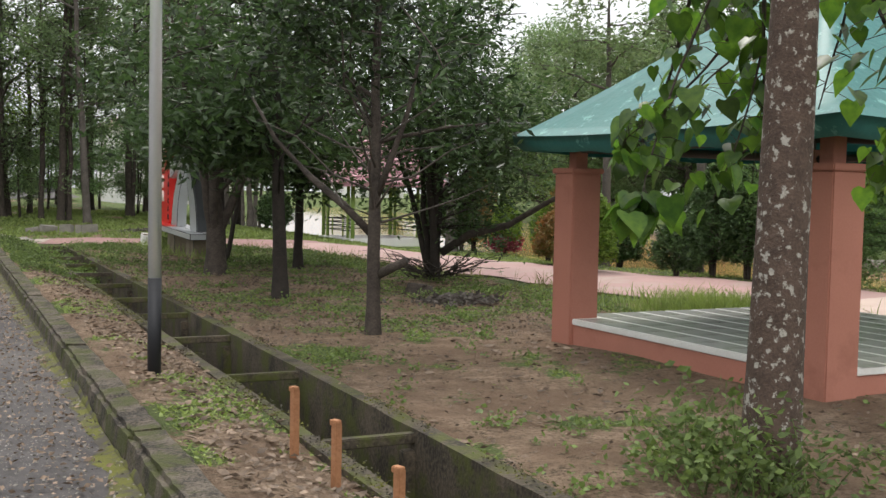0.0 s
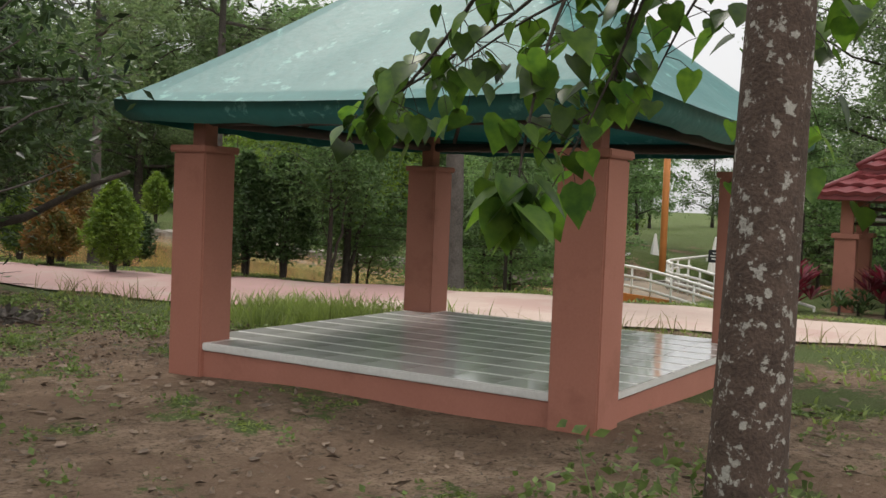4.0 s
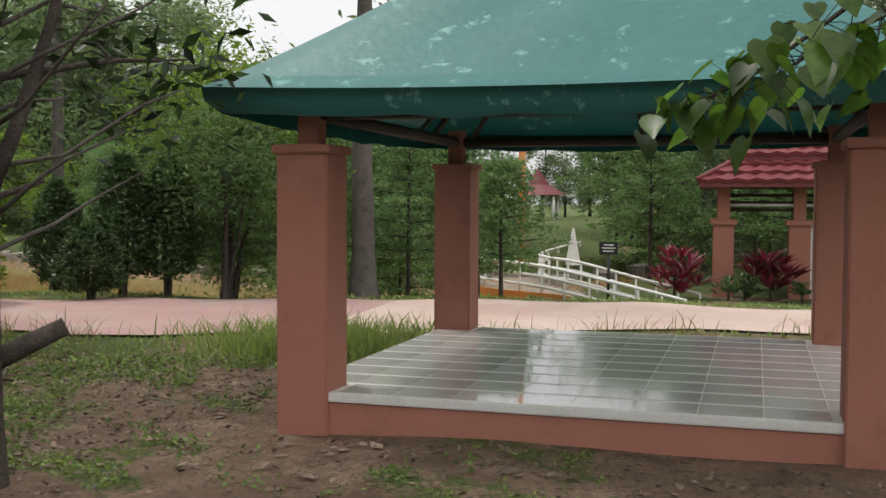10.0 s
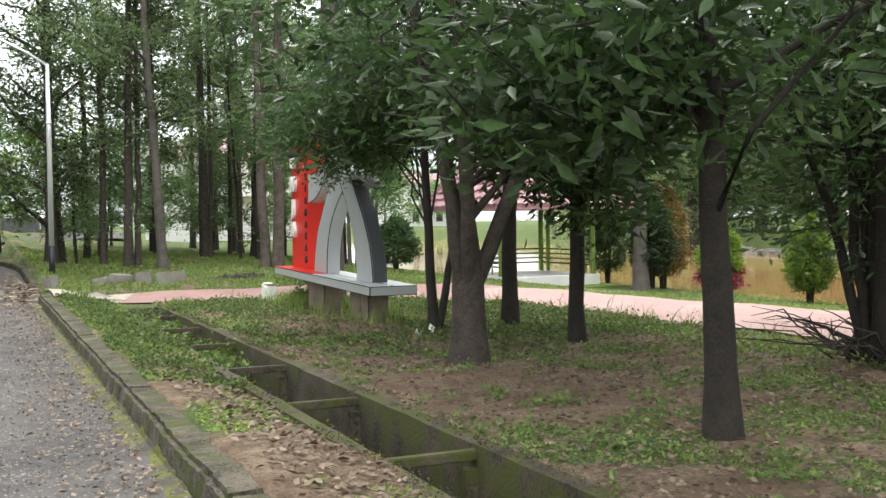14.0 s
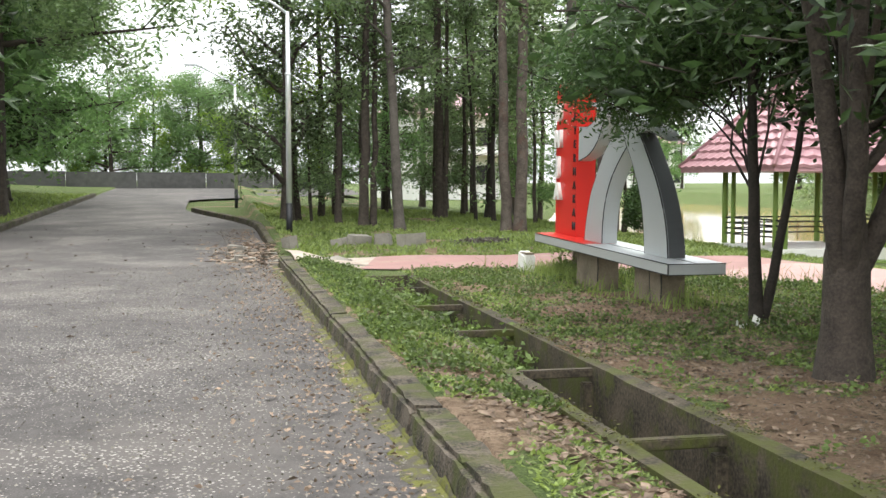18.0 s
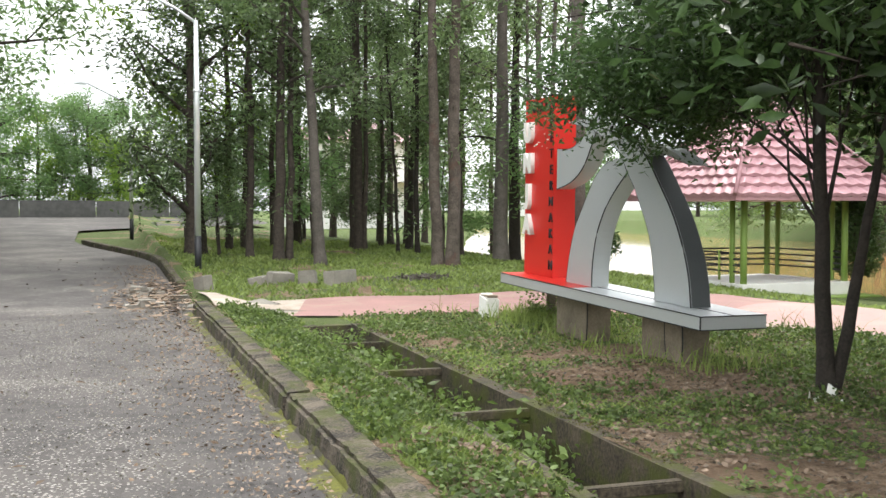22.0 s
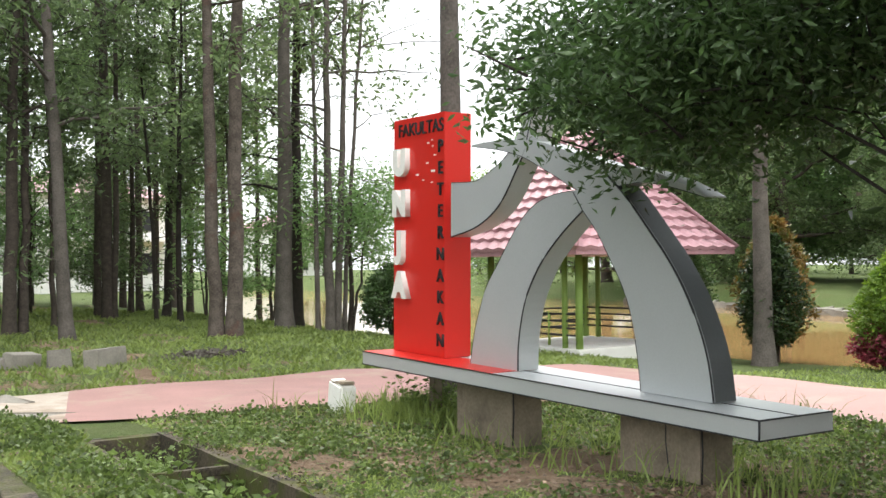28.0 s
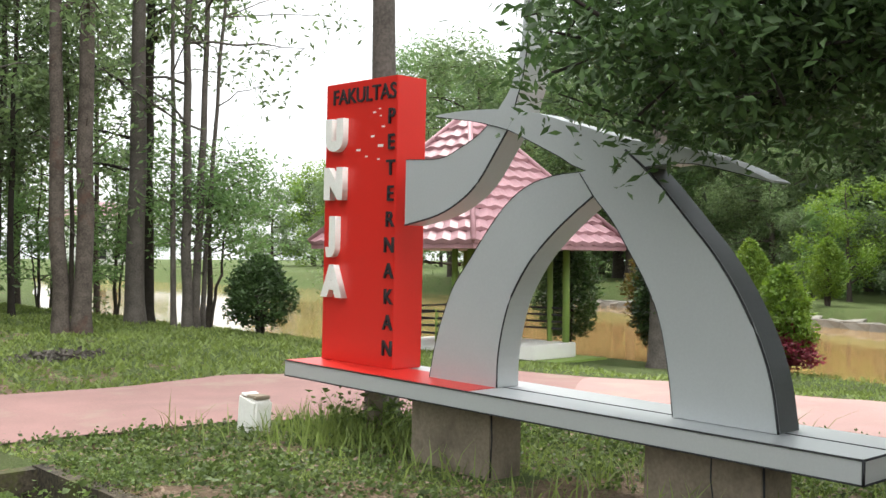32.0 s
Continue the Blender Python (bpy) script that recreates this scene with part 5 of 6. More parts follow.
def tiled_roof(g, half, z0, z1, courses, per, mat, ridge, top=0.15):
    """A square hipped roof laid with courses of waved tiles; each course of a side is one moulded sheet."""
    for side in range(4):
        m = Matrix.Rotation(side * math.pi / 2, 4, "Z")
        for i in range(courses):
            t0, t1 = i / courses, (i + 1) / courses
            v, f = [], []
            h0, h1 = half + (top - half) * t0, half + (top - half) * t1
            n = max(4, int(per * h0 / half)) * 4
            for k in range(n + 1):
                u = k / n * 2 - 1
                wave = 0.02 * math.cos(u * h0 / half * per * math.pi)
                for hh, tt, dz in ((h0, t0, -0.015), (h0 + 0.02, t0, 0.06), (h1, t1, 0.0)):
                    v.append(m @ Vector((-hh, u * hh, z0 + (z1 - z0) * tt + dz + wave)))
            for k in range(n):
                for j in range(2):
                    q = k * 3 + j
                    f.append((q, q + 3, q + 4, q + 1))
            raw("tile_course", v, f, mat, g)
        tube("ridge", [m @ Vector((-half - 0.02, -half - 0.02, z0 + 0.05)), m @ Vector((-top, -top, z1 + 0.05))], 0.05, ridge, g, 8)
    part("fascia", box(-half + 0.02, half - 0.02, -half + 0.02, half - 0.02, z0 - 0.1, z0 - 0.01), ridge, g)


def pink_shelter():
    g = empty("shelter", pose(15.12, 38.74, -0.62, 0, 0, 2.4), "lakeside shelter with a pink tiled roof and lime green posts", "shelter")
    part("floor_slab", box(-2.0, 2.0, -2.0, 2.0, -0.3, 0.16, 0.02), M_LIME, g, "pale green painted base")
    part("floor_tiles", box(-1.55, 1.55, -1.55, 1.55, 0.16, 0.46, 0.02), M_WHITE, g, "white tiled floor")
    for x in (-1.4, 1.4):
        for y in (-1.4, 1.4):
            tube("post", [(x, y, 0.1), (x, y, 2.4)], 0.075, M_LIME, g, 10)
            tube("post", [(x, y * 0.7, 0.1), (x, y * 0.7, 2.4)], 0.06, M_LIME, g, 10)
    for z in (0.72, 0.86, 1.0, 1.14):
        for a, b in (((-1.4, -1.4), (-1.4, 1.4)), ((1.4, -1.4), (1.4, 1.4)), ((-1.4, 1.4), (1.4, 1.4))):
            tube("rail", [(*a, z), (*b, z)], 0.022, M_BLACK, g, 6)
    for y in (-0.5, 0.5):
        tube("baluster", [(-1.4, y, 0.5), (-1.4, y, 1.18)], 0.03, M_LIME, g, 6)
    tiled_roof(g, 2.28, 2.42, 4.95, 12, 12, M_PINKROOF, M_PINKROOF)
    return g


pink_shelter()


# ---- gatehouse, ramp and board beyond the path ----
def gate_hut():
    g = empty("kiosk", pose(24.54, 9.05, -0.5, 0, 0, 4) @ Matrix.Scale(1.05, 4), "small salmon kiosk with a maroon tiled roof", "kiosk")
    for y in (-1.6, -0.1, 1.35):
        for x in ((-1.1, 1.1) if y != -0.1 else (-1.1,)):
            p = part("pillar", box(x - 0.2, x + 0.2, y - 0.2, y + 0.2, -0.2, 1.45, 0.01), M_PINK, g)
            part("pillar_cap", box(x - 0.26, x + 0.26, y - 0.26, y + 0.26, 1.45, 1.55, 0.01), M_PINK, p)
            part("upper_post", box(x - 0.12, x + 0.12, y - 0.12, y + 0.12, 1.55, 2.3, 0.01), M_PINK, p)
    part("wall", box(-1.2, -1.06, -1.4, -0.3, -0.2, 1.45), M_WHITE, g, "white painted low wall")
    part("wall_cap", box(-1.25, -1.0, -1.34, -0.36, 1.45, 1.52, 0.01), M_PINK, g)
    for z in (1.75, 1.9, 2.05):
        for a, b in (((-1.1, -1.6), (-1.1, 1.35)), ((1.1, -1.6), (1.1, 1.35)), ((-1.1, -1.6), (1.1, -1.6))):
            tube("bar", [(*a, z), (*b, z)], 0.03, M_WOODD, g, 6)
    tube("bar", [(-1.1, -1.6, 1.85), (-1.1, 1.35, 1.85)], 0.035, M_WHITE, g, 6)
    tiled_roof(g, 1.85, 2.3, 2.8, 3, 10, M_REDROOF, M_REDROOF, 1.0)
    tiled_roof(g, 1.2, 2.84, 3.3, 3, 7, M_REDROOF, M_REDROOF, 0.55)
    return g


gate_hut()


def ramp_bridge():
    g = empty("footbridge", pose(-0.087, -2.136, -0.381) @ Matrix.Scale(1.25, 4), "curved footbridge ramp with white railings and an orange edge", "footbridge")
    line = [(17.5, 10.4, -0.52), (17.6, 11.5, -0.28), (17.8, 12.6, -0.06), (18.3, 13.5, 0.0), (19.3, 14.0, 0.02), (21.0, 14.2, 0.02), (25.5, 14.4, 0.04)]
    for off, name in ((-0.65, "railing"), (0.65, "railing")):
        pts = []
        for i, p in enumerate(line):
            d = (Vector(line[min(i + 1, len(line) - 1)]) - Vector(line[max(i - 1, 0)])).normalized()
            s = Vector((d.y, -d.x, 0)) * off
            pts.append(Vector(p) + s)
        fine = [Vector(q) for q in curve_through([tuple(p) for p in pts], 36)]
        for z in (0.16, 0.33, 0.5):
            tube("rail", [p + Vector((0, 0, z)) for p in fine], 0.028, M_WHITE, g, 6)
        for p in fine[::2]:
            tube("baluster", [p + Vector((0, 0, -0.05)), p + Vector((0, 0, 0.52))], 0.02, M_WHITE, g, 6)
    v, f = [], []
    deck = [Vector(q) for q in curve_through(line, 36)]
    for i, p in enumerate(deck):
        d = (deck[min(i + 1, len(deck) - 1)] - deck[max(i - 1, 0)]).normalized()
        s = Vector((d.y, -d.x, 0)) * 0.72
        v += [p + s, p - s, p - s - Vector((0, 0, 0.32)), p + s - Vector((0, 0, 0.32))]
    for i in range(len(deck) - 1):
        for k in range(4):
            q = i * 4
            f.append((q + k, q + (k + 1) % 4, q + 4 + (k + 1) % 4, q + 4 + k))
    raw("deck", v, f, M_LEGS, g, smooth=False)
    edge = [p + Vector((-0.05, 0.05, 0.03)) for p in deck[12:26]]
    d = [Vector((p.x - 18.9, p.y - 13.2, 0)).normalized() * 0.74 for p in edge]
    raw("deck_edge", [q for p, o in zip(edge, d) for q in (p + o, p + o * 0.93, p + o * 0.93 - Vector((0, 0, 0.2)), p + o - Vector((0, 0, 0.2)))], [(4 * i + k, 4 * i + (k + 1) % 4, 4 * i + 4 + (k + 1) % 4, 4 * i + 4 + k) for i in range(len(edge) - 1) for k in range(4)], M_ORANGE, g, label="orange painted deck edge")
    tube("mast", [(21.0, 14.1, -0.3), (21.0, 14.1, 3.6)], [0.07, 0.07], M_ORANGE, g, 10, "tall orange mast")
    for y in (14.5, 13.2):
        bm = bmesh.new()
        bmesh.ops.create_cone(bm, cap_ends=True, segments=4, radius1=0.16, radius2=0.02, depth=0.75, matrix=Matrix.Translation((21.3, y - 0.1, 0.6)))
        part("fin", bm, M_WHITE, g)
    return g


ramp_bridge()


def notice_board():
    g = empty("notice_board", pose(21.66, 12.55, -0.48, 0, 0, 6) @ Matrix.Scale(1.25, 4), "small black notice board on a thin post", "sign")
    tube("post", [(0, 0, -0.1), (0, 0, 0.8)], 0.025, M_BLACK, g, 8)
    p = part("panel", box(-0.03, 0.0, -0.15, 0.15, 0.72, 0.93, 0.005), M_BLACK, g)
    for i, (w, z) in enumerate(((0.08, 0.88), (0.11, 0.83), (0.09, 0.78))):
        part("text_bar", box(-0.033, -0.0305, -w, w, z - 0.009, z + 0.009), M_WHITE, p)
    return g


notice_board()


def far_pavilion():
    x, y = 63.0, 23.6
    g = empty("hill_pavilion", pose(x, y, float(height(x, y))) @ Matrix.Scale(0.78, 4), "far white pavilion with a maroon pointed roof", "pavilion")
    for a in range(6):
        w = a * math.pi / 3
        tube("post", [(1.6 * math.cos(w), 1.6 * math.sin(w), -0.3), (1.6 * math.cos(w), 1.6 * math.sin(w), 2.1)], 0.16, M_WHITE, g, 8)
    bm = bmesh.new()
    bmesh.ops.create_cone(bm, cap_ends=True, segments=6, radius1=2.3, radius2=0.9, depth=0.8, matrix=Matrix.Translation((0, 0, 2.4)))
    part("roof", bm, M_REDROOF, g)
    bm = bmesh.new()
    bmesh.ops.create_cone(bm, cap_ends=True, segments=6, radius1=0.95, radius2=0.05, depth=1.3, matrix=Matrix.Translation((0, 0, 3.4)))
    part("roof_top", bm, M_REDROOF, g)
    return g


far_pavilion()


# ---- lamp posts ----
def lamp_post(x, y, tall, r, arm, label):
    z = float(height(x, y))
    g = empty("street_lamp", pose(x, y, z), label, "street lamp", "street lamps along the kerb")
    tube("pole", [(0, 0, 0.76), (0, 0, tall * 0.72), (0, 0, tall)], [r, r * 0.9, r * 0.7], M_STEEL, g, 14)
    tube("painted_foot", [(0, 0, -0.15), (0, 0, 0.76)], r * 1.03, M_BLACK, g, 14, "black painted foot of the pole")
    tube("collar", [(0, 0, tall * 0.72 - 0.03), (0, 0, tall * 0.72 + 0.03)], r * 1.1, M_STEEL, g, 14)
    tube("arm", [(0, 0, tall - 0.05), (arm * 0.3, 0, tall + 0.25), (arm, 0, tall + 0.75)], r * 0.5, M_STEEL, g, 8)
    part("lamp_head", box(arm - (0.5 if arm < 0 else 0), arm + (0.5 if arm > 0 else 0), -0.09, 0.09, tall + 0.7, tall + 0.79, 0.03), M_STEEL, g)
    return g


lamp_post(2.06, 10.73, 5.7, 0.053, -1.3, "galvanised street lamp pole with a black foot, beside the drain")
lamp_post(2.25, 41.2, 5.55, 0.075, -1.5, "galvanised street lamp with a black foot, on the grass verge")
lamp_post(1.3, 58.0, 5.0, 0.07, -1.5, "far street lamp beside the bend of the road")

# ---- hanging branches with heart-shaped leaves ----
def heart_leaf(size):
    """One heart-shaped leaf, folded along its rib, hanging from its stalk at the origin towards +x."""
    half = [(0.0, 0.0), (-0.1, 0.22), (0.02, 0.4), (0.22, 0.46), (0.5, 0.36), (0.78, 0.15), (1.0, 0.0)]
    v = [(x * size, y * size, -0.12 * size * x * x + abs(y) * 0.22 * size) for x, y in half]
    v += [(x * size, -y * size, -0.12 * size * x * x + abs(y) * 0.22 * size) for x, y in half[1:-1]]
    rib = [(0.25 * size, 0, -0.01 * size), (0.55 * size, 0, -0.04 * size)]
    v += rib
    n = len(v)
    left, right = [0, 1, 2, 3, 4, 5, 6], [0, 7, 8, 9, 10, 11, 6]
    a, b = n - 2, n - 1
    f = [(0, a, 2, 1), (a, 3, 2), (a, b, 4, 3), (b, 6, 5, 4), (0, 7, 8, a), (a, 8, 9), (a, 9, 10, b), (b, 10, 11, 6)]
    return v, f


def hanging_branches():
    rs = random.Random(77)
    v, f, stems_v, stems_f = [], [], [], []

    def leaf_at(p, size, heading=None):
        lv, lf = heart_leaf(size)
        w = rs.uniform(0, 6.28) if heading is None else heading
        m = Matrix.Translation(p) @ Euler((rs.uniform(-0.5, 0.5), rs.uniform(0.5, 1.25), w)).to_matrix().to_4x4()
        k = len(v)
        v.extend(m @ Vector(q) for q in lv)
        f.extend(tuple(i + k for i in q) for q in lf)

    def spray(path, radius, count, size, spread):
        fine = [Vector(q) for q in curve_through(path, 20)]
        tube_data(fine, [radius * (1 - 0.75 * i / len(fine)) for i in range(len(fine))], 5, stems_v, stems_f)
        for k in range(count):
            i = rs.randint(len(fine) // 5, len(fine) - 1)
            q = fine[i] + Vector((rs.gauss(0, spread), rs.gauss(0, spread), rs.gauss(-0.03, spread * 0.8)))
            tube_data([fine[i], fine[i].lerp(q, 0.5) + Vector((0, 0, 0.02)), q], [0.004, 0.003, 0.002], 3, stems_v, stems_f)
            leaf_at(q, size * rs.uniform(0.65, 1.2))
    top = (4.85, 7.0, 3.7)
    spray([top, (5.1, 7.9, 3.1), (5.5, 8.7, 2.5), (5.75, 9.3, 2.1), (5.87, 9.65, 1.95)], 0.02, 69, 0.17, 0.13)
    spray([top, (5.3, 7.6, 3.0), (5.6, 8.3, 2.6), (5.6, 8.9, 2.25), (5.5, 9.2, 2.05)], 0.018, 54, 0.17, 0.14)
    spray([top, (4.9, 7.5, 2.9), (4.8, 7.75, 2.3), (4.65, 7.8, 1.75), (4.6, 7.8, 1.5)], 0.014, 18, 0.175, 0.12)
    spray([top, (5.2, 7.4, 2.9), (5.5, 7.7, 2.4), (5.7, 7.9, 2.05), (5.8, 8.2, 1.9)], 0.016, 51, 0.17, 0.15)
    spray([top, (5.4, 6.9, 3.0), (5.8, 6.9, 2.5), (6.0, 7.0, 2.1), (6.05, 7.2, 1.75)], 0.016, 51, 0.175, 0.17)
    spray([top, (5.2, 6.4, 3.1), (5.6, 6.1, 2.6), (5.8, 6.0, 2.2), (5.9, 6.1, 1.8)], 0.016, 48, 0.175, 0.17)
    spray([top, (5.2, 5.8, 3.1), (5.5, 5.2, 2.6), (5.6, 4.9, 2.2)], 0.016, 39, 0.175, 0.17)
    spray([top, (5.3, 7.3, 3.2), (5.6, 7.8, 2.75), (5.7, 8.5, 2.45), (5.75, 9.0, 2.2)], 0.016, 42, 0.16, 0.16)
    spray([top, (5.0, 7.2, 3.2), (5.3, 7.5, 2.6), (5.4, 7.8, 2.0), (5.4, 8.05, 1.55)], 0.014, 18, 0.17, 0.13)
    spray([top, (5.3, 7.2, 3.1), (5.7, 7.6, 2.8), (5.9, 8.1, 2.5), (6.0, 8.6, 2.35)], 0.016, 16, 0.165, 0.16)
    spray([top, (5.3, 7.0, 3.2), (5.8, 7.3, 2.85), (6.0, 7.6, 2.5), (6.1, 7.8, 2.2)], 0.016, 14, 0.17, 0.17)
    for k in range(26):
        leaf_at(Vector((4.6 + rs.gauss(0, 0.09), 7.79 + rs.gauss(0, 0.09), 1.5 + rs.gauss(0, 0.07))), 0.22 * rs.uniform(0.75, 1.15), k * 0.6)
    g = empty("hanging_branches", pose(0, 0, 0), "thin arching branches hung with heart-shaped green leaves", "branches")
    tagged(raw("stem_tangle", stems_v, stems_f, M_BARK, g), kind="stuff")
    tagged(raw("foliage", v, f, M_LEAFH, g, smooth=True), kind="stuff")
    return g


hanging_branches()


def dark_sprig():
    rs = random.Random(5)
    g = empty("hanging_twig", pose(4.9, 11.3, 2.62), "drooping twig with dark narrow leaves", "branches")
    tube("twig", [(0, 1.2, 0.9), (0.1, 0.5, 0.35), (0, 0, 0.0)], [0.012, 0.008, 0.004], M_BARK, g, 5)
    c = [(rs.gauss(0, 0.12), 0.1 + rs.gauss(0, 0.16), rs.gauss(0.02, 0.05)) for _ in range(10)]
    leaf_mesh("foliage", *leaf_data(c, 0.15, 0.05, 4, np.random.default_rng(4), 0.9, 0.3), M_LEAF, g)
    return g


dark_sprig()


# ---- clipped shrubs, tiered trees, red-leaved plants ----
def shrub_data(seed, tall, wide, leaf, count, pointed=0.6):
    """A dense shrub: short stems and leaves filling a pointed oval, with an uneven outline."""
    rng, rs = np.random.default_rng(seed), random.Random(seed)
    v, f = [], []
    for k in range(4):
        w = k * 1.6
        tube_data([(0.03 * math.cos(w), 0.03 * math.sin(w), -0.1), (0.08 * math.cos(w), 0.08 * math.sin(w), tall * 0.3), (0.1 * math.cos(w) * wide, 0.1 * math.sin(w) * wide, tall * 0.8)], [0.035, 0.028, 0.01], 6, v, f)
    t = rng.random(count) ** 0.8
    prof = np.sin(np.pi * np.clip(t * 0.93 + 0.07, 0, 1)) ** pointed * (1 - 0.45 * t)
    ang = rng.random(count) * 6.283
    r = wide * prof * np.sqrt(rng.uniform(0.25, 1, count)) * (1 + 0.16 * np.sin(ang * 3 + t * 9) + 0.1 * np.sin(ang * 7 - t * 21))
    c = np.stack([r * np.cos(ang), r * np.sin(ang), tall * (0.14 + 0.86 * t)], 1)
    return (v, f), leaf_data(c, leaf, 0.03, 3, rng, -0.2, 0.45)


def place_shrubs():
    G = "clipped shrubs along the lake shore"
    forms = [shrub_data(60, 1.7, 0.62, 0.09, 2600), shrub_data(61, 2.3, 0.72, 0.09, 3200), shrub_data(62, 1.3, 0.7, 0.09, 2400, 0.45)]
    made = {}
    for x, y, k, s, mat, label in [
            (17.8, 33.3, 0, 1.1, M_LEAFY, "pointed yellow-green shrub with a dark red skirt"), (12.4, 42.2, 2, 1.25, M_LEAF, "rounded dark green shrub on the shore"),
            (15.3, 23.1, 2, 1.0, M_LEAF, "rounded dark green shrub on the shore"), (16.5, 21.9, 1, 0.95, M_LEAF, "tall dark green columnar shrub"),
            (15.1, 19.5, 1, 1.0, M_LEAF, "tall dark green columnar shrub"), (18.0, 36.0, 1, 1.3, M_LEAFR, "pointed shrub with red-tipped new leaves"),
            (12.9, 20.6, 0, 0.95, M_LEAFY, "pointed bright green shrub"), (15.5, 18.9, 1, 1.0, M_LEAF, "tall dark green columnar shrub"),
            (13.8, 23.6, 2, 0.95, M_LEAFR, "rounded shrub with red-tipped leaves"), (14.0, 19.3, 2, 0.9, M_LEAF, "rounded dark green shrub on the shore"),
            (17.6, 38.2, 1, 1.15, M_LEAF, "tall dark green columnar shrub"), (17.2, 35.4, 1, 1.1, M_LEAF, "tall dark green columnar shrub"),
            (16.2, 26.5, 1, 1.2, M_LEAFR, "pointed shrub with red-tipped new leaves"), (17.2, 29.5, 0, 1.1, M_LEAFY, "pointed bright green shrub"),
            (33.5, 40.5, 0, 1.3, M_LEAFY, "pointed bright green shrub"), (34.5, 44.0, 0, 1.3, M_LEAFY, "pointed bright green shrub")]:
        key = (k, mat.name)
        m = pose(x, y, float(height(x, y)), 0, 0, (x * 97) % 360) @ Matrix.Scale(s, 4)
        if key not in made:
            g = empty("shrub", m, label, "shrub", G)
            raw("stem", *forms[k][0], M_BARK, g, smooth=True)
            leaf_mesh("crown", *forms[k][1], mat, g)
            if "skirt" in label:
                leaf_mesh("skirt", *shrub_data(65, 0.75, 0.66, 0.09, 1500, 0.45)[1], M_LEAFC, g, "dark red lower leaves")
                continue
            made[key] = g
        else:
            c = copy_thing(made[key], Matrix())
            c.matrix_basis = m
            tagged(c, label)


place_shrubs()


def tiered_tree(seed, tall):
    """A slim tree whose branches stand in flat layers."""
    rng, rs = np.random.default_rng(seed), random.Random(seed)
    v, f = [], []
    tube_data([(0, 0, -0.1), (0.02, 0, tall * 0.5), (0, 0.02, tall)], [0.045, 0.03, 0.01], 7, v, f)
    c = []
    for k in range(8):
        z = tall * (0.3 + 0.085 * k)
        rad = tall * 0.42 * (1 - 0.09 * k) * rs.uniform(0.85, 1.1)
        for j in range(9):
            w = j * 0.7 + k + rs.uniform(-0.2, 0.2)
            e = Vector((math.cos(w) * rad, math.sin(w) * rad, z + 0.1))
            tube_data([(0, 0, z), (e.x * 0.5, e.y * 0.5, z + 0.06), e], [0.012, 0.008, 0.004], 4, v, f)
            for q in range(7):
                t = rs.uniform(0.3, 1.05)
                c.append((e.x * t + rs.gauss(0, 0.07), e.y * t + rs.gauss(0, 0.07), z + 0.08 + rs.gauss(0, 0.025)))
    return (v, f), leaf_data(c, 0.09, 0.055, 11, rng, 0.0, 0.5)


def place_tiered():
    G = "young tiered trees by the lake"
    data = [tiered_tree(71, 3.2), tiered_tree(72, 2.6)]
    first = {}
    for x, y, k, s in [(21.8, 19.3, 0, 1.1), (24.9, 19.6, 0, 1.3), (19.8, 16.4, 0, 1.0), (17.7, 13.75, 1, 0.95), (36.8, 14.7, 0, 1.6), (30.0, 12.5, 0, 1.4), (34.2, 11.1, 0, 1.5), (22.2, 6.5, 0, 0.95), (25.1, 5.4, 1, 1.3), (40.3, 9.7, 0, 1.8), (17.5, 19.0, 1, 1.05), (17.9, 17.2, 0, 1.0), (18.4, 15.7, 0, 0.95), (19.2, 14.6, 1, 0.9), (20.5, 17.5, 0, 1.1), (26, 20, 0, 1.3), (27, 18.8, 0, 1.4), (28, 12.5, 0, 1.35), (27.5, 9, 0, 1.3), (30, 18.5, 0, 1.6), (25.5, 6.5, 1, 1.4), (23.5, 5.2, 1, 1.2), (34, 22, 0, 1.6), (33, 10, 0, 1.5), (22.5, 4.0, 0, 1.0), (27.8, 23.5, 0, 1.2), (31, 26, 1, 1.8), (30.5, 6.0, 0, 1.4)]:
        m = pose(x, y, float(height(x, y)), 0, 0, x * 50 % 360) @ Matrix.Scale(s, 4)
        if k not in first:
            g = empty("tree", m, "young slim tree with flat tiers of fine leaves", "tree", G)
            raw("trunk", *data[k][0], M_BARK, g, smooth=True)
            leaf_mesh("crown", *data[k][1], M_LEAFT, g)
            first[k] = g
        else:
            copy_thing(first[k], Matrix()).matrix_basis = m
    bush = tree_parts(81, 3.6, 0.07, 1.5, 0.13, 8000, clear=1.7, limbs=6, forks=1, flat=1.2, canopy=[(0, 0, 3.0, 1.7, 1.7, 1.0)], per_canopy=90)
    for x, y, s in [(15.6, 17.9, 0.8), (17.0, 18.6, 1.15), (18.9, 19.8, 0.8), (12.9, 45.2, 1.1)]:
        place_tree("tree", x, y, bush, "leafy green lakeside tree", M_LEAFY if s == 1.15 else M_LEAFT, scale=s, group="leafy lakeside trees")
    for x, y, tall, r in [(16.75, 15.9, 9.0, 0.2), (17.0, 22.3, 9.0, 0.14), (16.7, 35.2, 9.5, 0.2), (17.4, 26.8, 8.0, 0.15), (6.95, 31.5, 13.0, 0.14)]:
        place_tree("tree", x, y, tree_parts(int(x * 10), tall, r, 2.0, 0.2, 2600, clear=tall * 0.62, limbs=8, kink=0.03, clump=0.3), "tall bare-trunked lakeside tree with pale bark", M_LEAFG, M_BARKE, group="tall lakeside trees")


place_tiered()


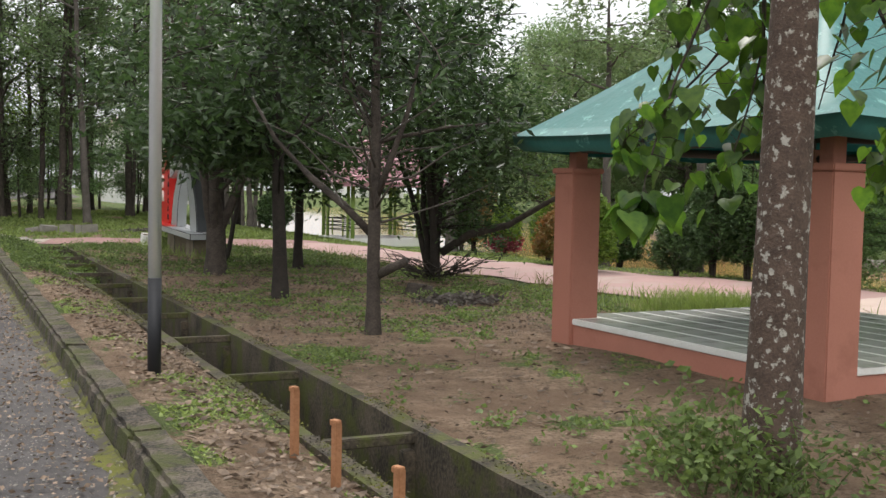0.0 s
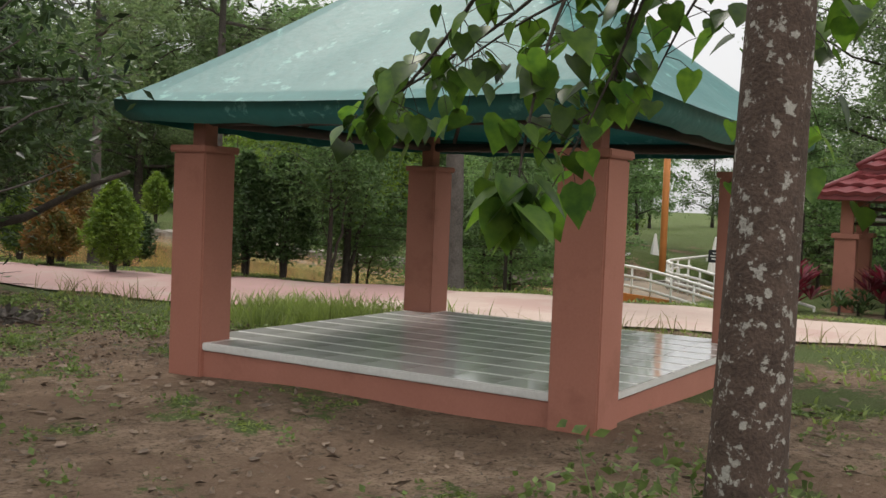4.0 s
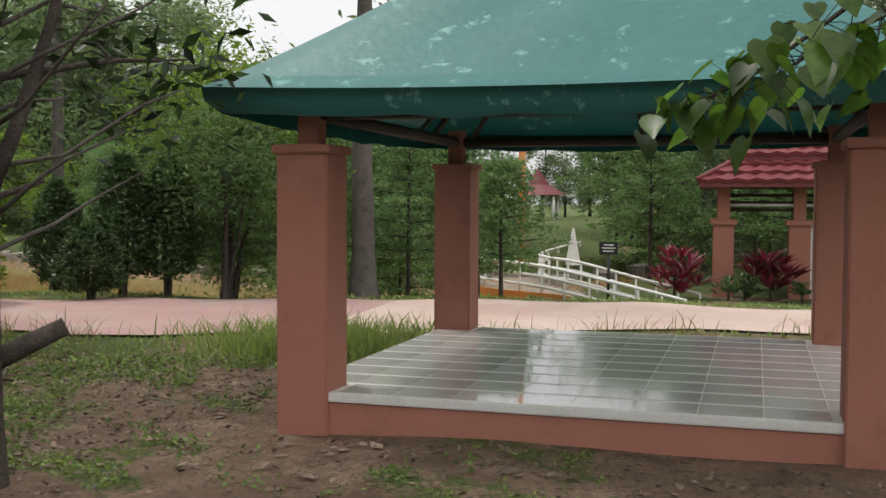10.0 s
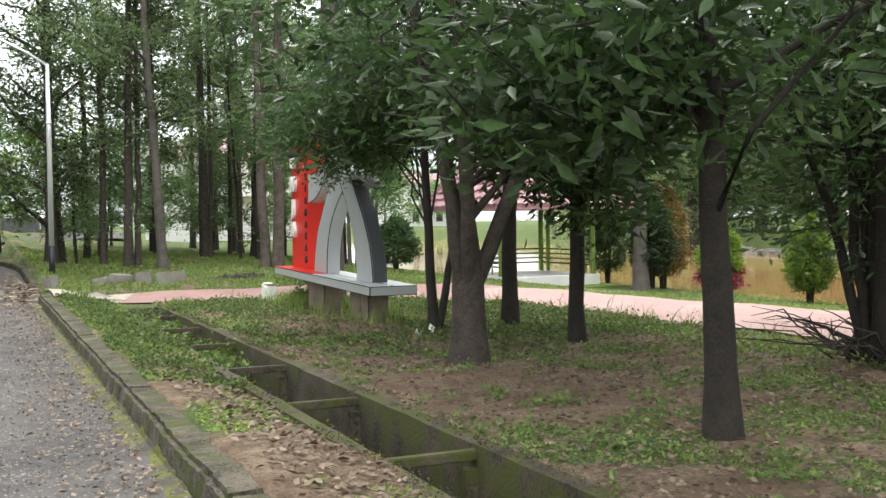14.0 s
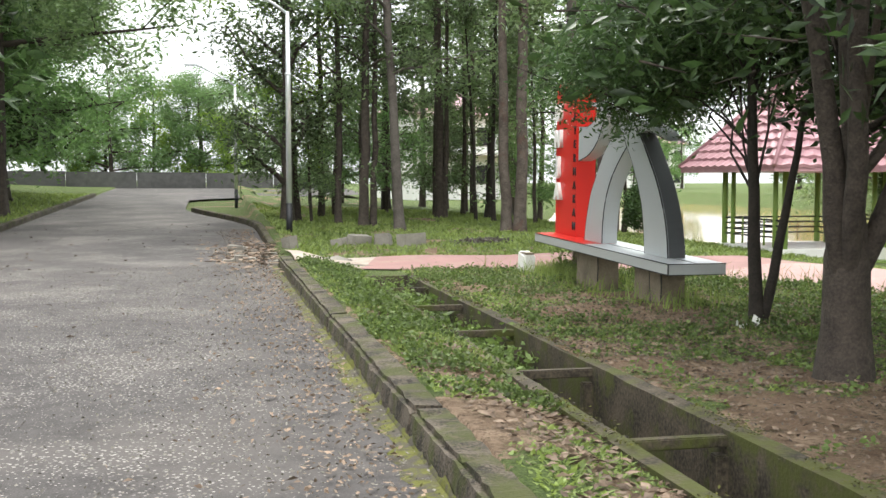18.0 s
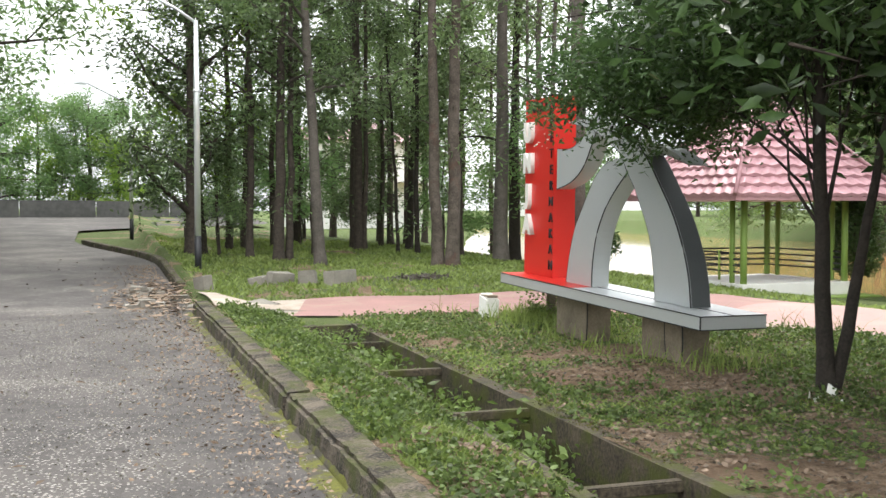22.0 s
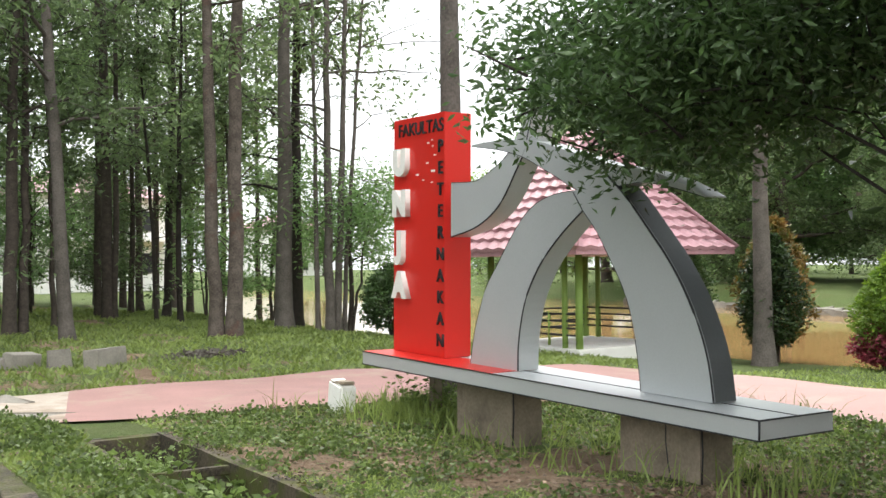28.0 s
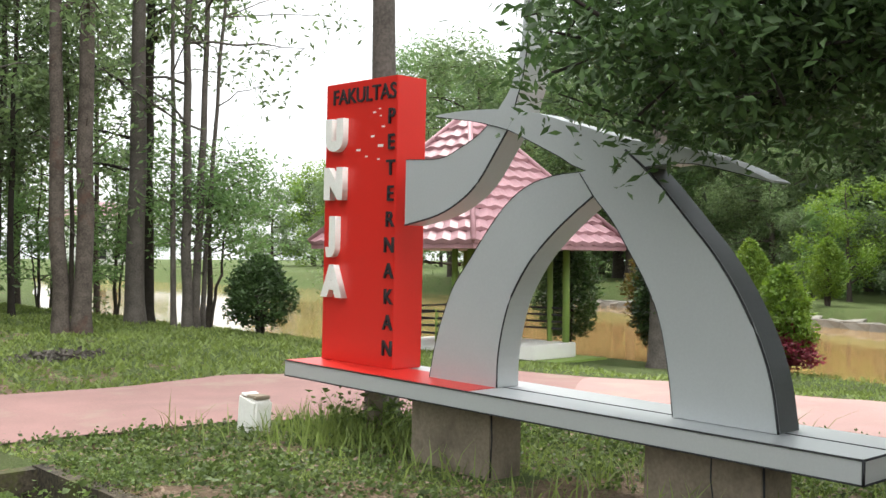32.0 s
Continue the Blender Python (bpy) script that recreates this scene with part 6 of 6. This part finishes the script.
def rosette_plant(x, y, s, mat, label, name="plant"):
    """Stems topped with long upright strap leaves."""
    rng, rs = np.random.default_rng(int(x * 100)), random.Random(int(x * 100))
    g = empty(name, pose(x, y, float(height(x, y))), label, "plant")
    v, f = [], []
    for k in range(16):
        bx, by, bz = rs.gauss(0, 0.16) * s, rs.gauss(0, 0.16) * s, rs.uniform(0.1, 0.75) * s
        for j in range(9):
            w, up = rs.uniform(0, 6.28), rs.uniform(0.5, 1.3)
            d = Vector((math.cos(w), math.sin(w), up)).normalized()
            sd = Vector((-math.sin(w), math.cos(w), 0)) * 0.035 * s
            a = Vector((bx, by, bz))
            m, e = a + d * 0.22 * s, a + d * 0.42 * s - Vector((0, 0, 0.05 * s))
            i = len(v)
            v += [a, m + sd, e, m - sd]
            f += [(i, i + 1, i + 2), (i, i + 2, i + 3)]
    raw("foliage", v, f, mat, g)
    tube("stem", [(0, 0, -0.1), (0, 0, 0.5 * s)], 0.03, M_BARK, g, 6)
    return g


for x, y, s in [(22.4, 11.3, 1.2), (22.5, 9.4, 1.25), (22.8, 6.2, 0.9), (26.0, 13.6, 1.0)]:
    rosette_plant(x, y, s, M_LEAFC, "crimson strap-leaved plant beside the kiosk", "cordyline")
for x, y, s in [(22.2, 8.1, 0.62), (22.3, 7.3, 0.56), (22.1, 10.2, 0.56), (22.0, 8.8, 0.5), (22.4, 9.9, 0.6)]:
    rosette_plant(x, y, s, M_LEAF, "low dark bedding plant at the kiosk")


def weeds(x, y, s, seed, z=None, label="leafy green weeds at the foot of a tree"):
    """Low weeds with pairs of broad leaves."""
    rs, rng = random.Random(seed), np.random.default_rng(seed)
    g = empty("weed_clump", pose(x, y, float(height(x, y)) if z is None else z), label, "weeds")
    v, f, c = [], [], []
    for k in range(14):
        w, l = rs.uniform(0, 6.28), rs.uniform(0.2, 0.5) * s
        e = Vector((math.cos(w) * l * 0.8, math.sin(w) * l * 0.8, l * rs.uniform(0.6, 1.2)))
        b = Vector((rs.gauss(0, 0.12), rs.gauss(0, 0.12), -0.02))
        tube_data([b, b + e * 0.5 + Vector((0, 0, 0.05)), b + e], [0.006, 0.004, 0.002], 4, v, f)
        c += [b + e * t for t in (0.4, 0.6, 0.8, 1.0)]
    tagged(raw("stem_tangle", v, f, M_WEED, g), kind="stuff")
    leaf_mesh("foliage", *leaf_data([tuple(q) for q in c], 0.07 * s, 0.07, 9, rng, 0.1, 0.5), M_WEED, g)
    return g


for k in range(13):
    weeds(2.88 + 0.4 * ((k * 0.618) % 1), 24.3 + k * 0.52, 1.25 + 0.4 * ((k * 0.37) % 1), 40 + k, -0.8, "green weeds growing up from the drain floor")
weeds(4.5, 7.1, 1.05, 1)
weeds(4.62, 6.5, 0.9, 2)
weeds(4.4, 6.8, 0.85, 3)
weeds(6.15, 30.75, 0.95, 6)
weeds(6.3, 30.2, 0.8, 7)
weeds(2.68, 29.4, 0.45, 8)
weeds(2.66, 27.6, 0.4, 9)
weeds(3.6, 30.4, 0.5, 10)


# ---- loose things on the ground ----
def stake(x, y, top):
    g = empty("stake", pose(x, y, -0.05, 0, 0, 20), "rusty orange metal stake with a torn top", "stake", "row of rusty stakes on the verge")
    bm = box(-0.022, 0.022, -0.022, 0.022, -0.2, top, 0.004)
    part("shaft", bm, M_RUST, g)
    part("torn_top", box(-0.03, 0.012, -0.028, 0.028, top - 0.012, top + 0.018, 0.004), M_RUST, g)
    return g


for x, y, t in ((2.45, 8.28, 0.41), (2.45, 7.54, 0.36), (2.45, 6.68, 0.32)):
    stake(x, y, t)


def stump(x, y):
    rs = random.Random(4)
    g = empty("tree_stump", pose(x, y, float(height(x, y))), "low sawn tree stump on the lawn", "stump")
    v, f = tube_data([(0, 0, -0.1), (0, 0, 0.02), (0, 0, 0.09), (0.01, 0, 0.17)], [0.3, 0.26, 0.22, 0.2], 18)
    v = [p + Vector((rs.gauss(0, 0.012), rs.gauss(0, 0.012), rs.gauss(0, 0.008))) for p in v]
    raw("wood", v, f, M_BARK, g)
    return g


stump(7.45, 17.5)


def ash_heap(x, y):
    rs = random.Random(6)
    g = empty("ash_heap", pose(x, y, float(height(x, y))), "heap of charred leaves and grey litter", "litter")
    c = [(rs.gauss(0, 0.3), rs.gauss(0, 0.2), 0.02 + abs(rs.gauss(0, 0.02))) for _ in range(300)]
    tagged(leaf_mesh("litter", *leaf_data(c, 0.11, 0.02, 2, np.random.default_rng(3), 0.0, 0.5), M_CHAR, g), kind="stuff")
    for k in range(9):
        w, a, b = rs.uniform(0, 3.14), rs.gauss(0, 0.2), rs.gauss(0, 0.14)
        d = Vector((math.cos(w), math.sin(w), 0.12)) * rs.uniform(0.15, 0.35)
        tube("charred_stick", [Vector((a, b, 0.05)) - d, Vector((a, b, 0.07)), Vector((a, b, 0.05)) + d], [0.014, 0.012, 0.006], M_WOODD, g, 5)
    return g


ash_heap(7.4, 16.0)
ash_heap(6.6, 38.6)


def bucket(x, y):
    g = empty("plastic_drum", pose(x, y, float(height(x, y)), 3, 2, 12), "torn white plastic container on the grass", "container")
    bm = box(-0.115, 0.115, -0.12, 0.12, -0.02, 0.32, 0.025)
    for v in bm.verts:
        if v.co.z > 0.25:
            v.co.z += 0.03 * math.sin(v.co.y * 20)
    part("body", bm, M_WHITE, g)
    part("rim", box(-0.095, 0.095, -0.1, 0.1, 0.30, 0.335, 0.01), M_LEGS, g, "dirty inside of the torn container")
    return g


bucket(5.6, 31.7)


def stone_block(x, y, a, b, c, rot, label):
    rs = random.Random(int(x * 50))
    g = empty("concrete_block", pose(x, y, float(height(x, y)), rs.uniform(-8, 8), rs.uniform(-8, 8), rot), label, "block", "broken concrete blocks beside the path")
    bm = box(-a / 2, a / 2, -b / 2, b / 2, -0.08, c, 0.015)
    for v in bm.verts:
        v.co += Vector((rs.gauss(0, 0.012), rs.gauss(0, 0.012), rs.gauss(0, 0.012)))
    part("body", bm, M_STONE, g)
    return g


for q in ((3.7, 38.9, 0.5, 0.3, 0.24, 20), (4.3, 38.9, 0.8, 0.35, 0.26, 75), (4.85, 38.3, 0.75, 0.3, 0.3, 40), (3.2, 38.4, 0.35, 0.3, 0.18, 60), (2.9, 33.0, 1.0, 0.6, 0.03, 10), (2.5, 34.4, 0.8, 0.5, 0.02, 30)):
    stone_block(*q, "broken grey concrete block lying in the grass")


RUBBLE = random.Random(12)
for k in range(16):
    stone_block(0.75 + RUBBLE.random() * 1.2, 34.2 + RUBBLE.random() * 3.2, 0.18 + 0.3 * RUBBLE.random(), 0.15 + 0.2 * RUBBLE.random(), 0.14 + 0.14 * RUBBLE.random(), RUBBLE.uniform(0, 180), "broken piece of kerb concrete lying at the road edge")


def crumpled_paper(x, y):
    rs = random.Random(3)
    g = empty("paper_litter", pose(x, y, float(height(x, y))), "crumpled white paper litter at a tree foot", "litter")
    c = [(rs.gauss(0, 0.12), rs.gauss(0, 0.06), 0.02) for _ in range(8)]
    leaf_mesh("paper", *leaf_data(c, 0.14, 0.03, 1, np.random.default_rng(3), 0.0, 0.8), M_WHITE, g)
    return g


crumpled_paper(5.85, 24.45)

# ---- grass, litter and grit: what nobody could count ----
def blades(name, x, y, tall, wide, mat, label, rng, lean=0.5):
    """Bent three-sided blades at the given places."""
    n = len(x)
    z = height(x, y)
    p = np.stack([x, y, z - 0.01], 1)
    w = rng.random(n) * 6.283
    s = np.stack([np.cos(w), np.sin(w), 0 * w], 1) * (wide * rng.uniform(0.6, 1.3, n))[:, None]
    t = tall * rng.uniform(0.5, 1.3, n)
    d = np.stack([rng.normal(0, lean, n), rng.normal(0, lean, n), np.ones(n)], 1)
    d /= np.linalg.norm(d, axis=1)[:, None]
    m, e = p + d * (t * 0.55)[:, None], p + d * t[:, None] + np.stack([d[:, 0], d[:, 1], -0.3 * np.ones(n)], 1) * (t * 0.35)[:, None]
    v = np.stack([p - s, p + s, m + s * 0.8, m - s * 0.8, e], 1).reshape(-1, 3)
    k = np.arange(n)[:, None] * 5
    f = np.concatenate([k + np.array([0, 1, 2]), k + np.array([0, 2, 3]), k + np.array([3, 2, 4])], 0)
    ob = leaf_mesh(name, v, f, mat, None)
    return tagged(ob, label, "grass", kind="stuff")


def clear_of(x, y):
    """Keeps the drain, kerb, road, path, pavilion floor and lake free."""
    ok = (x > KERB_X1) & ~((x > DRAIN_X0 - 0.05) & (x < DRAIN_X1 + 0.05) & (y < DRAIN_END)) & ~on_path(x, y)
    ok &= ~((abs(x - 8.85) < 2.15) & (abs(y - 10.46) < 2.15)) & (x < near_bank(y) - 0.3)
    ok &= ~((x > 5.7) & (x < 6.2) & (y > 26.6) & (y < 29.8))
    return ok


def scatter_grass():
    rng = np.random.default_rng(91)

    def spots(n, x0, x1, y0, y1, need, patchy=0.9, seed=0.0):
        x, y = rng.uniform(x0, x1, n), rng.uniform(y0, y1, n)
        keep = clear_of(x, y)
        x, y = x[keep], y[keep]
        keep = patch(x, y, patchy, seed) * 0.8 + cover(x, y) + rng.normal(0, 0.08, len(x)) > need
        return x[keep], y[keep]
    blades("creeping_grass", *spots(220000, 3.5, 9.5, 3, 26, 0.62), 0.04, 0.013, M_GRASS, "low creeping grass in patches on bare soil", rng, 1.1)
    blades("verge_grass", *spots(50000, 1.8, 2.75, 3, 36, 0.58), 0.045, 0.013, M_GRASS, "low weeds and grass on the road verge", rng, 1.0)
    blades("lawn_grass", *spots(90000, 3.5, 9.6, 24, 34, 0.64), 0.05, 0.008, M_GRASS, "rough green lawn grass round the sign", rng, 0.8)
    x, y = spots(44000, 1.8, 2.8, 22.5, 34, 0.5)
    blades("tall_verge_grass", x, y, 0.075, 0.01, M_GRASS, "thick green verge grass beside the kerb", rng, 0.7)
    blades("far_grass", *spots(44000, 1.9, 14, 34, 56, 0.5), 0.12, 0.022, M_GRASS, "tall rough grass under the grove", rng, 0.7)
    blades("shore_grass", *spots(34000, 8.6, 19, 4, 34, 0.7, 0.6, 1.0), 0.09, 0.016, M_GRASS, "green grass along the path and shore", rng, 0.7)
    x, y = rng.uniform(-14, -4.4, 15000), rng.uniform(34, 68, 15000)
    keep = x < road_left(y) - 0.3
    blades("roadside_grass", x[keep], y[keep], 0.14, 0.03, M_GRASS, "bright rough grass on the road's other verge", rng, 0.7)
    # low broad-leaved weeds among the grass, in clumps
    for name, n, x0, x1, y0, y1, need in (("lawn_weeds", 9000, 3.5, 9.6, 23, 34, 0.66), ("verge_weeds", 3000, 1.8, 2.7, 21, 33, 0.66), ("creeping_weeds", 9000, 3.6, 9.2, 5, 24, 0.74)):
        x, y = spots(n, x0, x1, y0, y1, need, 1.7, 4.0)
        v, f = leaf_data(np.stack([x, y, height(x, y) + 0.025], 1), 0.045, 0.035, 9, rng, -0.25, 0.7)
        v[:, 2] = np.maximum(v[:, 2], height(v[:, 0], v[:, 1]) + 0.004)
        tagged(leaf_mesh(name, v, f, M_WEED, None), "low broad-leaved green weeds in clumps", "weeds", kind="stuff")
    # broad-leaved weeds rooted in the mud of the drain's end
    n = 460
    x, y = rng.uniform(DRAIN_X0 + 0.08, DRAIN_X1 - 0.08, n), 31.2 - 7.5 * rng.random(n) ** 1.3
    keep = patch(x, y, 1.1, 6.0) > -0.12
    x, y = np.repeat(x[keep], 3), np.repeat(y[keep], 3)
    z = -0.7 + np.tile([0.06, 0.2, 0.36], keep.sum()) * rng.uniform(0.6, 1.25, len(x))
    v, f = leaf_data(np.stack([x, y, z], 1), 0.085, 0.07, 6, rng, 0.3, 0.55)
    v[:, 0] = np.clip(v[:, 0], DRAIN_X0 + 0.03, DRAIN_X1 - 0.03)
    tagged(leaf_mesh("drain_weeds", v, f, M_WEED, None), "broad-leaved weeds growing out of the muddy drain", "weeds", kind="stuff")
    # tall seeding grass at the path's edge
    n = 1700
    s = rng.random(n)
    e = np.array([walk_edges(q)[0] for q in 0.1 + 0.72 * s])
    x, y = e[:, 0] - np.abs(rng.normal(0.1, 0.28, n)), e[:, 1] + rng.normal(0, 0.3, n)
    keep = clear_of(x, y) & (patch(x, y, 0.7, 3.0) > -0.05)
    blades("seeding_grass", x[keep], y[keep], 0.36, 0.006, M_STRAW, "tall brown seeding grass along the path edge", rng, 0.45)
    x, y = rng.normal(10.4, 0.5, 2600), rng.normal(13.6, 0.7, 2600)
    keep = clear_of(x, y)
    blades("tall_grass", x[keep], y[keep], 0.38, 0.009, M_GRASS, "clump of tall green grass behind the pavilion", rng, 0.35)
    x, y = np.concatenate([rng.normal(6.0, 0.35, 1100), rng.normal(6.0, 0.22, 700)]), np.concatenate([rng.uniform(25.9, 31.6, 1100), rng.normal(30.75, 0.4, 700)])
    keep = clear_of(x, y)
    blades("plinth_grass", x[keep], y[keep], 0.3, 0.007, M_GRASS, "tall grass growing under the sign's plinth", rng, 0.3)


scatter_grass()


def scatter_litter():
    rng = np.random.default_rng(17)

    def lay(name, x, y, size, mat, label, category, lift=0.012, z=None):
        zz = (height(x, y) if z is None else z) + lift
        v, f = leaf_data(np.stack([x, y, zz], 1), size, 0.0, 1, rng, 0.0, 0.55)
        v = v.reshape(-1, 4, 3)
        base = v[:, :1, 2:3]
        v[:, :, 2:3] = base + np.clip(v[:, :, 2:3] - base, -0.004, 0.02) + 0.004
        return tagged(leaf_mesh(name, v.reshape(-1, 3), f, mat, None), label, category, kind="stuff")
    x, y = rng.uniform(3.5, 9.5, 20000), rng.uniform(3.5, 27, 20000)
    k = clear_of(x, y) & ((y > 13) | (rng.random(len(x)) < 0.3))
    lay("leaf_litter", x[k], y[k], 0.06, M_LITTER, "dry brown leaves scattered on the soil", "litter")
    x, y = rng.uniform(3.5, 9.5, 12000), rng.uniform(3.5, 27, 12000)
    k = clear_of(x, y) & (y > 12.5)
    lay("soil_crumbs", x[k], y[k], 0.03, M_CHAR, "dark crumbs of soil, bark and twig on the bare ground", "litter")
    x, y = rng.uniform(3.5, 9.5, 9000), rng.uniform(23, 33, 9000)
    k = clear_of(x, y)
    lay("lawn_litter", x[k], y[k], 0.045, M_LITTER, "small dry leaves and straw lying in the lawn", "litter", 0.03)
    x, y = rng.uniform(4.5, 12.5, 420), rng.uniform(4.5, 13.5, 420)
    k = clear_of(x, y)
    lay("fallen_leaves", x[k], y[k], 0.12, M_LITTER, "large curled brown leaves fallen round the pavilion", "litter")
    x, y = rng.uniform(1.85, 2.65, 5600), rng.uniform(3, 33, 5600)
    lay("verge_litter", x, y, 0.07, M_LITTER, "dry leaves and twigs on the verge", "litter")
    x = KERB_X0 - 0.08 - np.abs(rng.normal(0, 0.45, 6500))
    y = rng.uniform(2, 44, 6500)
    lay("road_litter", x, y, 0.045, M_LITTER, "dry leaves blown against the kerb", "litter", z=ROAD_Z + 0.012 + rise(y) + 0 * x)
    x, y = rng.uniform(-6, 1.4, 420), rng.uniform(3, 46, 420)
    lay("road_leaves", x, y, 0.09, M_LITTER, "single fallen leaves on the asphalt", "litter", z=ROAD_Z + 0.03 + rise(y))
    x = KERB_X0 - np.abs(rng.normal(0, 2.2, 22000))
    y = rng.uniform(2.5, 34, 22000)
    lay("road_grit", x, y, 0.026, M_STONE, "pale grit and stone chippings on the asphalt", "grit", z=ROAD_Z + 0.02 + rise(y))
    x, y = 1.2 + rng.normal(0, 0.5, 700), 36.2 + rng.normal(0, 1.6, 700)
    k = x < 1.9
    lay("kerb_rubble", x[k], y[k], 0.16, M_LITTER, "broken kerb rubble and leaves where the path meets the road", "litter", z=ROAD_Z + 0.03 + rise(y[k]) + 0.1 * rng.random(k.sum()))
    n = 16000
    x, y = np.where(rng.random(n) < 0.5, DRAIN_X0 - 0.06, DRAIN_X1 + 0.06) + rng.normal(0, 0.05, n), rng.uniform(3, 31, n)
    k = patch(x, y, 0.8, 9.0) > 0.0
    lay("drain_moss", x[k], y[k], 0.022, M_MOSS, "green moss on the drain's edges", "moss", z=-0.045 + 0 * x[k])


scatter_litter()


# ---- beyond the grove ----
def far_wall():
    g = empty("boundary_wall", pose(0, 0, 0), "long dark boundary wall beyond the crossing road", "wall")
    for k in range(13):
        x = -44 + k * 4
        part("wall_panel", box(x, x + 3.96, 79 + 0.02 * x, 79.25 + 0.02 * x, 0.5, 2.3 - 0.008 * (x + 44), 0.02), M_WALLFAR, g)
    return g


far_wall()


def white_house(x, y, label):
    g = empty("house", pose(x, y, 0.4, 0, 0, 20), label, "house", "white houses beyond the grove")
    part("wall", box(-5, 5, -3.5, 3.5, -0.5, 6.2), M_WHITE, g)
    bm = bmesh.new()
    roof_shape(bm, 0, 0, 5.7, 4.2, 6.2, 8.2, 1.8, 0.1, 6)
    part("roof", bm, M_PINKROOF, g)
    for fx in (-3.4, -1.1, 1.2, 3.5):
        for z in (0.9, 3.9):
            w = part("window", box(fx - 0.6, fx + 0.6, -3.56, -3.46, z, z + 1.4), M_BLACK, g)
            part("frame", box(fx - 0.7, fx + 0.7, -3.53, -3.48, z - 0.1, z, 0.01), M_STONE, w)
    part("balcony", box(-5, 5, -4.6, -3.5, 3.1, 3.3), M_WHITE, g)
    return g


white_house(19, 98, "two-storey white house with a faded red roof")
white_house(59, 152, "two-storey white house with a faded red roof")


# ---- rough stone edging of the far shore ----
def bank_edging():
    g = empty("bank_edging", pose(0, 0, 0), "low rough stone edging along the far shore", "edging", kind="structure")
    rs = random.Random(8)
    forms = []
    for k in range(3):
        bm = box(-0.22, 0.22, -0.36, 0.36, -0.25, 0.16, 0.05)
        for v in bm.verts:
            v.co += Vector((rs.gauss(0, 0.04), rs.gauss(0, 0.04), rs.gauss(0, 0.03)))
        me = bpy.data.meshes.new("stone")
        bm.to_mesh(me)
        bm.free()
        me.materials.append(M_STONE)
        forms.append(me)
    y = 2.0
    while y < 64:
        x = float(far_bank(y)) - 0.25
        ob = new("stone", forms[rs.randint(0, 2)])
        ob.parent = g
        ob.matrix_local = pose(x, y, -0.48, rs.uniform(-6, 6), rs.uniform(-6, 6), rs.uniform(-15, 15))
        y += 0.62
    return g


bank_edging()
